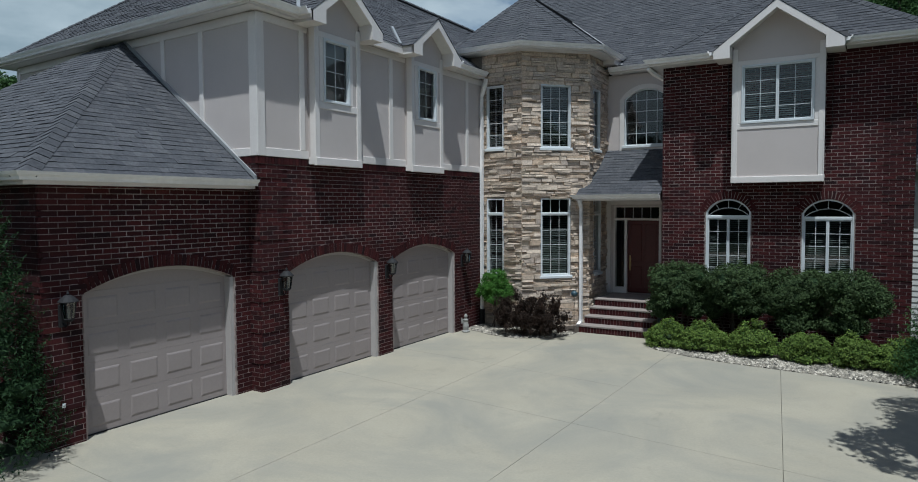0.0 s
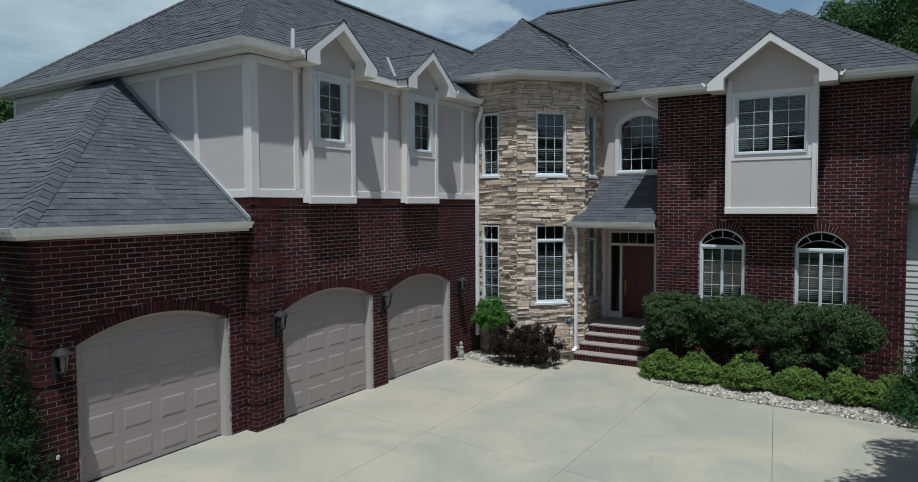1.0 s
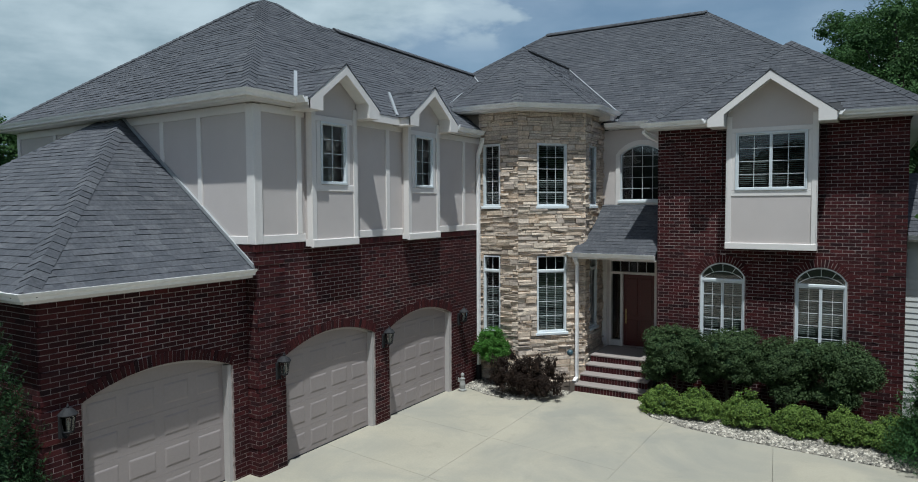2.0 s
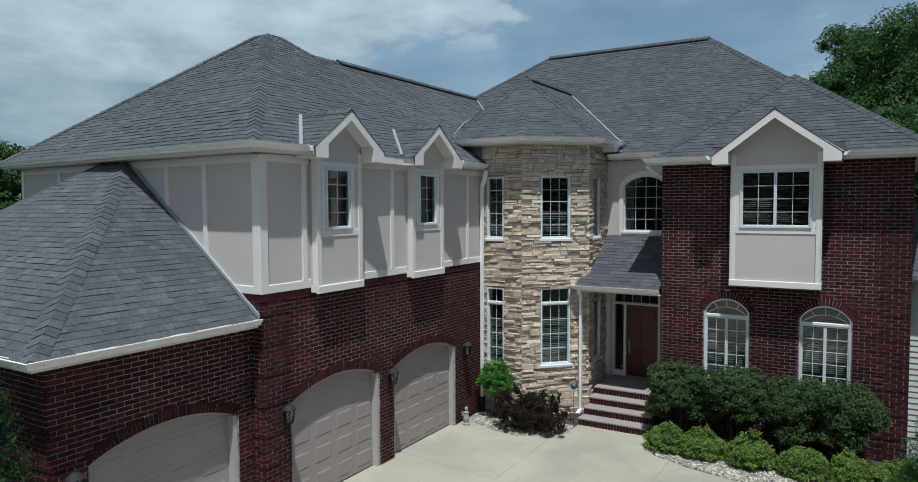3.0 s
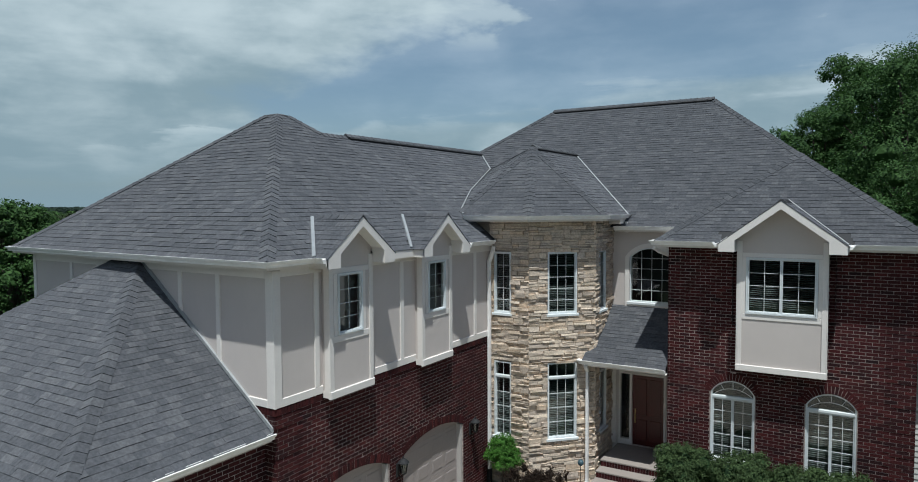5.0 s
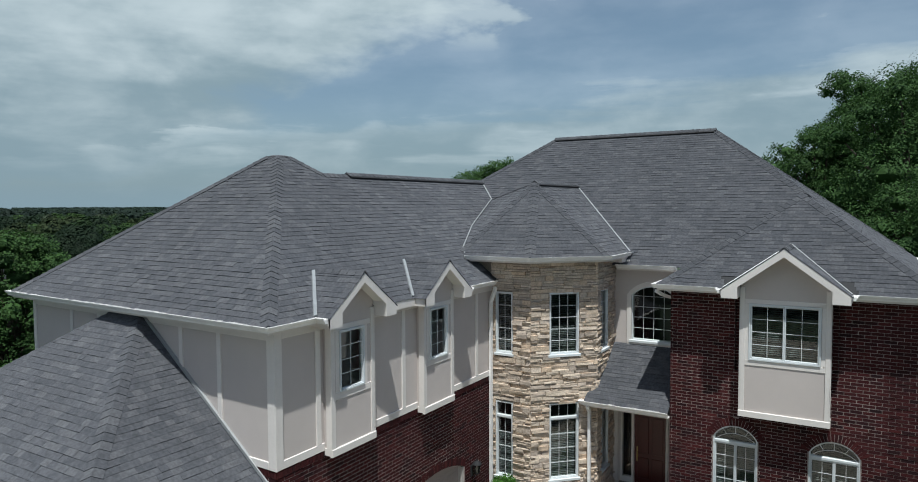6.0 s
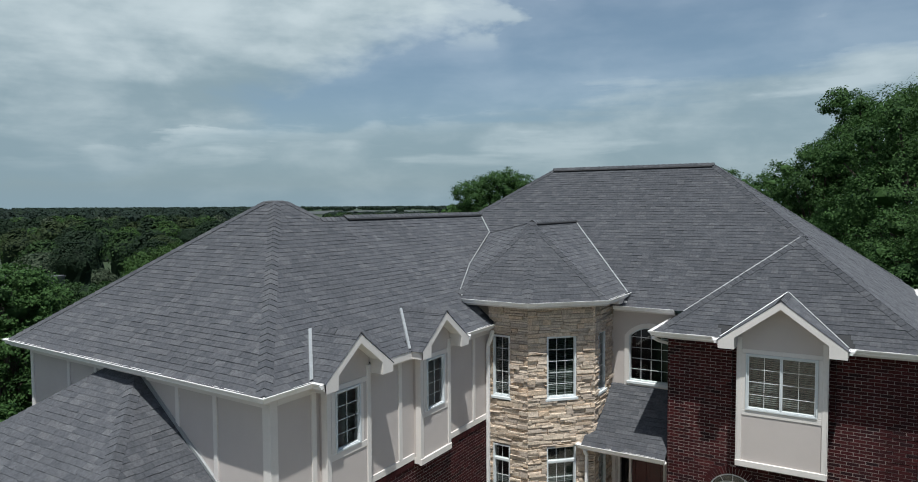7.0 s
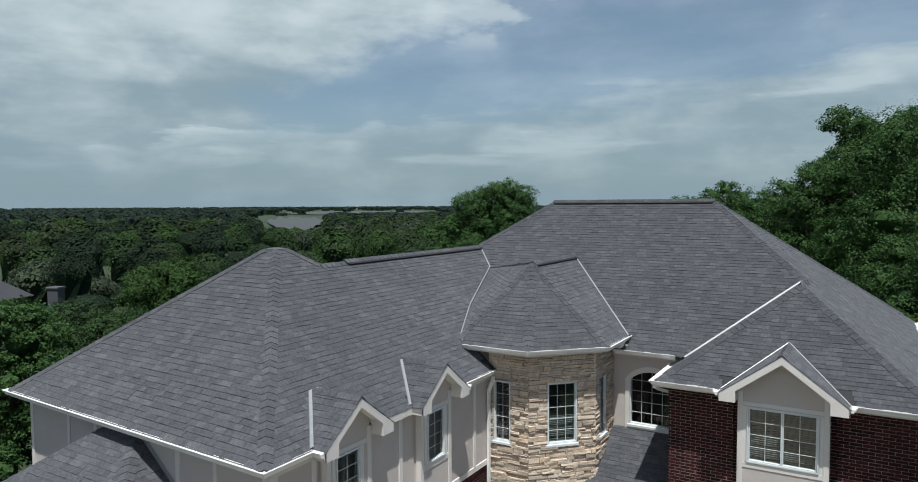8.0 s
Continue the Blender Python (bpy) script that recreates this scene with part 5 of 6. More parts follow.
# right wing: its east plane runs on into the main block's east plane
wh = (wx1 - wx0) / 2
wap = Vector(((wx0 + wx1) / 2, wy + wh, ER + S * wh))
roof_face("right_wing_front_roof", [(wx0, wy, ER), (wx1, wy, ER), wap], house, holes=[(1.59, 4.41, -1, 0.4)], single=(4.43, 6.1, 0.05, 1.5))
roof_face("right_wing_west_roof", [(wx0, wy + 5.2, ER), (wx0, wy, ER), wap, (wap.x, wy + 5.2, wap.z)], house)
hipE = Vector((wap.x, rE.y - (wap.x - rE.x), wap.z))
roof_face("east_roof", [(wx1, wy, ER), (wx1, my + 2 * mh + 0.33, ER), rE, hipE, wap], house)
cap_row(house, (wx1, wy, ER), wap, nx, ny)
cap_row(house, (wx0, wy, ER), wap, nxm, ny)
cap_row(house, wap, (wap.x, hipE.y, wap.z), nx, nxm)
cap_row(house, hipE, rE, nx, ny)
cap_row(house, (mx1, my + 2 * mh, MZ), rE, nx, nyp)
cap_row(house, rE, rW, ny, nyp, vent=True)
cap_row(house, (mxw, my, MZ), rW, nxm, ny)
eaves(house, [(2.95, my, MZ), (4.70, my, MZ)], 0.42)
eaves(house, [(wx0, wy + 2.3, ER), (wx0, wy, ER), (6.24, wy, ER)], 0.40, turn_out=(6.24, 2.04, ER))
eaves(house, [(9.02, wy, ER), (wx1, wy, ER), (wx1, my + 2 * mh, ER)], 0.40, turn_in=(9.02, 2.04, ER))
# valley between the right wing and the main block
vl = lambda x: my + (ER + S * (x - wx0) - MZ) / S
valley(house, [(wx0 + 0.35, vl(wx0 + 0.35), ER + S * 0.35), (wap.x, vl(wap.x), wap.z)], nxm, ny, 0.06)

for sg in (-1, 1):
    valley(house, [(7.63 + sg * (8.04 - ER) / S, wy, ER), (7.63, wy + (8.04 - ER) / S, 8.04)], Vector((sg * S, 0, 1)), ny, 0.028)

# tower roof: half an octagon with a short ridge back into the main roof
TZ = 7.66
tc, ta = Vector((0.42, 3.94, 0)), 2.366 + 0.42
tz = TZ + S * ta
tk = ta * math.tan(radians(22.5))
apx = Vector((tc.x, tc.y, tz))
e_sw = Vector((tc.x - tk, tc.y - ta, TZ))
e_s = Vector((tc.x + tk, tc.y - ta, TZ))
e_e = Vector((tc.x + ta, tc.y - tk, TZ))
y_r = my + (tz - MZ) / S
y_v = my + (TZ - MZ) / S
roof_face("tower_south_roof", [e_sw, e_s, apx], house)
roof_face("tower_southeast_roof", [e_s, e_e, apx], house)
roof_face("tower_east_roof", [e_e, (tc.x + ta, y_v + 0.2, TZ), (tc.x, y_r + 0.2, tz), apx], house)
dsw = Vector((-1, 1, 0)).normalized()
n_sw = Vector((-S / math.sqrt(2), -S / math.sqrt(2), 1))
# south-west plane, carried on until it dies into the garage wing's roof
K = Vector((-2.62, my + (EL + S * (x1 + 2.62) - MZ) / S, EL + S * (x1 + 2.62) + 0.01))
M1 = Vector((-1.40, 3.30, 8.445))
e_w = e_sw + dsw * 1.2
roof_face("tower_southwest_roof", [e_w, e_sw, apx, M1], house)
nc = (apx - M1).cross(K - M1)
level = Vector((-nc.y, nc.x, 0)).normalized()
roof_face("tower_west_roof", [M1, M1 + level * 0.02, apx, K], house)
roof_face("tower_saddle_roof", [K, apx, (tc.x, y_r, tz - 0.01)], house)
n_s, n_se, n_e = ny, Vector((S / math.sqrt(2), -S / math.sqrt(2), 1)), nx
cap_row(house, e_s, apx, n_s, n_se)
cap_row(house, e_e, apx, n_se, n_e)
cap_row(house, e_sw, apx, n_s, n_sw)
cap_row(house, apx, (tc.x, y_r, tz), nx, nxm, vent=True)
valley(house, [(tc.x + ta, y_v, TZ), (tc.x, y_r, tz)], n_e, ny)
valley(house, [(-0.50, 1.24, EL + S * (x1 + 0.50) + 0.05), (-0.70, 1.50, EL + S * (x1 + 0.70) + 0.05), (-1.44, 3.30, EL + S * (x1 + 1.44) + 0.06), K + Vector((0, 0, 0.03))], nx, n_sw)
my_v = lambda x: my + (EL + S * (x1 - x) - MZ) / S
valley(house, [K, (xr, my_v(xr), zr)], nx, ny)
a = Acc()
a.box(Face((0, 0, 0), (1, 0, 0), (0, -1, 0)), 2.86, 3.19, -4.70, -3.95, 7.40, 7.64)
part("eave_box", a, M_trim, house)
eaves(house, [(e_sw.x + 0.35, e_sw.y, TZ), e_s, e_e, (tc.x + ta, y_v, TZ)], 0.40)

# porch roof
PZ = 3.62
roof_face("porch_roof", [(2.60, 2.50, PZ), (4.90, 2.50, PZ), (4.90, 4.46, 4.96), (2.60, 4.46, 4.96)], house)
eaves(house, [(2.60, 3.2, PZ), (2.60, 2.50, PZ), (4.90, 2.50, PZ)], 0.0)
g = Acc()
g.poly([(2.62, 2.52, PZ - 0.15), (4.9, 2.52, PZ - 0.15), (4.9, 4.46, PZ - 0.15), (2.62, 4.46, PZ - 0.15)][::-1])
part("porch_ceiling", g, M_soffit, house)

# ---- the ground: level round the house, falling away to a wooded valley with a lake ----
def ground_z(x, y):
    r = math.hypot(x - 2, y - 0)
    t = min(1.0, max(0.0, (r - 26) / 110))
    t = t * t * (3 - 2 * t)
    z = -0.09 - 7.2 * t
    if r > 60:
        z += 0.6 * t * noise.noise(Vector((x * 0.006, y * 0.006, 0.3)))
    return z


gm = Acc()
rad = [0, 8, 16, 24, 32, 42, 55, 72, 95, 130, 180, 260, 400, 650, 1000, 1600, 2600, 4600]
SEG = 72
for r in rad:
    for s in range(SEG):
        an = 2 * math.pi * s / SEG
        x, y = 2 + r * math.cos(an), r * math.sin(an)
        gm.v.append((x, y, ground_z(x, y)))
for i in range(len(rad) - 1):
    for s in range(SEG):
        t = (s + 1) % SEG
        gm.f.append((i * SEG + s, (i + 1) * SEG + s, (i + 1) * SEG + t, i * SEG + t))
tagged(part("ground", gm, M_grass, None), "grassy ground falling away to a wooded valley", "ground", kind="structure")

# the lake: a long sheet of water far behind the house
LAKE = -5.6


def shore(r0, r1, q0, q1, seed):
    """An uneven sheet of water between two distances and two bearings (degrees west of north)."""
    n = 22
    out = []
    for side, r, qs in ((0, r0, range(n + 1)), (1, r1, range(n, -1, -1))):
        for k in qs:
            q = q0 + (q1 - q0) * k / n
            mid, half = 0.5 * (r0 + r1), 0.5 * (r1 - r0)
            bow = max(0.02, 1 - abs(2 * k / n - 1) ** 2.2) ** 0.6
            r = mid + (half if side else -half) * bow * (1 + 0.8 * noise.noise(Vector((k * 0.45, seed, side * 3.0))))
            out.append((-r * math.sin(radians(q)), r * math.cos(radians(q)), LAKE))
    return out


lk = Acc()
lk.poly(shore(470, 1080, 42.7, 47.3, 3.0))
lk.poly(shore(1350, 2300, 33.0, 46.5, 9.0))
tagged(part("water", lk, M_water, None), "grey lake among woods in the distance", "lake", kind="structure")

# concrete driveway in slabs with open joints
base = Acc()
base.poly([(-0.6, -30, -0.075), (13.98, -30, -0.075), (10.84, 2.0, -0.075), (-0.6, 2.0, -0.075)])
drive = tagged(part("driveway", base, M_joint, None), "pale concrete driveway of large slabs with saw-cut joints", "driveway", kind="structure")
GAP = 0.003
north = [(0.15, 0.62), (1.15, 0.18), (1.95, 0.06), (2.55, 0.45), (3.0, 1.25), (3.02, 1.72), (4.83, 1.72), (5.12, 0.78), (5.37, 0.46), (6.24, 0.08), (7.12, -0.11), (7.93, -0.21), (8.77, -0.29), (9.56, -0.36), (10.3, -0.43), (11.0, -0.48)]


def north_y(x):
    if x <= north[0][0]:
        return north[0][1]
    for (xa, ya), (xb, yb) in zip(north, north[1:]):
        if xa <= x <= xb:
            return ya + (yb - ya) * (x - xa) / (xb - xa)
    return north[-1][1]


def slab(poly, z=0.0):
    a = Acc()
    n = len(poly)
    a.poly([(x, y, z) for x, y in poly])
    for i in range(n):
        j = (i + 1) % n
        a.poly([(poly[i][0], poly[i][1], -0.07), (poly[j][0], poly[j][1], -0.07), (poly[j][0], poly[j][1], z), (poly[i][0], poly[i][1], z)])
    part("slab", a, M_concrete, drive)


# the joints run slightly askew: x = a + b * y, and y = c + d * x
cols_ = [(-0.36, 0.0), (2.78, -0.01), (5.76, 0.017), (8.07, -0.103), (11.0, -0.10)]
rows_ = [(-29.0, -0.05), (-22.5, -0.05), (-16.5, -0.05), (-10.3, -0.08), (-4.72, -0.134)]


def crossing(i, j, dx=0.0, dy=0.0):
    (a, b), (c, d) = cols_[i], rows_[j]
    y = (c + dy + d * (a + dx)) / (1 - d * b)
    return (a + dx + b * y, y)


def col_at(i, y, dx=0.0):
    return cols_[i][0] + dx + cols_[i][1] * y


for i in range(4):
    for j in range(4):
        slab([crossing(i, j, GAP, GAP), crossing(i + 1, j, -GAP, GAP), crossing(i + 1, j + 1, -GAP, -GAP), crossing(i, j + 1, GAP, -GAP)])
    lo_l, lo_r = crossing(i, 4, GAP, GAP), crossing(i + 1, 4, -GAP, GAP)
    if i < 2:
        ya, yb = -2.30 - 0.13 * col_at(i, -2.5), -2.30 - 0.13 * col_at(i + 1, -2.5)
        slab([lo_l, lo_r, (col_at(i + 1, yb, -GAP), yb - GAP), (col_at(i, ya, GAP), ya - GAP)])
        lo_l, lo_r = (col_at(i, ya, GAP), ya + GAP), (col_at(i + 1, yb, -GAP), yb + GAP)
    xa, xb = col_at(i, 0.0, GAP), col_at(i + 1, 0.0, -GAP)
    top = [(x, north_y(x)) for x in ([xa] + [p[0] for p in north if xa < p[0] < xb] + [xb])]
    if i == 0:
        top = [(xa, 1.0), (0.15, 1.0)] + [p for p in top if p[0] > 0.14]
    slab([lo_l, lo_r] + top[::-1])

# ---- front steps and porch ----
steps = thing("front_steps", (3.9, 2.2, 0), "four brick steps with pale concrete treads up to the porch", "steps")
F_s = Face((0, 0, 0), (1, 0, 0), (0, -1, 0))
risers = [(1.68, 0.0), (2.09, 0.187), (2.50, 0.375), (2.91, 0.562)]
for i, (y, z) in enumerate(risers):
    xl, xr_ = 3.03, 4.86
    Fy = Face((0, y, 0), (1, 0, 0), (0, -1, 0))
    core = Acc()
    yb = 4.45 if i == 3 else risers[i + 1][0] + 0.05
    core.box(Fy, xl + 0.01, xr_, -(yb - y), 0.0, z - (0.05 if i == 0 else 0.0), z + 0.152)
    r = part("riser", core, M_mortar, steps)
    bb = Acc()
    soldier_course(bb, Fy, xl, xr_, z + 0.0, z + 0.152, 0.012, 0.0805)
    FL = Face((xl, 0, 0), (0, -1, 0), (-1, 0, 0))
    soldier_course(bb, FL, -yb, -y, z, z + 0.152, 0.010, 0.0805)
    sub("brick_facing", bb, M_brick, r, "upright dark red bricks")
    tr = Acc()
    tr.box(Fy, xl - 0.02, xr_, -(yb - y), 0.024, z + 0.154, z + 0.187)
    part("tread", tr, M_cap, steps)

# ---- planting beds ----
bed = Acc()
bed.poly([(4.86, 1.56, -0.02)] + [(x, y, -0.02) for x, y in north[7:]] + [(13.0, -0.6, -0.02), (13.0, 2.75, -0.02), (4.86, 2.75, -0.02)])
tagged(part("planting_bed", bed, M_soil, None), "dark mulch bed under the front shrubs", "planting bed", kind="structure")
bed = Acc()
bed.poly([(0.2, 0.62, -0.02), (1.15, 0.18, -0.02), (1.95, 0.06, -0.02), (2.55, 0.45, -0.02), (3.0, 1.25, -0.02), (3.02, 3.0, -0.02), (0.2, 1.7, -0.02)])
tagged(part("planting_bed", bed, M_soil, None), "mulch bed at the foot of the stone tower", "planting bed", kind="structure")


def pebbles(n, inside, box, seed, z=0.0):
    rng = random.Random(seed)
    a = Acc()
    made = 0
    while made < n:
        x, y = rng.uniform(box[0], box[1]), rng.uniform(box[2], box[3])
        if not inside(x, y):
            continue
        made += 1
        s = rng.uniform(0.018, 0.042)
        fx, fy, fz = s * rng.uniform(0.8, 1.5), s * rng.uniform(0.7, 1.2), s * rng.uniform(0.5, 0.85)
        an = rng.uniform(0, 6.3)
        ca, sa = math.cos(an), math.sin(an)
        k = len(a.v)
        c = (x, y, z + fz * rng.uniform(0.2, 1.2))
        for px_, py_, pz_ in ((1, 0, 0), (0.3, 0.95, 0.1), (-0.8, 0.6, -0.1), (-0.8, -0.6, 0.1), (0.3, -0.95, -0.1), (0.1, 0.1, 1), (0, 0, -1)):
            qx, qy = px_ * fx * rng.uniform(0.85, 1.1), py_ * fy * rng.uniform(0.85, 1.1)
            a.v.append((c[0] + ca * qx - sa * qy, c[1] + sa * qx + ca * qy, c[2] + pz_ * fz))
        for i in range(5):
            j = (i + 1) % 5
            a.f.append((k + i, k + j, k + 5))
            a.f.append((k + j, k + i, k + 6))
    return a


def in_right(x, y):
    return north_y(x) + 0.02 < y < north_y(x) + (1.25 if x > 5.4 else 0.45) + 0.08 * math.sin(3 * x)


def in_left(x, y):
    return y > north_y(x) + 0.02 and y < 1.5 and x - y > -1.25 and (y < 1.5)


tagged(part("gravel", pebbles(14000, in_right, (5.0, 12.0, -0.5, 1.7), 3, -0.01), M_gravel, None), "pale river gravel along the driveway edge", "gravel", kind="stuff")
tagged(part("gravel", pebbles(3800, in_left, (0.22, 2.98, 0.05, 1.55), 4, -0.01), M_gravel, None), "pale river gravel round the tower shrubs", "gravel", kind="stuff")

# ---- plants ----
def leaf_cloud(name, pts, nrm, size, aspect, seed, spread=0.7):
    """One leaf, a small folded rhombus, at every point; nrm is the way that it mainly faces."""
    rs = np.random.RandomState(seed)
    n = len(pts)
    d = nrm + rs.normal(0, spread, (n, 3))
    d /= np.linalg.norm(d, axis=1)[:, None] + 1e-9
    ref = rs.normal(0, 1, (n, 3))
    u = np.cross(d, ref)
    u /= np.linalg.norm(u, axis=1)[:, None] + 1e-9
    v = np.cross(d, u)
    s = size * rs.uniform(0.6, 1.35, n)
    L, W = (s * 0.5)[:, None], (s * 0.5 * aspect)[:, None]
    co = np.empty((n, 4, 3))
    co[:, 0], co[:, 2] = pts - u * L, pts + u * L
    co[:, 1], co[:, 3] = pts + v * W + d * W * 0.35, pts - v * W + d * W * 0.35
    me = bpy.data.meshes.new(name)
    me.vertices.add(n * 4)
    me.vertices.foreach_set("co", co.reshape(-1).astype(np.float32))
    me.loops.add(n * 4)
    me.loops.foreach_set("vertex_index", np.arange(n * 4, dtype=np.int32))
    me.polygons.add(n)
    me.polygons.foreach_set("loop_start", np.arange(0, n * 4, 4, dtype=np.int32))
    me.update(calc_edges=True)
    return me


def crown_points(lobes, n, seed, clump=0.16, per=26, shell=(0.72, 1.03), down=0.35):
    """Points in clumps over the outsides of overlapping lobes (centre, radii)."""
    rs = np.random.RandomState(seed)
    C = np.array([l[0] for l in lobes], float)
    R = np.array([l[1] for l in lobes], float)
    area = (R.prod(axis=1)) ** (2 / 3)
    P, N = [], []
    got = 0
    while got < n:
        k = rs.choice(len(lobes), p=area / area.sum())
        d = rs.normal(0, 1, 3)
        d /= np.linalg.norm(d)
        if d[2] < -down:
            continue
        r = rs.uniform(*shell)
        c = C[k] + d * R[k] * r
        q = (c - C) / R
        inside = (q ** 2).sum(axis=1) < 0.55
        inside[k] = False
        if inside.any():
            continue
        m = rs.randint(per // 2, per * 3 // 2)
        cl = clump * rs.uniform(0.6, 1.3)
        off = rs.normal(0, 1, (m, 3))
        off *= (rs.uniform(0, 1, m) ** 0.4 * 1.7 / np.maximum(np.linalg.norm(off, axis=1), 1e-6))[:, None]
        pts = c + off * cl * np.array([1, 1, 0.75])
        P.append(pts)
        N.append(np.tile(d * 0.8 + np.array([0, 0, 0.5]), (m, 1)))
        got += m
    return np.vstack(P)[:n], np.vstack(N)[:n]


def core_mesh(name, lobes, scale, seed):
    """The dense inside of a plant: rough lumps well within its leaves, some painted dark for its shade."""
    a = Acc()
    for i, (c, r) in enumerate(lobes):
        bm = bmesh.new()
        bmesh.ops.create_icosphere(bm, subdivisions=2, radius=1.0)
        k = len(a.v)
        for v in bm.verts:
            w = 1 + 0.28 * noise.noise(v.co * 2.2 + Vector((seed, i, 0)))
            a.v.append((c[0] + v.co.x * r[0] * scale * w, c[1] + v.co.y * r[1] * scale * w, c[2] + v.co.z * r[2] * scale * w))
        for f in bm.faces:
            a.f.append(tuple(k + v.index for v in f.verts))
        bm.free()
    return a.mesh(name)


def shrub(name, x, y, lobes, leaves, size, material, label, category, group, seed, stems=4, clump=0.07, core=0.74, core_shade_mat=None, aspect=0.55, spread=0.7, z=0.0, stem_r=0.022):
    ob = thing(name, (x, y, z), label, category, group)
    lob = [((x + c[0], y + c[1], z + c[2]), r) for c, r in lobes]
    rng = random.Random(seed)
    for i in range(stems):
        st = Acc()
        c, r = lob[i % len(lob)]
        b = Vector((x + rng.uniform(-0.12, 0.12), y + rng.uniform(-0.1, 0.1), z - 0.04))
        t = Vector(c) + Vector((rng.uniform(-0.3, 0.3) * r[0], rng.uniform(-0.3, 0.3) * r[1], r[2] * 0.3))
        tube(st, [b, b.lerp(t, 0.5) + Vector((rng.uniform(-0.05, 0.05), rng.uniform(-0.05, 0.05), 0)), t], stem_r, 6, stem_r * 0.4)
        part("stem", st, M_bark, ob, "brown woody stem")
    P, N = crown_points(lob, leaves, seed, clump, per=22, shell=(0.74, 1.02))
    part("foliage", leaf_cloud("foliage", P, N, size, aspect, seed, spread), material, ob)
    # a darker leaf colour given for the core paints the shade inside the plant
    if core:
        part("inner_foliage", core_mesh("inner_foliage", lob, core, seed), core_shade_mat or material, ob)
    return ob


# clipped dark hedge shrubs under the windows
for i, (x, y, h, w) in enumerate(((5.57, 1.85, 2.06, 0.74), (6.84, 1.92, 2.05, 0.73), (8.06, 1.88, 1.95, 0.70), (9.27, 1.85, 1.98, 0.71))):
    rng = random.Random(40 + i)
    lobes = [((0, 0, h * 0.60), (w * 0.95, 0.66, h * 0.37))]
    for k in range(16):
        an = k * 2.4 + rng.uniform(-0.3, 0.3)
        lobes.append(((math.cos(an) * w * 0.62, math.sin(an) * 0.40, h * rng.uniform(0.34, 0.80)), (w * rng.uniform(0.36, 0.46), 0.36, h * rng.uniform(0.15, 0.19))))
    shrub("hedge_shrub", x, y, lobes, 21000, 0.048, L_hedge, "dense dark green rounded shrub on bare stems below the windows", "shrub", "hedge shrubs", 40 + i, stems=6, clump=0.06, stem_r=0.03, core=0.66, core_shade_mat=L_conifer)

# low yellow-green shrubs along the gravel
for i, (x, y, s) in enumerate(((5.50, 1.00, 0.88), (6.34, 0.94, 0.94), (7.38, 0.90, 1.00), (8.46, 0.84, 0.92), (9.36, 0.80, 0.92), (10.16, 0.80, 0.94))):
    rng = random.Random(60 + i)
    lobes = [((0, 0, 0.30 * s), (0.43 * s, 0.42 * s, 0.30 * s))]
    for k in range(18):
        an, out = k * 2.4 + rng.uniform(-0.4, 0.4), rng.uniform(0.5, 1.0)
        lobes.append(((math.cos(an) * 0.42 * s * out, math.sin(an) * 0.36 * s * out, (0.66 - 0.44 * out + rng.uniform(-0.07, 0.07)) * s), (0.16 * s, 0.16 * s, 0.13 * s)))
    for k in range(9):
        an = k * 0.7 + rng.uniform(-0.2, 0.2)
        lobes.append(((math.cos(an) * 0.40 * s, math.sin(an) * 0.36 * s, rng.uniform(0.10, 0.16) * s), (0.15 * s, 0.15 * s, 0.12 * s)))
    for k in range(14):
        an, out = k * 2.4 + rng.uniform(-0.4, 0.4), rng.uniform(0.3, 1.1)
        lobes.append(((math.cos(an) * 0.40 * s * out, math.sin(an) * 0.36 * s * out, (0.78 - 0.42 * out + rng.uniform(-0.06, 0.08)) * s), (0.07 * s, 0.07 * s, 0.10 * s)))
    shrub("spirea_shrub", x, y, lobes, 13000, 0.046, L_spirea, "low mounded yellow-green shrub behind the gravel", "shrub", "low shrubs", 60 + i, clump=0.05, core=0.62, core_shade_mat=L_hedge)

# small standard with a bright green head
lobes = [((0, 0, 1.08), (0.48, 0.44, 0.42)), ((-0.28, 0.05, 0.90), (0.30, 0.28, 0.25)), ((0.30, -0.05, 0.94), (0.32, 0.30, 0.30)), ((0.02, 0, 1.38), (0.33, 0.32, 0.22)), ((0.10, -0.25, 0.80), (0.28, 0.24, 0.20))]
shrub("standard_shrub", 0.80, 1.15, lobes, 7000, 0.05, L_green, "small bright green shrub with a round head on a bare stem", "shrub", "", 80, stems=3, clump=0.05, core=0.6, aspect=0.4, stem_r=0.018)

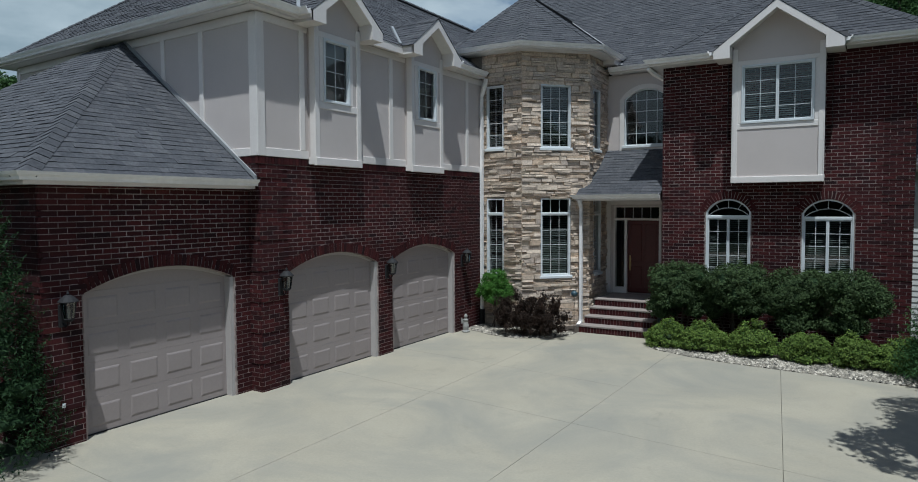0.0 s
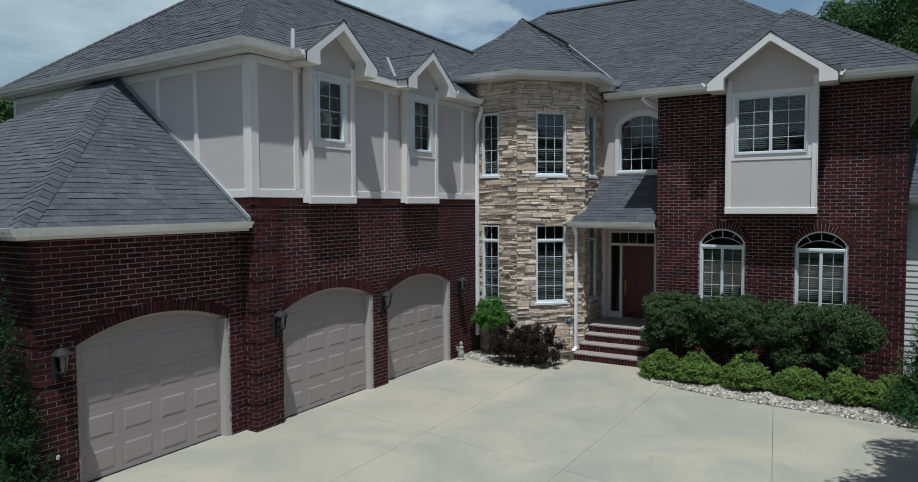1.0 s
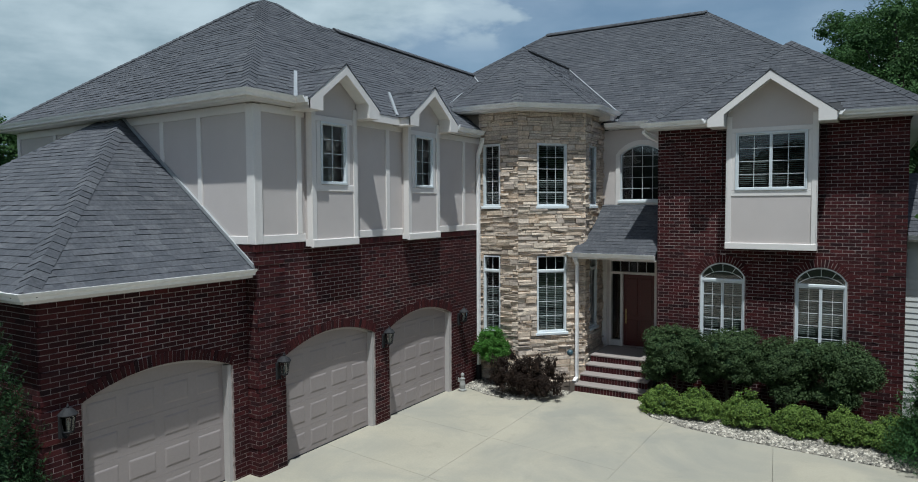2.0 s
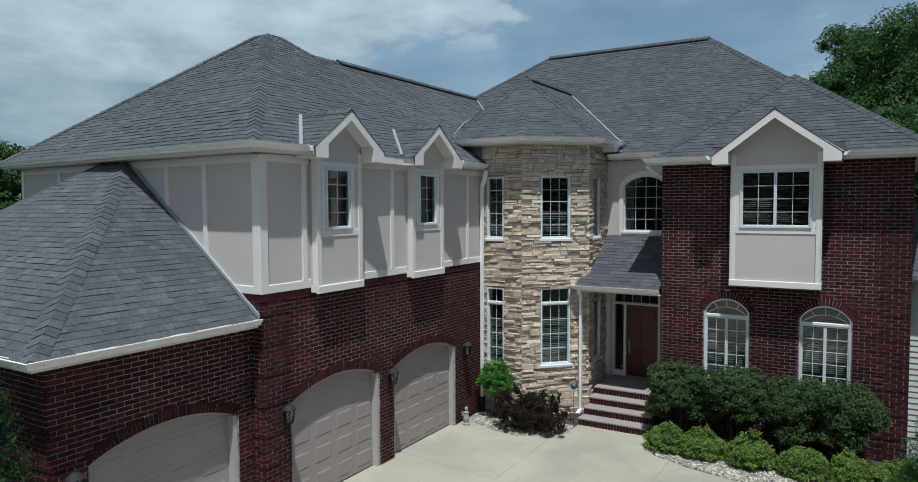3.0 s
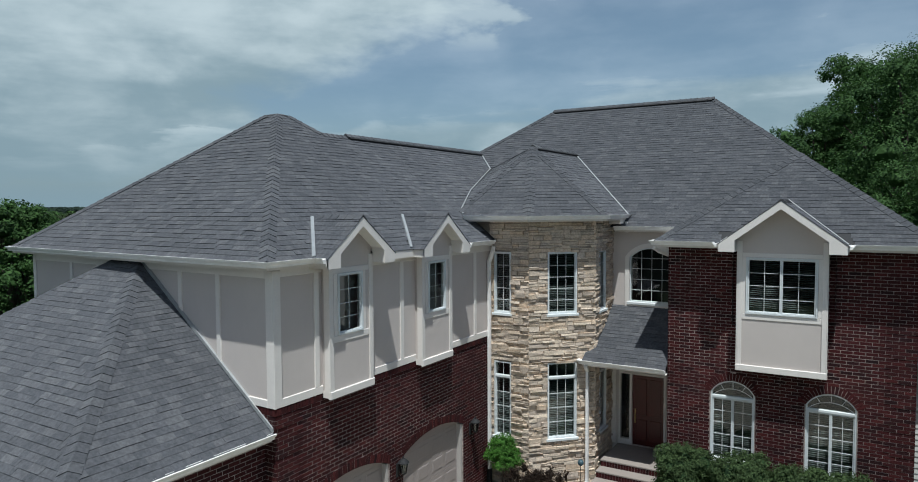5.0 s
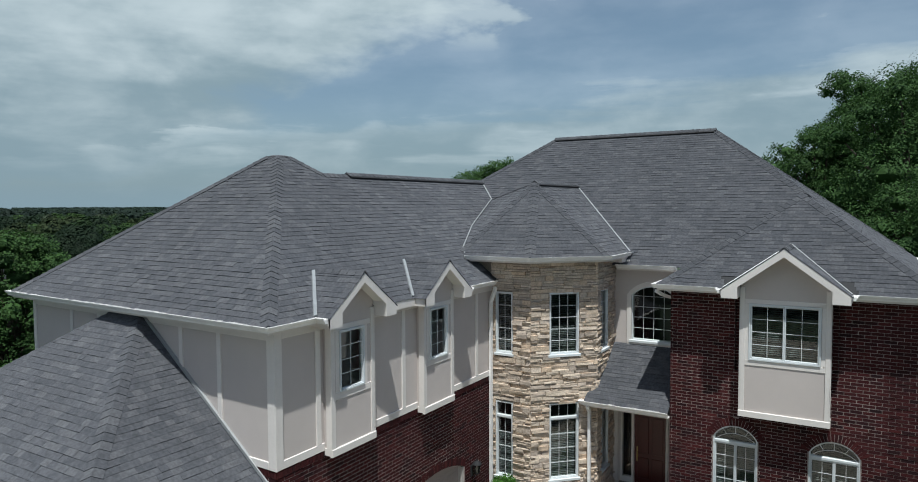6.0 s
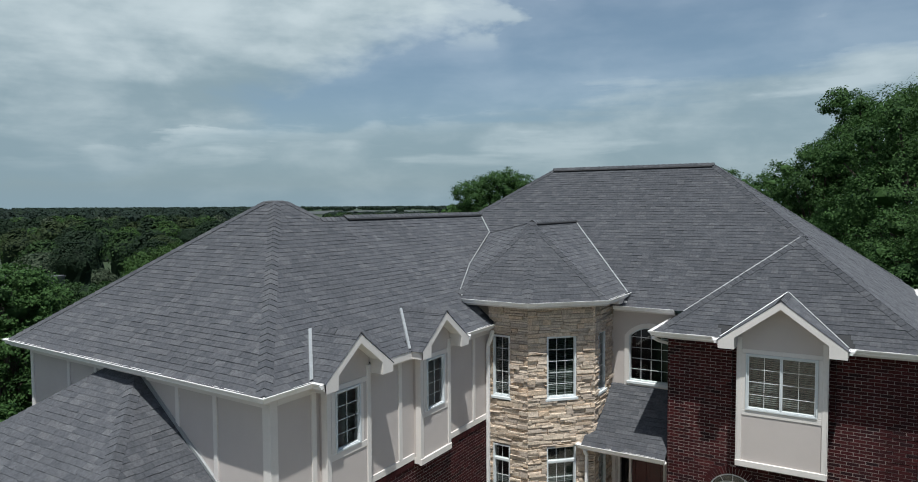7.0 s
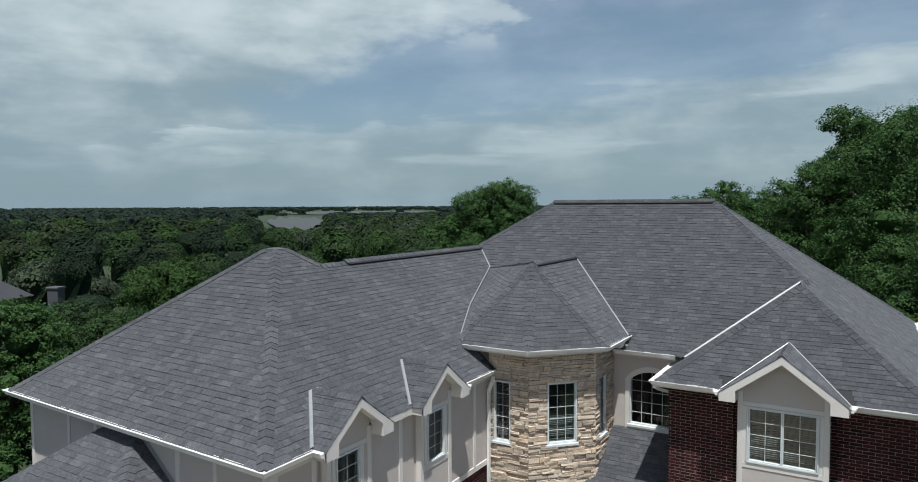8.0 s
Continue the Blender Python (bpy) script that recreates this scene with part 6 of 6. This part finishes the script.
# two open dark purple shrubs at the foot of the tower
for i, (x, y, h) in enumerate(((1.78, 0.52, 1.12), (2.46, 0.66, 1.24))):
    rng = random.Random(85 + i)
    lobes = [((0, 0, 0.42), (0.56, 0.42, 0.42))]
    for k in range(40):
        an, out = rng.uniform(0, 6.28), rng.uniform(0.35, 1.0)
        lobes.append(((math.cos(an) * 0.74 * out, math.sin(an) * 0.46 * out, rng.uniform(0.16, h * (1.08 - 0.42 * out))), (0.075, 0.07, rng.uniform(0.14, 0.24))))
    shrub("barberry_shrub", x, y, lobes, 11000, 0.045, L_red, "dark purple-leaved shrub with loose arching shoots by the tower", "shrub", "purple shrubs", 85 + i, stems=24, clump=0.05, core=0.5, aspect=0.45, spread=1.0, stem_r=0.009)


def conifer(x, y, h, w, seed, label, leaves=12000, size=0.06, material=None):
    ob = thing("evergreen_shrub", (x, y, 0), label, "evergreen", "evergreens")
    rng = random.Random(seed)
    tr = Acc()
    tube(tr, [(x, y, -0.05), (x, y, h * 0.5), (x, y, h * 0.95)], 0.07, 8, 0.01)
    part("trunk", tr, M_bark, ob)
    lobes = []
    n = 26
    for i in range(n):
        f = i / n
        r = w * (1 - f) ** 0.75
        for k in range(2):
            an = rng.uniform(0, 6.28)
            rr = r * rng.uniform(0.35, 0.62)
            lobes.append(((x + math.cos(an) * rr, y + math.sin(an) * rr, 0.25 + f * (h - 0.35)), (r * 0.42 + 0.06, r * 0.42 + 0.06, 0.20)))
    # upright shoots that taper to a point all over the outside
    rs = np.random.RandomState(seed)
    per = 18
    n_sh = leaves // per
    f = rs.uniform(0, 1, n_sh) ** 1.15
    an = rs.uniform(0, 2 * np.pi, n_sh)
    rad_s = w * (1 - f) ** 0.75 * rs.uniform(0.55, 0.98, n_sh)
    out = np.stack([np.cos(an), np.sin(an), np.zeros(n_sh)], 1)
    base = np.array([x, y, 0.08]) + out * rad_s[:, None] + np.array([0, 0, 1.0]) * (f * (h - 0.35))[:, None]
    way = out * 0.55 + np.array([0, 0, 0.85]) + rs.normal(0, 0.22, (n_sh, 3))
    way *= (rs.uniform(0.22, 0.42, n_sh) / np.linalg.norm(way, axis=1))[:, None]
    s_ = np.tile(np.linspace(0, 1, per), n_sh)[:, None]
    P = np.repeat(base, per, 0) + np.repeat(way, per, 0) * s_ + rs.normal(0, 0.048, (n_sh * per, 3)) * (1.05 - s_)
    N = np.repeat(out * 0.8 + np.array([0, 0, 0.4]), per, 0)
    part("foliage", leaf_cloud("foliage", P, N, size, 0.28, seed, 0.8), material or L_conifer, ob)
    # under lighter evergreen leaves this darker core colour paints the inner shade
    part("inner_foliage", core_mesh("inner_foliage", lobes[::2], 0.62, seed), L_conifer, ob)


conifer(-0.20, -11.05, 3.7, 0.95, 101, "dense dark green juniper beside the low garage bay", 26000)
conifer(-1.6, -11.5, 3.2, 0.9, 102, "dense dark green juniper beside the low garage bay", 6000)
conifer(11.0, 0.05, 2.75, 0.95, 103, "green evergreen at the corner of the brick house", 24000, 0.06, L_evergreen)

# ---- things on and by the house ----
def wall_lantern(F, u, z, name="wall_lantern"):
    """A black carriage lantern on a scrolled bracket."""
    base = F.at(u, 0.0, z)
    ob = thing(name, base, "black iron carriage lantern with glass panes on the brick wall", "wall lamp", "garage lanterns")
    FL = Face(F.at(u, 0, z), F.u, F.n)
    a = Acc()
    a.soft_box(FL, -0.055, 0.055, 0.0, 0.035, -0.26, 0.06, 0.01)
    part("backplate", a, M_iron, ob)
    a = Acc()
    tube(a, [FL.at(0, 0.03, -0.20), FL.at(0, 0.10, -0.25), FL.at(0, 0.17, -0.20), FL.at(0, 0.18, -0.13)], 0.012, 8)
    part("bracket", a, M_iron, ob)
    a = Acc()
    tube(a, [FL.at(0, 0.03, 0.0), FL.at(0, 0.08, 0.05), FL.at(0, 0.12, 0.02)], 0.009, 8)
    part("brace", a, M_iron, ob)
    c = FL.at(0, 0.18, 0)
    a = Acc()
    lathe(a, c, [(0.03, -0.17), (0.065, -0.15), (0.075, -0.13), (0.07, -0.12)], 10)
    part("base_cup", a, M_iron, ob)
    a = Acc()
    lathe(a, c, [(0.072, -0.12), (0.100, 0.10)], 8)
    gl = part("glass", a, M_glass, ob)
    gl.visible_shadow = False
    for i in range(8):
        an = 2 * math.pi * i / 8
        a = Acc()
        tube(a, [c + Vector((0.072 * math.cos(an), 0.072 * math.sin(an), -0.12)), c + Vector((0.102 * math.cos(an), 0.102 * math.sin(an), 0.105))], 0.0065, 5)
        part("cage_bar", a, M_iron, ob)
    a = Acc()
    lathe(a, c, [(0.125, 0.10), (0.135, 0.115), (0.105, 0.15), (0.06, 0.19), (0.03, 0.205)], 12)
    part("roof_cap", a, M_iron, ob)
    a = Acc()
    lathe(a, c, [(0.012, 0.205), (0.022, 0.225), (0.012, 0.245), (0.004, 0.275)], 8)
    part("finial", a, M_iron, ob)
    a = Acc()
    lathe(a, c, [(0.018, -0.12), (0.018, -0.03), (0.014, 0.0), (0.003, 0.05)], 8)
    part("candle_bulb", a, M_blind, ob)


wall_lantern(F_low, -10.03, 1.96)
wall_lantern(F_gar, -6.20, 1.98)
wall_lantern(F_gar, -2.96, 1.98)
wall_lantern(F_gar, 0.36, 1.99)


# downspouts
def downspout(pts, label):
    a = Acc()
    P = [Vector(p) for p in pts]
    for p, q in zip(P, P[1:]):
        d = (q - p).normalized()
        s = Vector((0, 0, 1)).cross(d) if abs(d.z) < 0.9 else Vector((0, 1, 0))
        s = s.normalized()
        t = d.cross(s).normalized()
        h, w = 0.036, 0.048
        a.hexa([p - s * w - t * h, p + s * w - t * h, p + s * w + t * h, p - s * w + t * h, q - s * w - t * h, q + s * w - t * h, q + s * w + t * h, q - s * w + t * h])
    return part("downspout", a, M_gutter, house, label)


downspout([(0.47, 1.26, 6.82), (0.45, 1.27, 6.72), (0.275, 1.36, 6.38), (0.27, 1.36, 0.46)], "white downspout from the garage gutter")
a = Acc()
a.box(Face((0.27, 1.36, 0), (0, 1, 0), (1, 0, 0)), -0.06, 0.06, -0.05, 0.05, -0.02, 0.46)
part("downspout_boot", a, M_iron, house, "black drain boot")
downspout([(2.72, 2.46, 3.50), (2.72, 2.50, 3.42), (2.70, 2.66, 3.30), (2.70, 2.66, 0.10), (2.70, 2.45, 0.03)], "white downspout at the porch")
downspout([(3.26, 4.35, 7.46), (3.26, 4.35, 7.15)], "short white downspout between the gutters")
downspout([(4.60, 2.40, 6.84), (4.70, 2.62, 6.72), (4.86, 2.90, 6.62)], "white downspout elbow under the corner")

# metal flashings beside the small gables
def flash_strip(p, q, w):
    a = Acc()
    p, q, w = Vector(p), Vector(q), Vector(w)
    n = (q - p).cross(w).normalized()
    if n.z < 0:
        n = -n
    a.hexa([p - w + n * 0.03, p + w + n * 0.03, q + w + n * 0.03, q - w + n * 0.03, p - w, p + w, q + w, q - w])
    part("valley_flashing", a, M_flash, house, "bright galvanised valley flashing")


def on_front(x, y):
    return Vector((x, y, EL + S * (x1 - x) + 0.012))


for cy in (-4.72, -1.52):
    lo_y = cy - 1.06
    hi_x = x1 - (7.75 - EL) / S
    flash_strip(on_front(x1 - 0.02, lo_y - 0.02 + 0.0), on_front(hi_x + 0.03, lo_y + 0.98), (0.0, 0.045, 0.0))
    flash_strip(on_front(x1 - 0.02, cy + 1.08), on_front(hi_x + 0.03, cy + 0.08), (0.0, 0.04, 0.0))

# box vent behind the main ridge
a = Acc()
Fv = Face((5.25, 11.2, 0), (1, 0, 0), (0, -1, 0))
a.soft_box(Fv, -0.2, 0.2, -0.2, 0.2, 10.5, 11.10, 0.04)
part("roof_vent", a, M_vent, house, "black box vent on the east slope")

# small garden angel: one plain cast figure
a = Acc()
sx, sy = 0.42, 0.20
lathe(a, (sx, sy, 0), [(0.10, 0.0), (0.11, 0.03), (0.075, 0.06), (0.085, 0.16), (0.060, 0.28), (0.072, 0.33), (0.03, 0.37), (0.048, 0.41), (0.046, 0.45), (0.015, 0.485)], 12)
for s in (-1, 1):
    k = len(a.v)
    a.hexa([(sx - 0.03, sy + s * 0.02, 0.22), (sx - 0.04, sy + s * 0.12, 0.25), (sx - 0.05, sy + s * 0.13, 0.39), (sx - 0.03, sy + s * 0.03, 0.34),
            (sx - 0.06, sy + s * 0.02, 0.22), (sx - 0.07, sy + s * 0.12, 0.25), (sx - 0.07, sy + s * 0.13, 0.39), (sx - 0.06, sy + s * 0.03, 0.34)])
tagged(part("garden_statue", a, M_statue, None), "small grey cast-stone garden figure with wings beside the garage", "statue")

# round blue-grey gazing ball on a stake by the porch
gb = thing("garden_ornament", (2.86, 1.75, 0), "blue-grey glazed ball on a thin iron stake by the steps", "garden ornament")
a = Acc()
tube(a, [(2.86, 1.75, -0.05), (2.86, 1.75, 0.92)], 0.008, 6)
part("stake", a, M_iron, gb)
bm = bmesh.new()
bmesh.ops.create_uvsphere(bm, u_segments=18, v_segments=12, radius=0.085, matrix=Matrix.Translation((2.86, 1.75, 1.0)))
for f in bm.faces:
    f.smooth = True
part("ball", bm, mat("glazed_ball", (0.035, 0.07, 0.09), 0.45, grain=0.2, grain_scale=10), gb, "blue-grey glazed ball")

# outlet cover on the low garage pier
a = Acc()
a.soft_box(F_low, -10.08, -10.04, 0.03, 0.05, 0.57, 0.63, 0.006)
part("outlet_cover", a, M_white, house, "small white weatherproof outlet cover")

# ---- the grey-sided building east of the right wing ----
side = thing("side_building", (13.0, 5.5, 0), "pale grey lap-sided wing with a white rake board", "building")
Fsd = Face((0, 3.6, 0), (1, 0, 0), (0, -1, 0))
a = Acc()
wall_panel(a, Fsd, 10.41, 15.0, -0.3, 4.2, [], 0.2)
wl = part("wall", a, M_siding, side)
z = 0.4
while z < 4.05:
    b = Acc()
    b.hexa([Fsd.at(10.42, 0.022, z), Fsd.at(15.0, 0.022, z), Fsd.at(15.0, 0.006, z + 0.135), Fsd.at(10.42, 0.006, z + 0.135),
            Fsd.at(10.42, 0.0, z), Fsd.at(15.0, 0.0, z), Fsd.at(15.0, 0.0, z + 0.135), Fsd.at(10.42, 0.0, z + 0.135)])
    sub("siding_board", b, M_siding, wl)
    z += 0.135
b = Acc()
b.soft_box(Fsd, 14.9, 15.02, 0.0, 0.035, 0.0, 4.2)
part("corner_board", b, M_trim, side)
roof_face("roof", [(10.42, 3.3, 4.22), (15.2, 3.3, 4.22), (15.2, 5.3, 5.7), (10.42, 5.3, 5.7)], side)
eaves(side, [(10.42, 3.3, 4.22), (15.2, 3.3, 4.22)], 0.25)

# ---- trees ----
def tree(x, y, top, rad_, seed, leaves, size, label, material=None, crown_base=0.30, lobes_n=46, name="tree", full=0.73):
    gz = ground_z(x, y)
    h = max(2.5, top - gz)
    ob = thing(name, (x, y, gz), label, "tree", "trees round the house")
    rng = random.Random(seed)
    tr = Acc()
    fork = Vector((x, y, gz + h * 0.38))
    tube(tr, [(x, y, gz - 0.3), (x + rng.uniform(-0.2, 0.2), y, gz + h * 0.2), fork], h * 0.024, 9, h * 0.015)
    lobes = []
    for k in range(lobes_n):
        f = (k + 0.5) / lobes_n
        zz = gz + h * (crown_base + (0.93 - crown_base) * f)
        prof = math.sin(math.pi * min(1.0, 0.20 + full * f)) ** 0.65
        an = k * 2.4 + rng.uniform(-0.4, 0.4)
        rr = rad_ * prof * rng.uniform(0.30, 0.80)
        r = rad_ * rng.uniform(0.20, 0.32) * (0.65 + 0.5 * prof)
        c = (x + math.cos(an) * rr, y + math.sin(an) * rr, zz)
        lobes.append((c, (r, r, r * 0.72)))
        mid = fork.lerp(Vector(c), 0.5) + Vector((0, 0, 0.04 * h))
        tube(tr, [fork - Vector((0, 0, rng.uniform(0, 0.12) * h)), mid, c], h * 0.009, 6, h * 0.002)
    part("trunk", tr, M_bark, ob, "grey-brown trunk and limbs")
    P, N = crown_points(lobes, leaves, seed, rad_ * 0.055, per=34, shell=(0.72, 1.02), down=0.75)
    part("crown", leaf_cloud("crown", P, N, size, 0.62, seed, 0.42), material or L_tree, ob)
    part("inner_crown", core_mesh("inner_crown", lobes, 0.38, seed), material or L_tree, ob)


tree(11.6, 31.5, 17.7, 6.2, 201, 60000, 0.15, "tall leafy tree with an uneven crown behind the house", lobes_n=32)
tree(9.7, 39.6, 18.9, 4.5, 222, 70000, 0.16, "tall leafy tree with an uneven crown behind the house", lobes_n=44, full=0.60)
tree(6.5, 37.5, 15.4, 4.1, 203, 60000, 0.15, "broad leafy tree behind the house")
tree(2.4, 42.0, 13.0, 4.4, 223, 40000, 0.16, "broad leafy tree behind the house")
tree(13.0, 23.5, 11.0, 4.6, 204, 46000, 0.125, "leafy tree close behind the east side")
tree(-3.3, 59.0, 14.4, 5.0, 205, 40000, 0.17, "rounded tree behind the main roof")
tree(-7.2, 62.0, 13.0, 5.6, 214, 36000, 0.19, "rounded tree behind the main roof")
tree(-28.8, 57.0, 14.7, 6.2, 206, 90000, 0.19, "rounded broad-leaved tree behind the roof", full=0.66)
tree(-36.0, 60.0, 11.0, 4.5, 207, 14000, 0.28, "rounded broad-leaved tree behind the roof")
tree(-17.5, -2.6, 8.5, 2.9, 208, 44000, 0.11, "leafy tree beside the garage wing")
tree(-15.5, 3.5, 6.6, 3.2, 209, 44000, 0.105, "leafy tree beside the garage wing", L_wood)
tree(-22.5, 4.5, 6.7, 3.4, 210, 36000, 0.12, "leafy tree beyond the garage wing", L_wood)
tree(13.4, -4.6, 8.0, 3.1, 220, 90000, 0.12, "small leafy tree beside the driveway", crown_base=0.25)
tree(-14.0, -6.0, 4.6, 2.4, 213, 16000, 0.13, "low leafy tree beside the garage wing")
tree(-43.0, 22.5, 6.9, 4.6, 211, 40000, 0.2, "broad bright green tree in the valley", L_wood_bright)
tree(-30.0, 14.0, 2.6, 3.4, 212, 20000, 0.2, "leafy tree beyond the garage wing")

tree(-31.7, 6.8, 5.7, 3.6, 215, 30000, 0.15, "leafy tree beyond the garage wing", L_wood)

# the woods that fill the valley: one mass of crowns
wr = random.Random(300)
WP, WN, WS, WM = [], [], [], []
cores = []
rsw = np.random.RandomState(301)
spots = []
for ring0, ring1, count, a0, a1 in ((75, 130, 90, 82, 106), (45, 110, 330, 106, 158), (110, 220, 560, 106, 158), (220, 450, 430, 106, 158), (450, 900, 420, 100, 158), (900, 1900, 520, 84, 158), (1900, 3800, 560, 84, 158)):
    for n in range(count):
        r = math.sqrt(wr.uniform(ring0 ** 2, ring1 ** 2))
        an = wr.uniform(radians(a0), radians(a1))
        x, y = r * math.cos(an), r * math.sin(an)
        if r < 70 and math.degrees(an) < 118:
            continue
        az = math.degrees(math.atan2(-x, y))
        if 42.5 < az < 49.0 and 430 < r < 1080 and wr.random() < 0.98:
            continue
        if 33 < az < 46.5 and 1250 < r < 2350 and wr.random() < 0.93:
            continue
        if -92 < x < -46 and 6 < y < 36:
            continue
        gap = 7.8 if r < 110 else 10.0 if r < 220 else 0
        if gap and any((x - q[0]) ** 2 + (y - q[1]) ** 2 < gap * gap for q in spots):
            continue
        spots.append((x, y, r))
# unseen tree ring behind the driveway, added to cut sky light and fill reflections
for n in range(46):
    an = radians(-172 + 217 * (n + 0.5) / 46)
    rr = 36 if n % 2 else 44
    spots.append((6 + rr * math.cos(an), -12 + rr * math.sin(an), 999))
for x, y, r in spots:
    gz = ground_z(x, y)
    far = max(1.0, r / 350)
    top = wr.uniform(-2.0, 6.6) if r < 110 else wr.uniform(0.0, 8.6) if r < 220 else wr.uniform(4.0, 8.8) if r < 450 else wr.uniform(6.0, 10.5) + (r / 3800) * 2
    az = math.degrees(math.atan2(-x, y))
    if 42.5 < az < 48.5 and 150 < r < 470:
        top = min(top, 12.8 - 0.036 * r + wr.uniform(-2.5, 2.6))
    elif 32 < az < 47 and 470 < r < 1400:
        top = min(top, 10.6 - 0.0085 * r + wr.uniform(-1.0, 1.5))
    elif r < 220 and wr.random() < 0.18:
        top += 2.2
    h = max(2.5, top - gz)
    w = wr.uniform(3.2, 5.4) * far ** 0.75 if r < 110 else wr.uniform(4.2, 7.4) * far ** 0.75
    if r == 999:
        r, w, top = 150, wr.uniform(4.5, 6.0), wr.uniform(10, 14)
        h = top - gz
    elif r < 135 and az < 16:
        top = wr.uniform(7.5, 11.0)
        h = top - gz
    cz = gz + h * 0.60
    leaf = 0.31 if r < 110 else 0.48 if r < 220 else 0.95 if r < 450 else 2.4 if r < 900 else 4.5 if r < 1900 else 8.0
    m = 2300 if r < 110 else 1250 if r < 220 else 400 if r < 450 else 130 if r < 900 else 70 if r < 1900 else 40
    d = rsw.normal(0, 1, (m, 3))
    d /= np.linalg.norm(d, axis=1)[:, None]
    d[:, 2] = np.abs(d[:, 2]) * 1.15 - 0.35
    knobs = rsw.normal(0, 1, (15, 3))
    knobs[:, 2] = np.abs(knobs[:, 2]) - 0.2
    knobs /= np.linalg.norm(knobs, axis=1)[:, None]
    near = np.exp(-9.0 * (1.0 - d @ knobs.T))
    bump_ = 0.62 + 0.40 * near.max(axis=1) + rsw.uniform(-0.08, 0.08, m)
    WP.append(np.array([x, y, cz]) + d * np.array([w, w, h * 0.42]) * bump_[:, None])
    WN.append(d * 0.7 + (d - knobs[near.argmax(axis=1)]) * 1.2 + knobs[near.argmax(axis=1)] * 0.4 + np.array([0, 0, 0.35]))
    WS.append(np.full(m, leaf))
    # crowns beyond 450 m take the leaf colour with painted haze
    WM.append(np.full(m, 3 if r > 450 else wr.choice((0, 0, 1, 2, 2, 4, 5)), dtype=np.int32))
    cores.append(((x, y, cz), (w, w, h * 0.42)))
WP, WN, WS = np.vstack(WP), np.vstack(WN), np.concatenate(WS)
wood_me = leaf_cloud("woods", WP, WN, WS, 0.75, 302, 0.24)
for wm in (L_wood, L_wood_olive, L_wood_deep, L_wood_haze, L_wood_pale, L_wood_bright):
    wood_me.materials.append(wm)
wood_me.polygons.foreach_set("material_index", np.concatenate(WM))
tagged(part("woods", wood_me, L_wood, None), "dense mixed woodland filling the valley and an added unseen ring behind the driveway", "woodland", kind="stuff")
# solid cores in a dark leaf colour paint the shade between the crowns
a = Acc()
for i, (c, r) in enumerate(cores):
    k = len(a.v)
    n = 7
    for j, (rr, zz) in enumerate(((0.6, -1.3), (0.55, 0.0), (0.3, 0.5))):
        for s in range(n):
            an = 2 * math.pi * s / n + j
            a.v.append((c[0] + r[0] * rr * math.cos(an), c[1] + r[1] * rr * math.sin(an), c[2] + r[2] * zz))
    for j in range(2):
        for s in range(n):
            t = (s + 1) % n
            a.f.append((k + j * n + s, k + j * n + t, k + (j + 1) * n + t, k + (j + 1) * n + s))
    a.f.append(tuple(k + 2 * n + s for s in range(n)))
tagged(part("woods_understorey", a, L_wood_deep, None), "solid cores of the woods in a dark leaf colour that paints their inner shade", "woodland", kind="stuff")

# ---- neighbours in the valley ----
nb = thing("neighbour_house", (-72, 22, ground_z(-72, 22)), "brown neighbouring house with a grey roof among trees", "house")
nz = ground_z(-72, 22)
Fn = Face((-75.6, 18.4, 0), (1, 0.45, 0), (0.45, -1, 0))
M_brown = mat("brown_wall", (0.16, 0.11, 0.085), 0.85, grain=0.1, stain=0.15)
a = Acc()
wall_panel(a, Fn, -9, 3, nz - 0.5, 1.2, [(-6.5, -5.3, -1.2, 0.2, 0), (-2.5, -1.3, -1.2, 0.2, 0)], 0.3)
a.box(Fn, -9, -8.7, -8, -0.3, nz - 0.5, 1.2)
a.box(Fn, 2.7, 3, -8, -0.3, nz - 0.5, 1.2)
part("wall", a, M_brown, nb)
for u in (-6.5, -2.5):
    window(nb, Fn, u, u + 1.2, -1.2, 0.2, cols=2, rows=2, d=-0.05, room=True)
a = Acc()
for s, dd in ((0.5, -3.85), (-8.5, -4.15)):
    a.hexa([Fn.at(-9.5, s, 1.1), Fn.at(3.5, s, 1.1), Fn.at(1.0, -4, 4.2), Fn.at(-7.0, -4, 4.2),
            Fn.at(-9.5, s * 0.9 - 0.4, 0.95), Fn.at(3.5, s * 0.9 - 0.4, 0.95), Fn.at(1.0, -4, 4.05), Fn.at(-7.0, -4, 4.05)])
a.poly([Fn.at(3.5, 0.5, 1.1), Fn.at(3.5, -8.5, 1.1), Fn.at(1.0, -4, 4.2)])
a.poly([Fn.at(-9.5, -8.5, 1.1), Fn.at(-9.5, 0.5, 1.1), Fn.at(-7.0, -4, 4.2)])
part("roof", a, M_shingle, nb, "grey shingled roof")
a = Acc()
Fc = Face((-70.1, 26.6, 0), (1, 0.45, 0), (0.45, -1, 0))
a.soft_box(Fc, -0.65, 0.65, -1.2, 0.0, nz, 2.25, 0.05)
a.soft_box(Fc, -0.75, 0.75, -1.3, 0.1, 2.25, 2.5, 0.05)
part("chimney", a, mat("grey_render", (0.065, 0.067, 0.075), 0.9, grain=0.1), nb, "grey chimney")
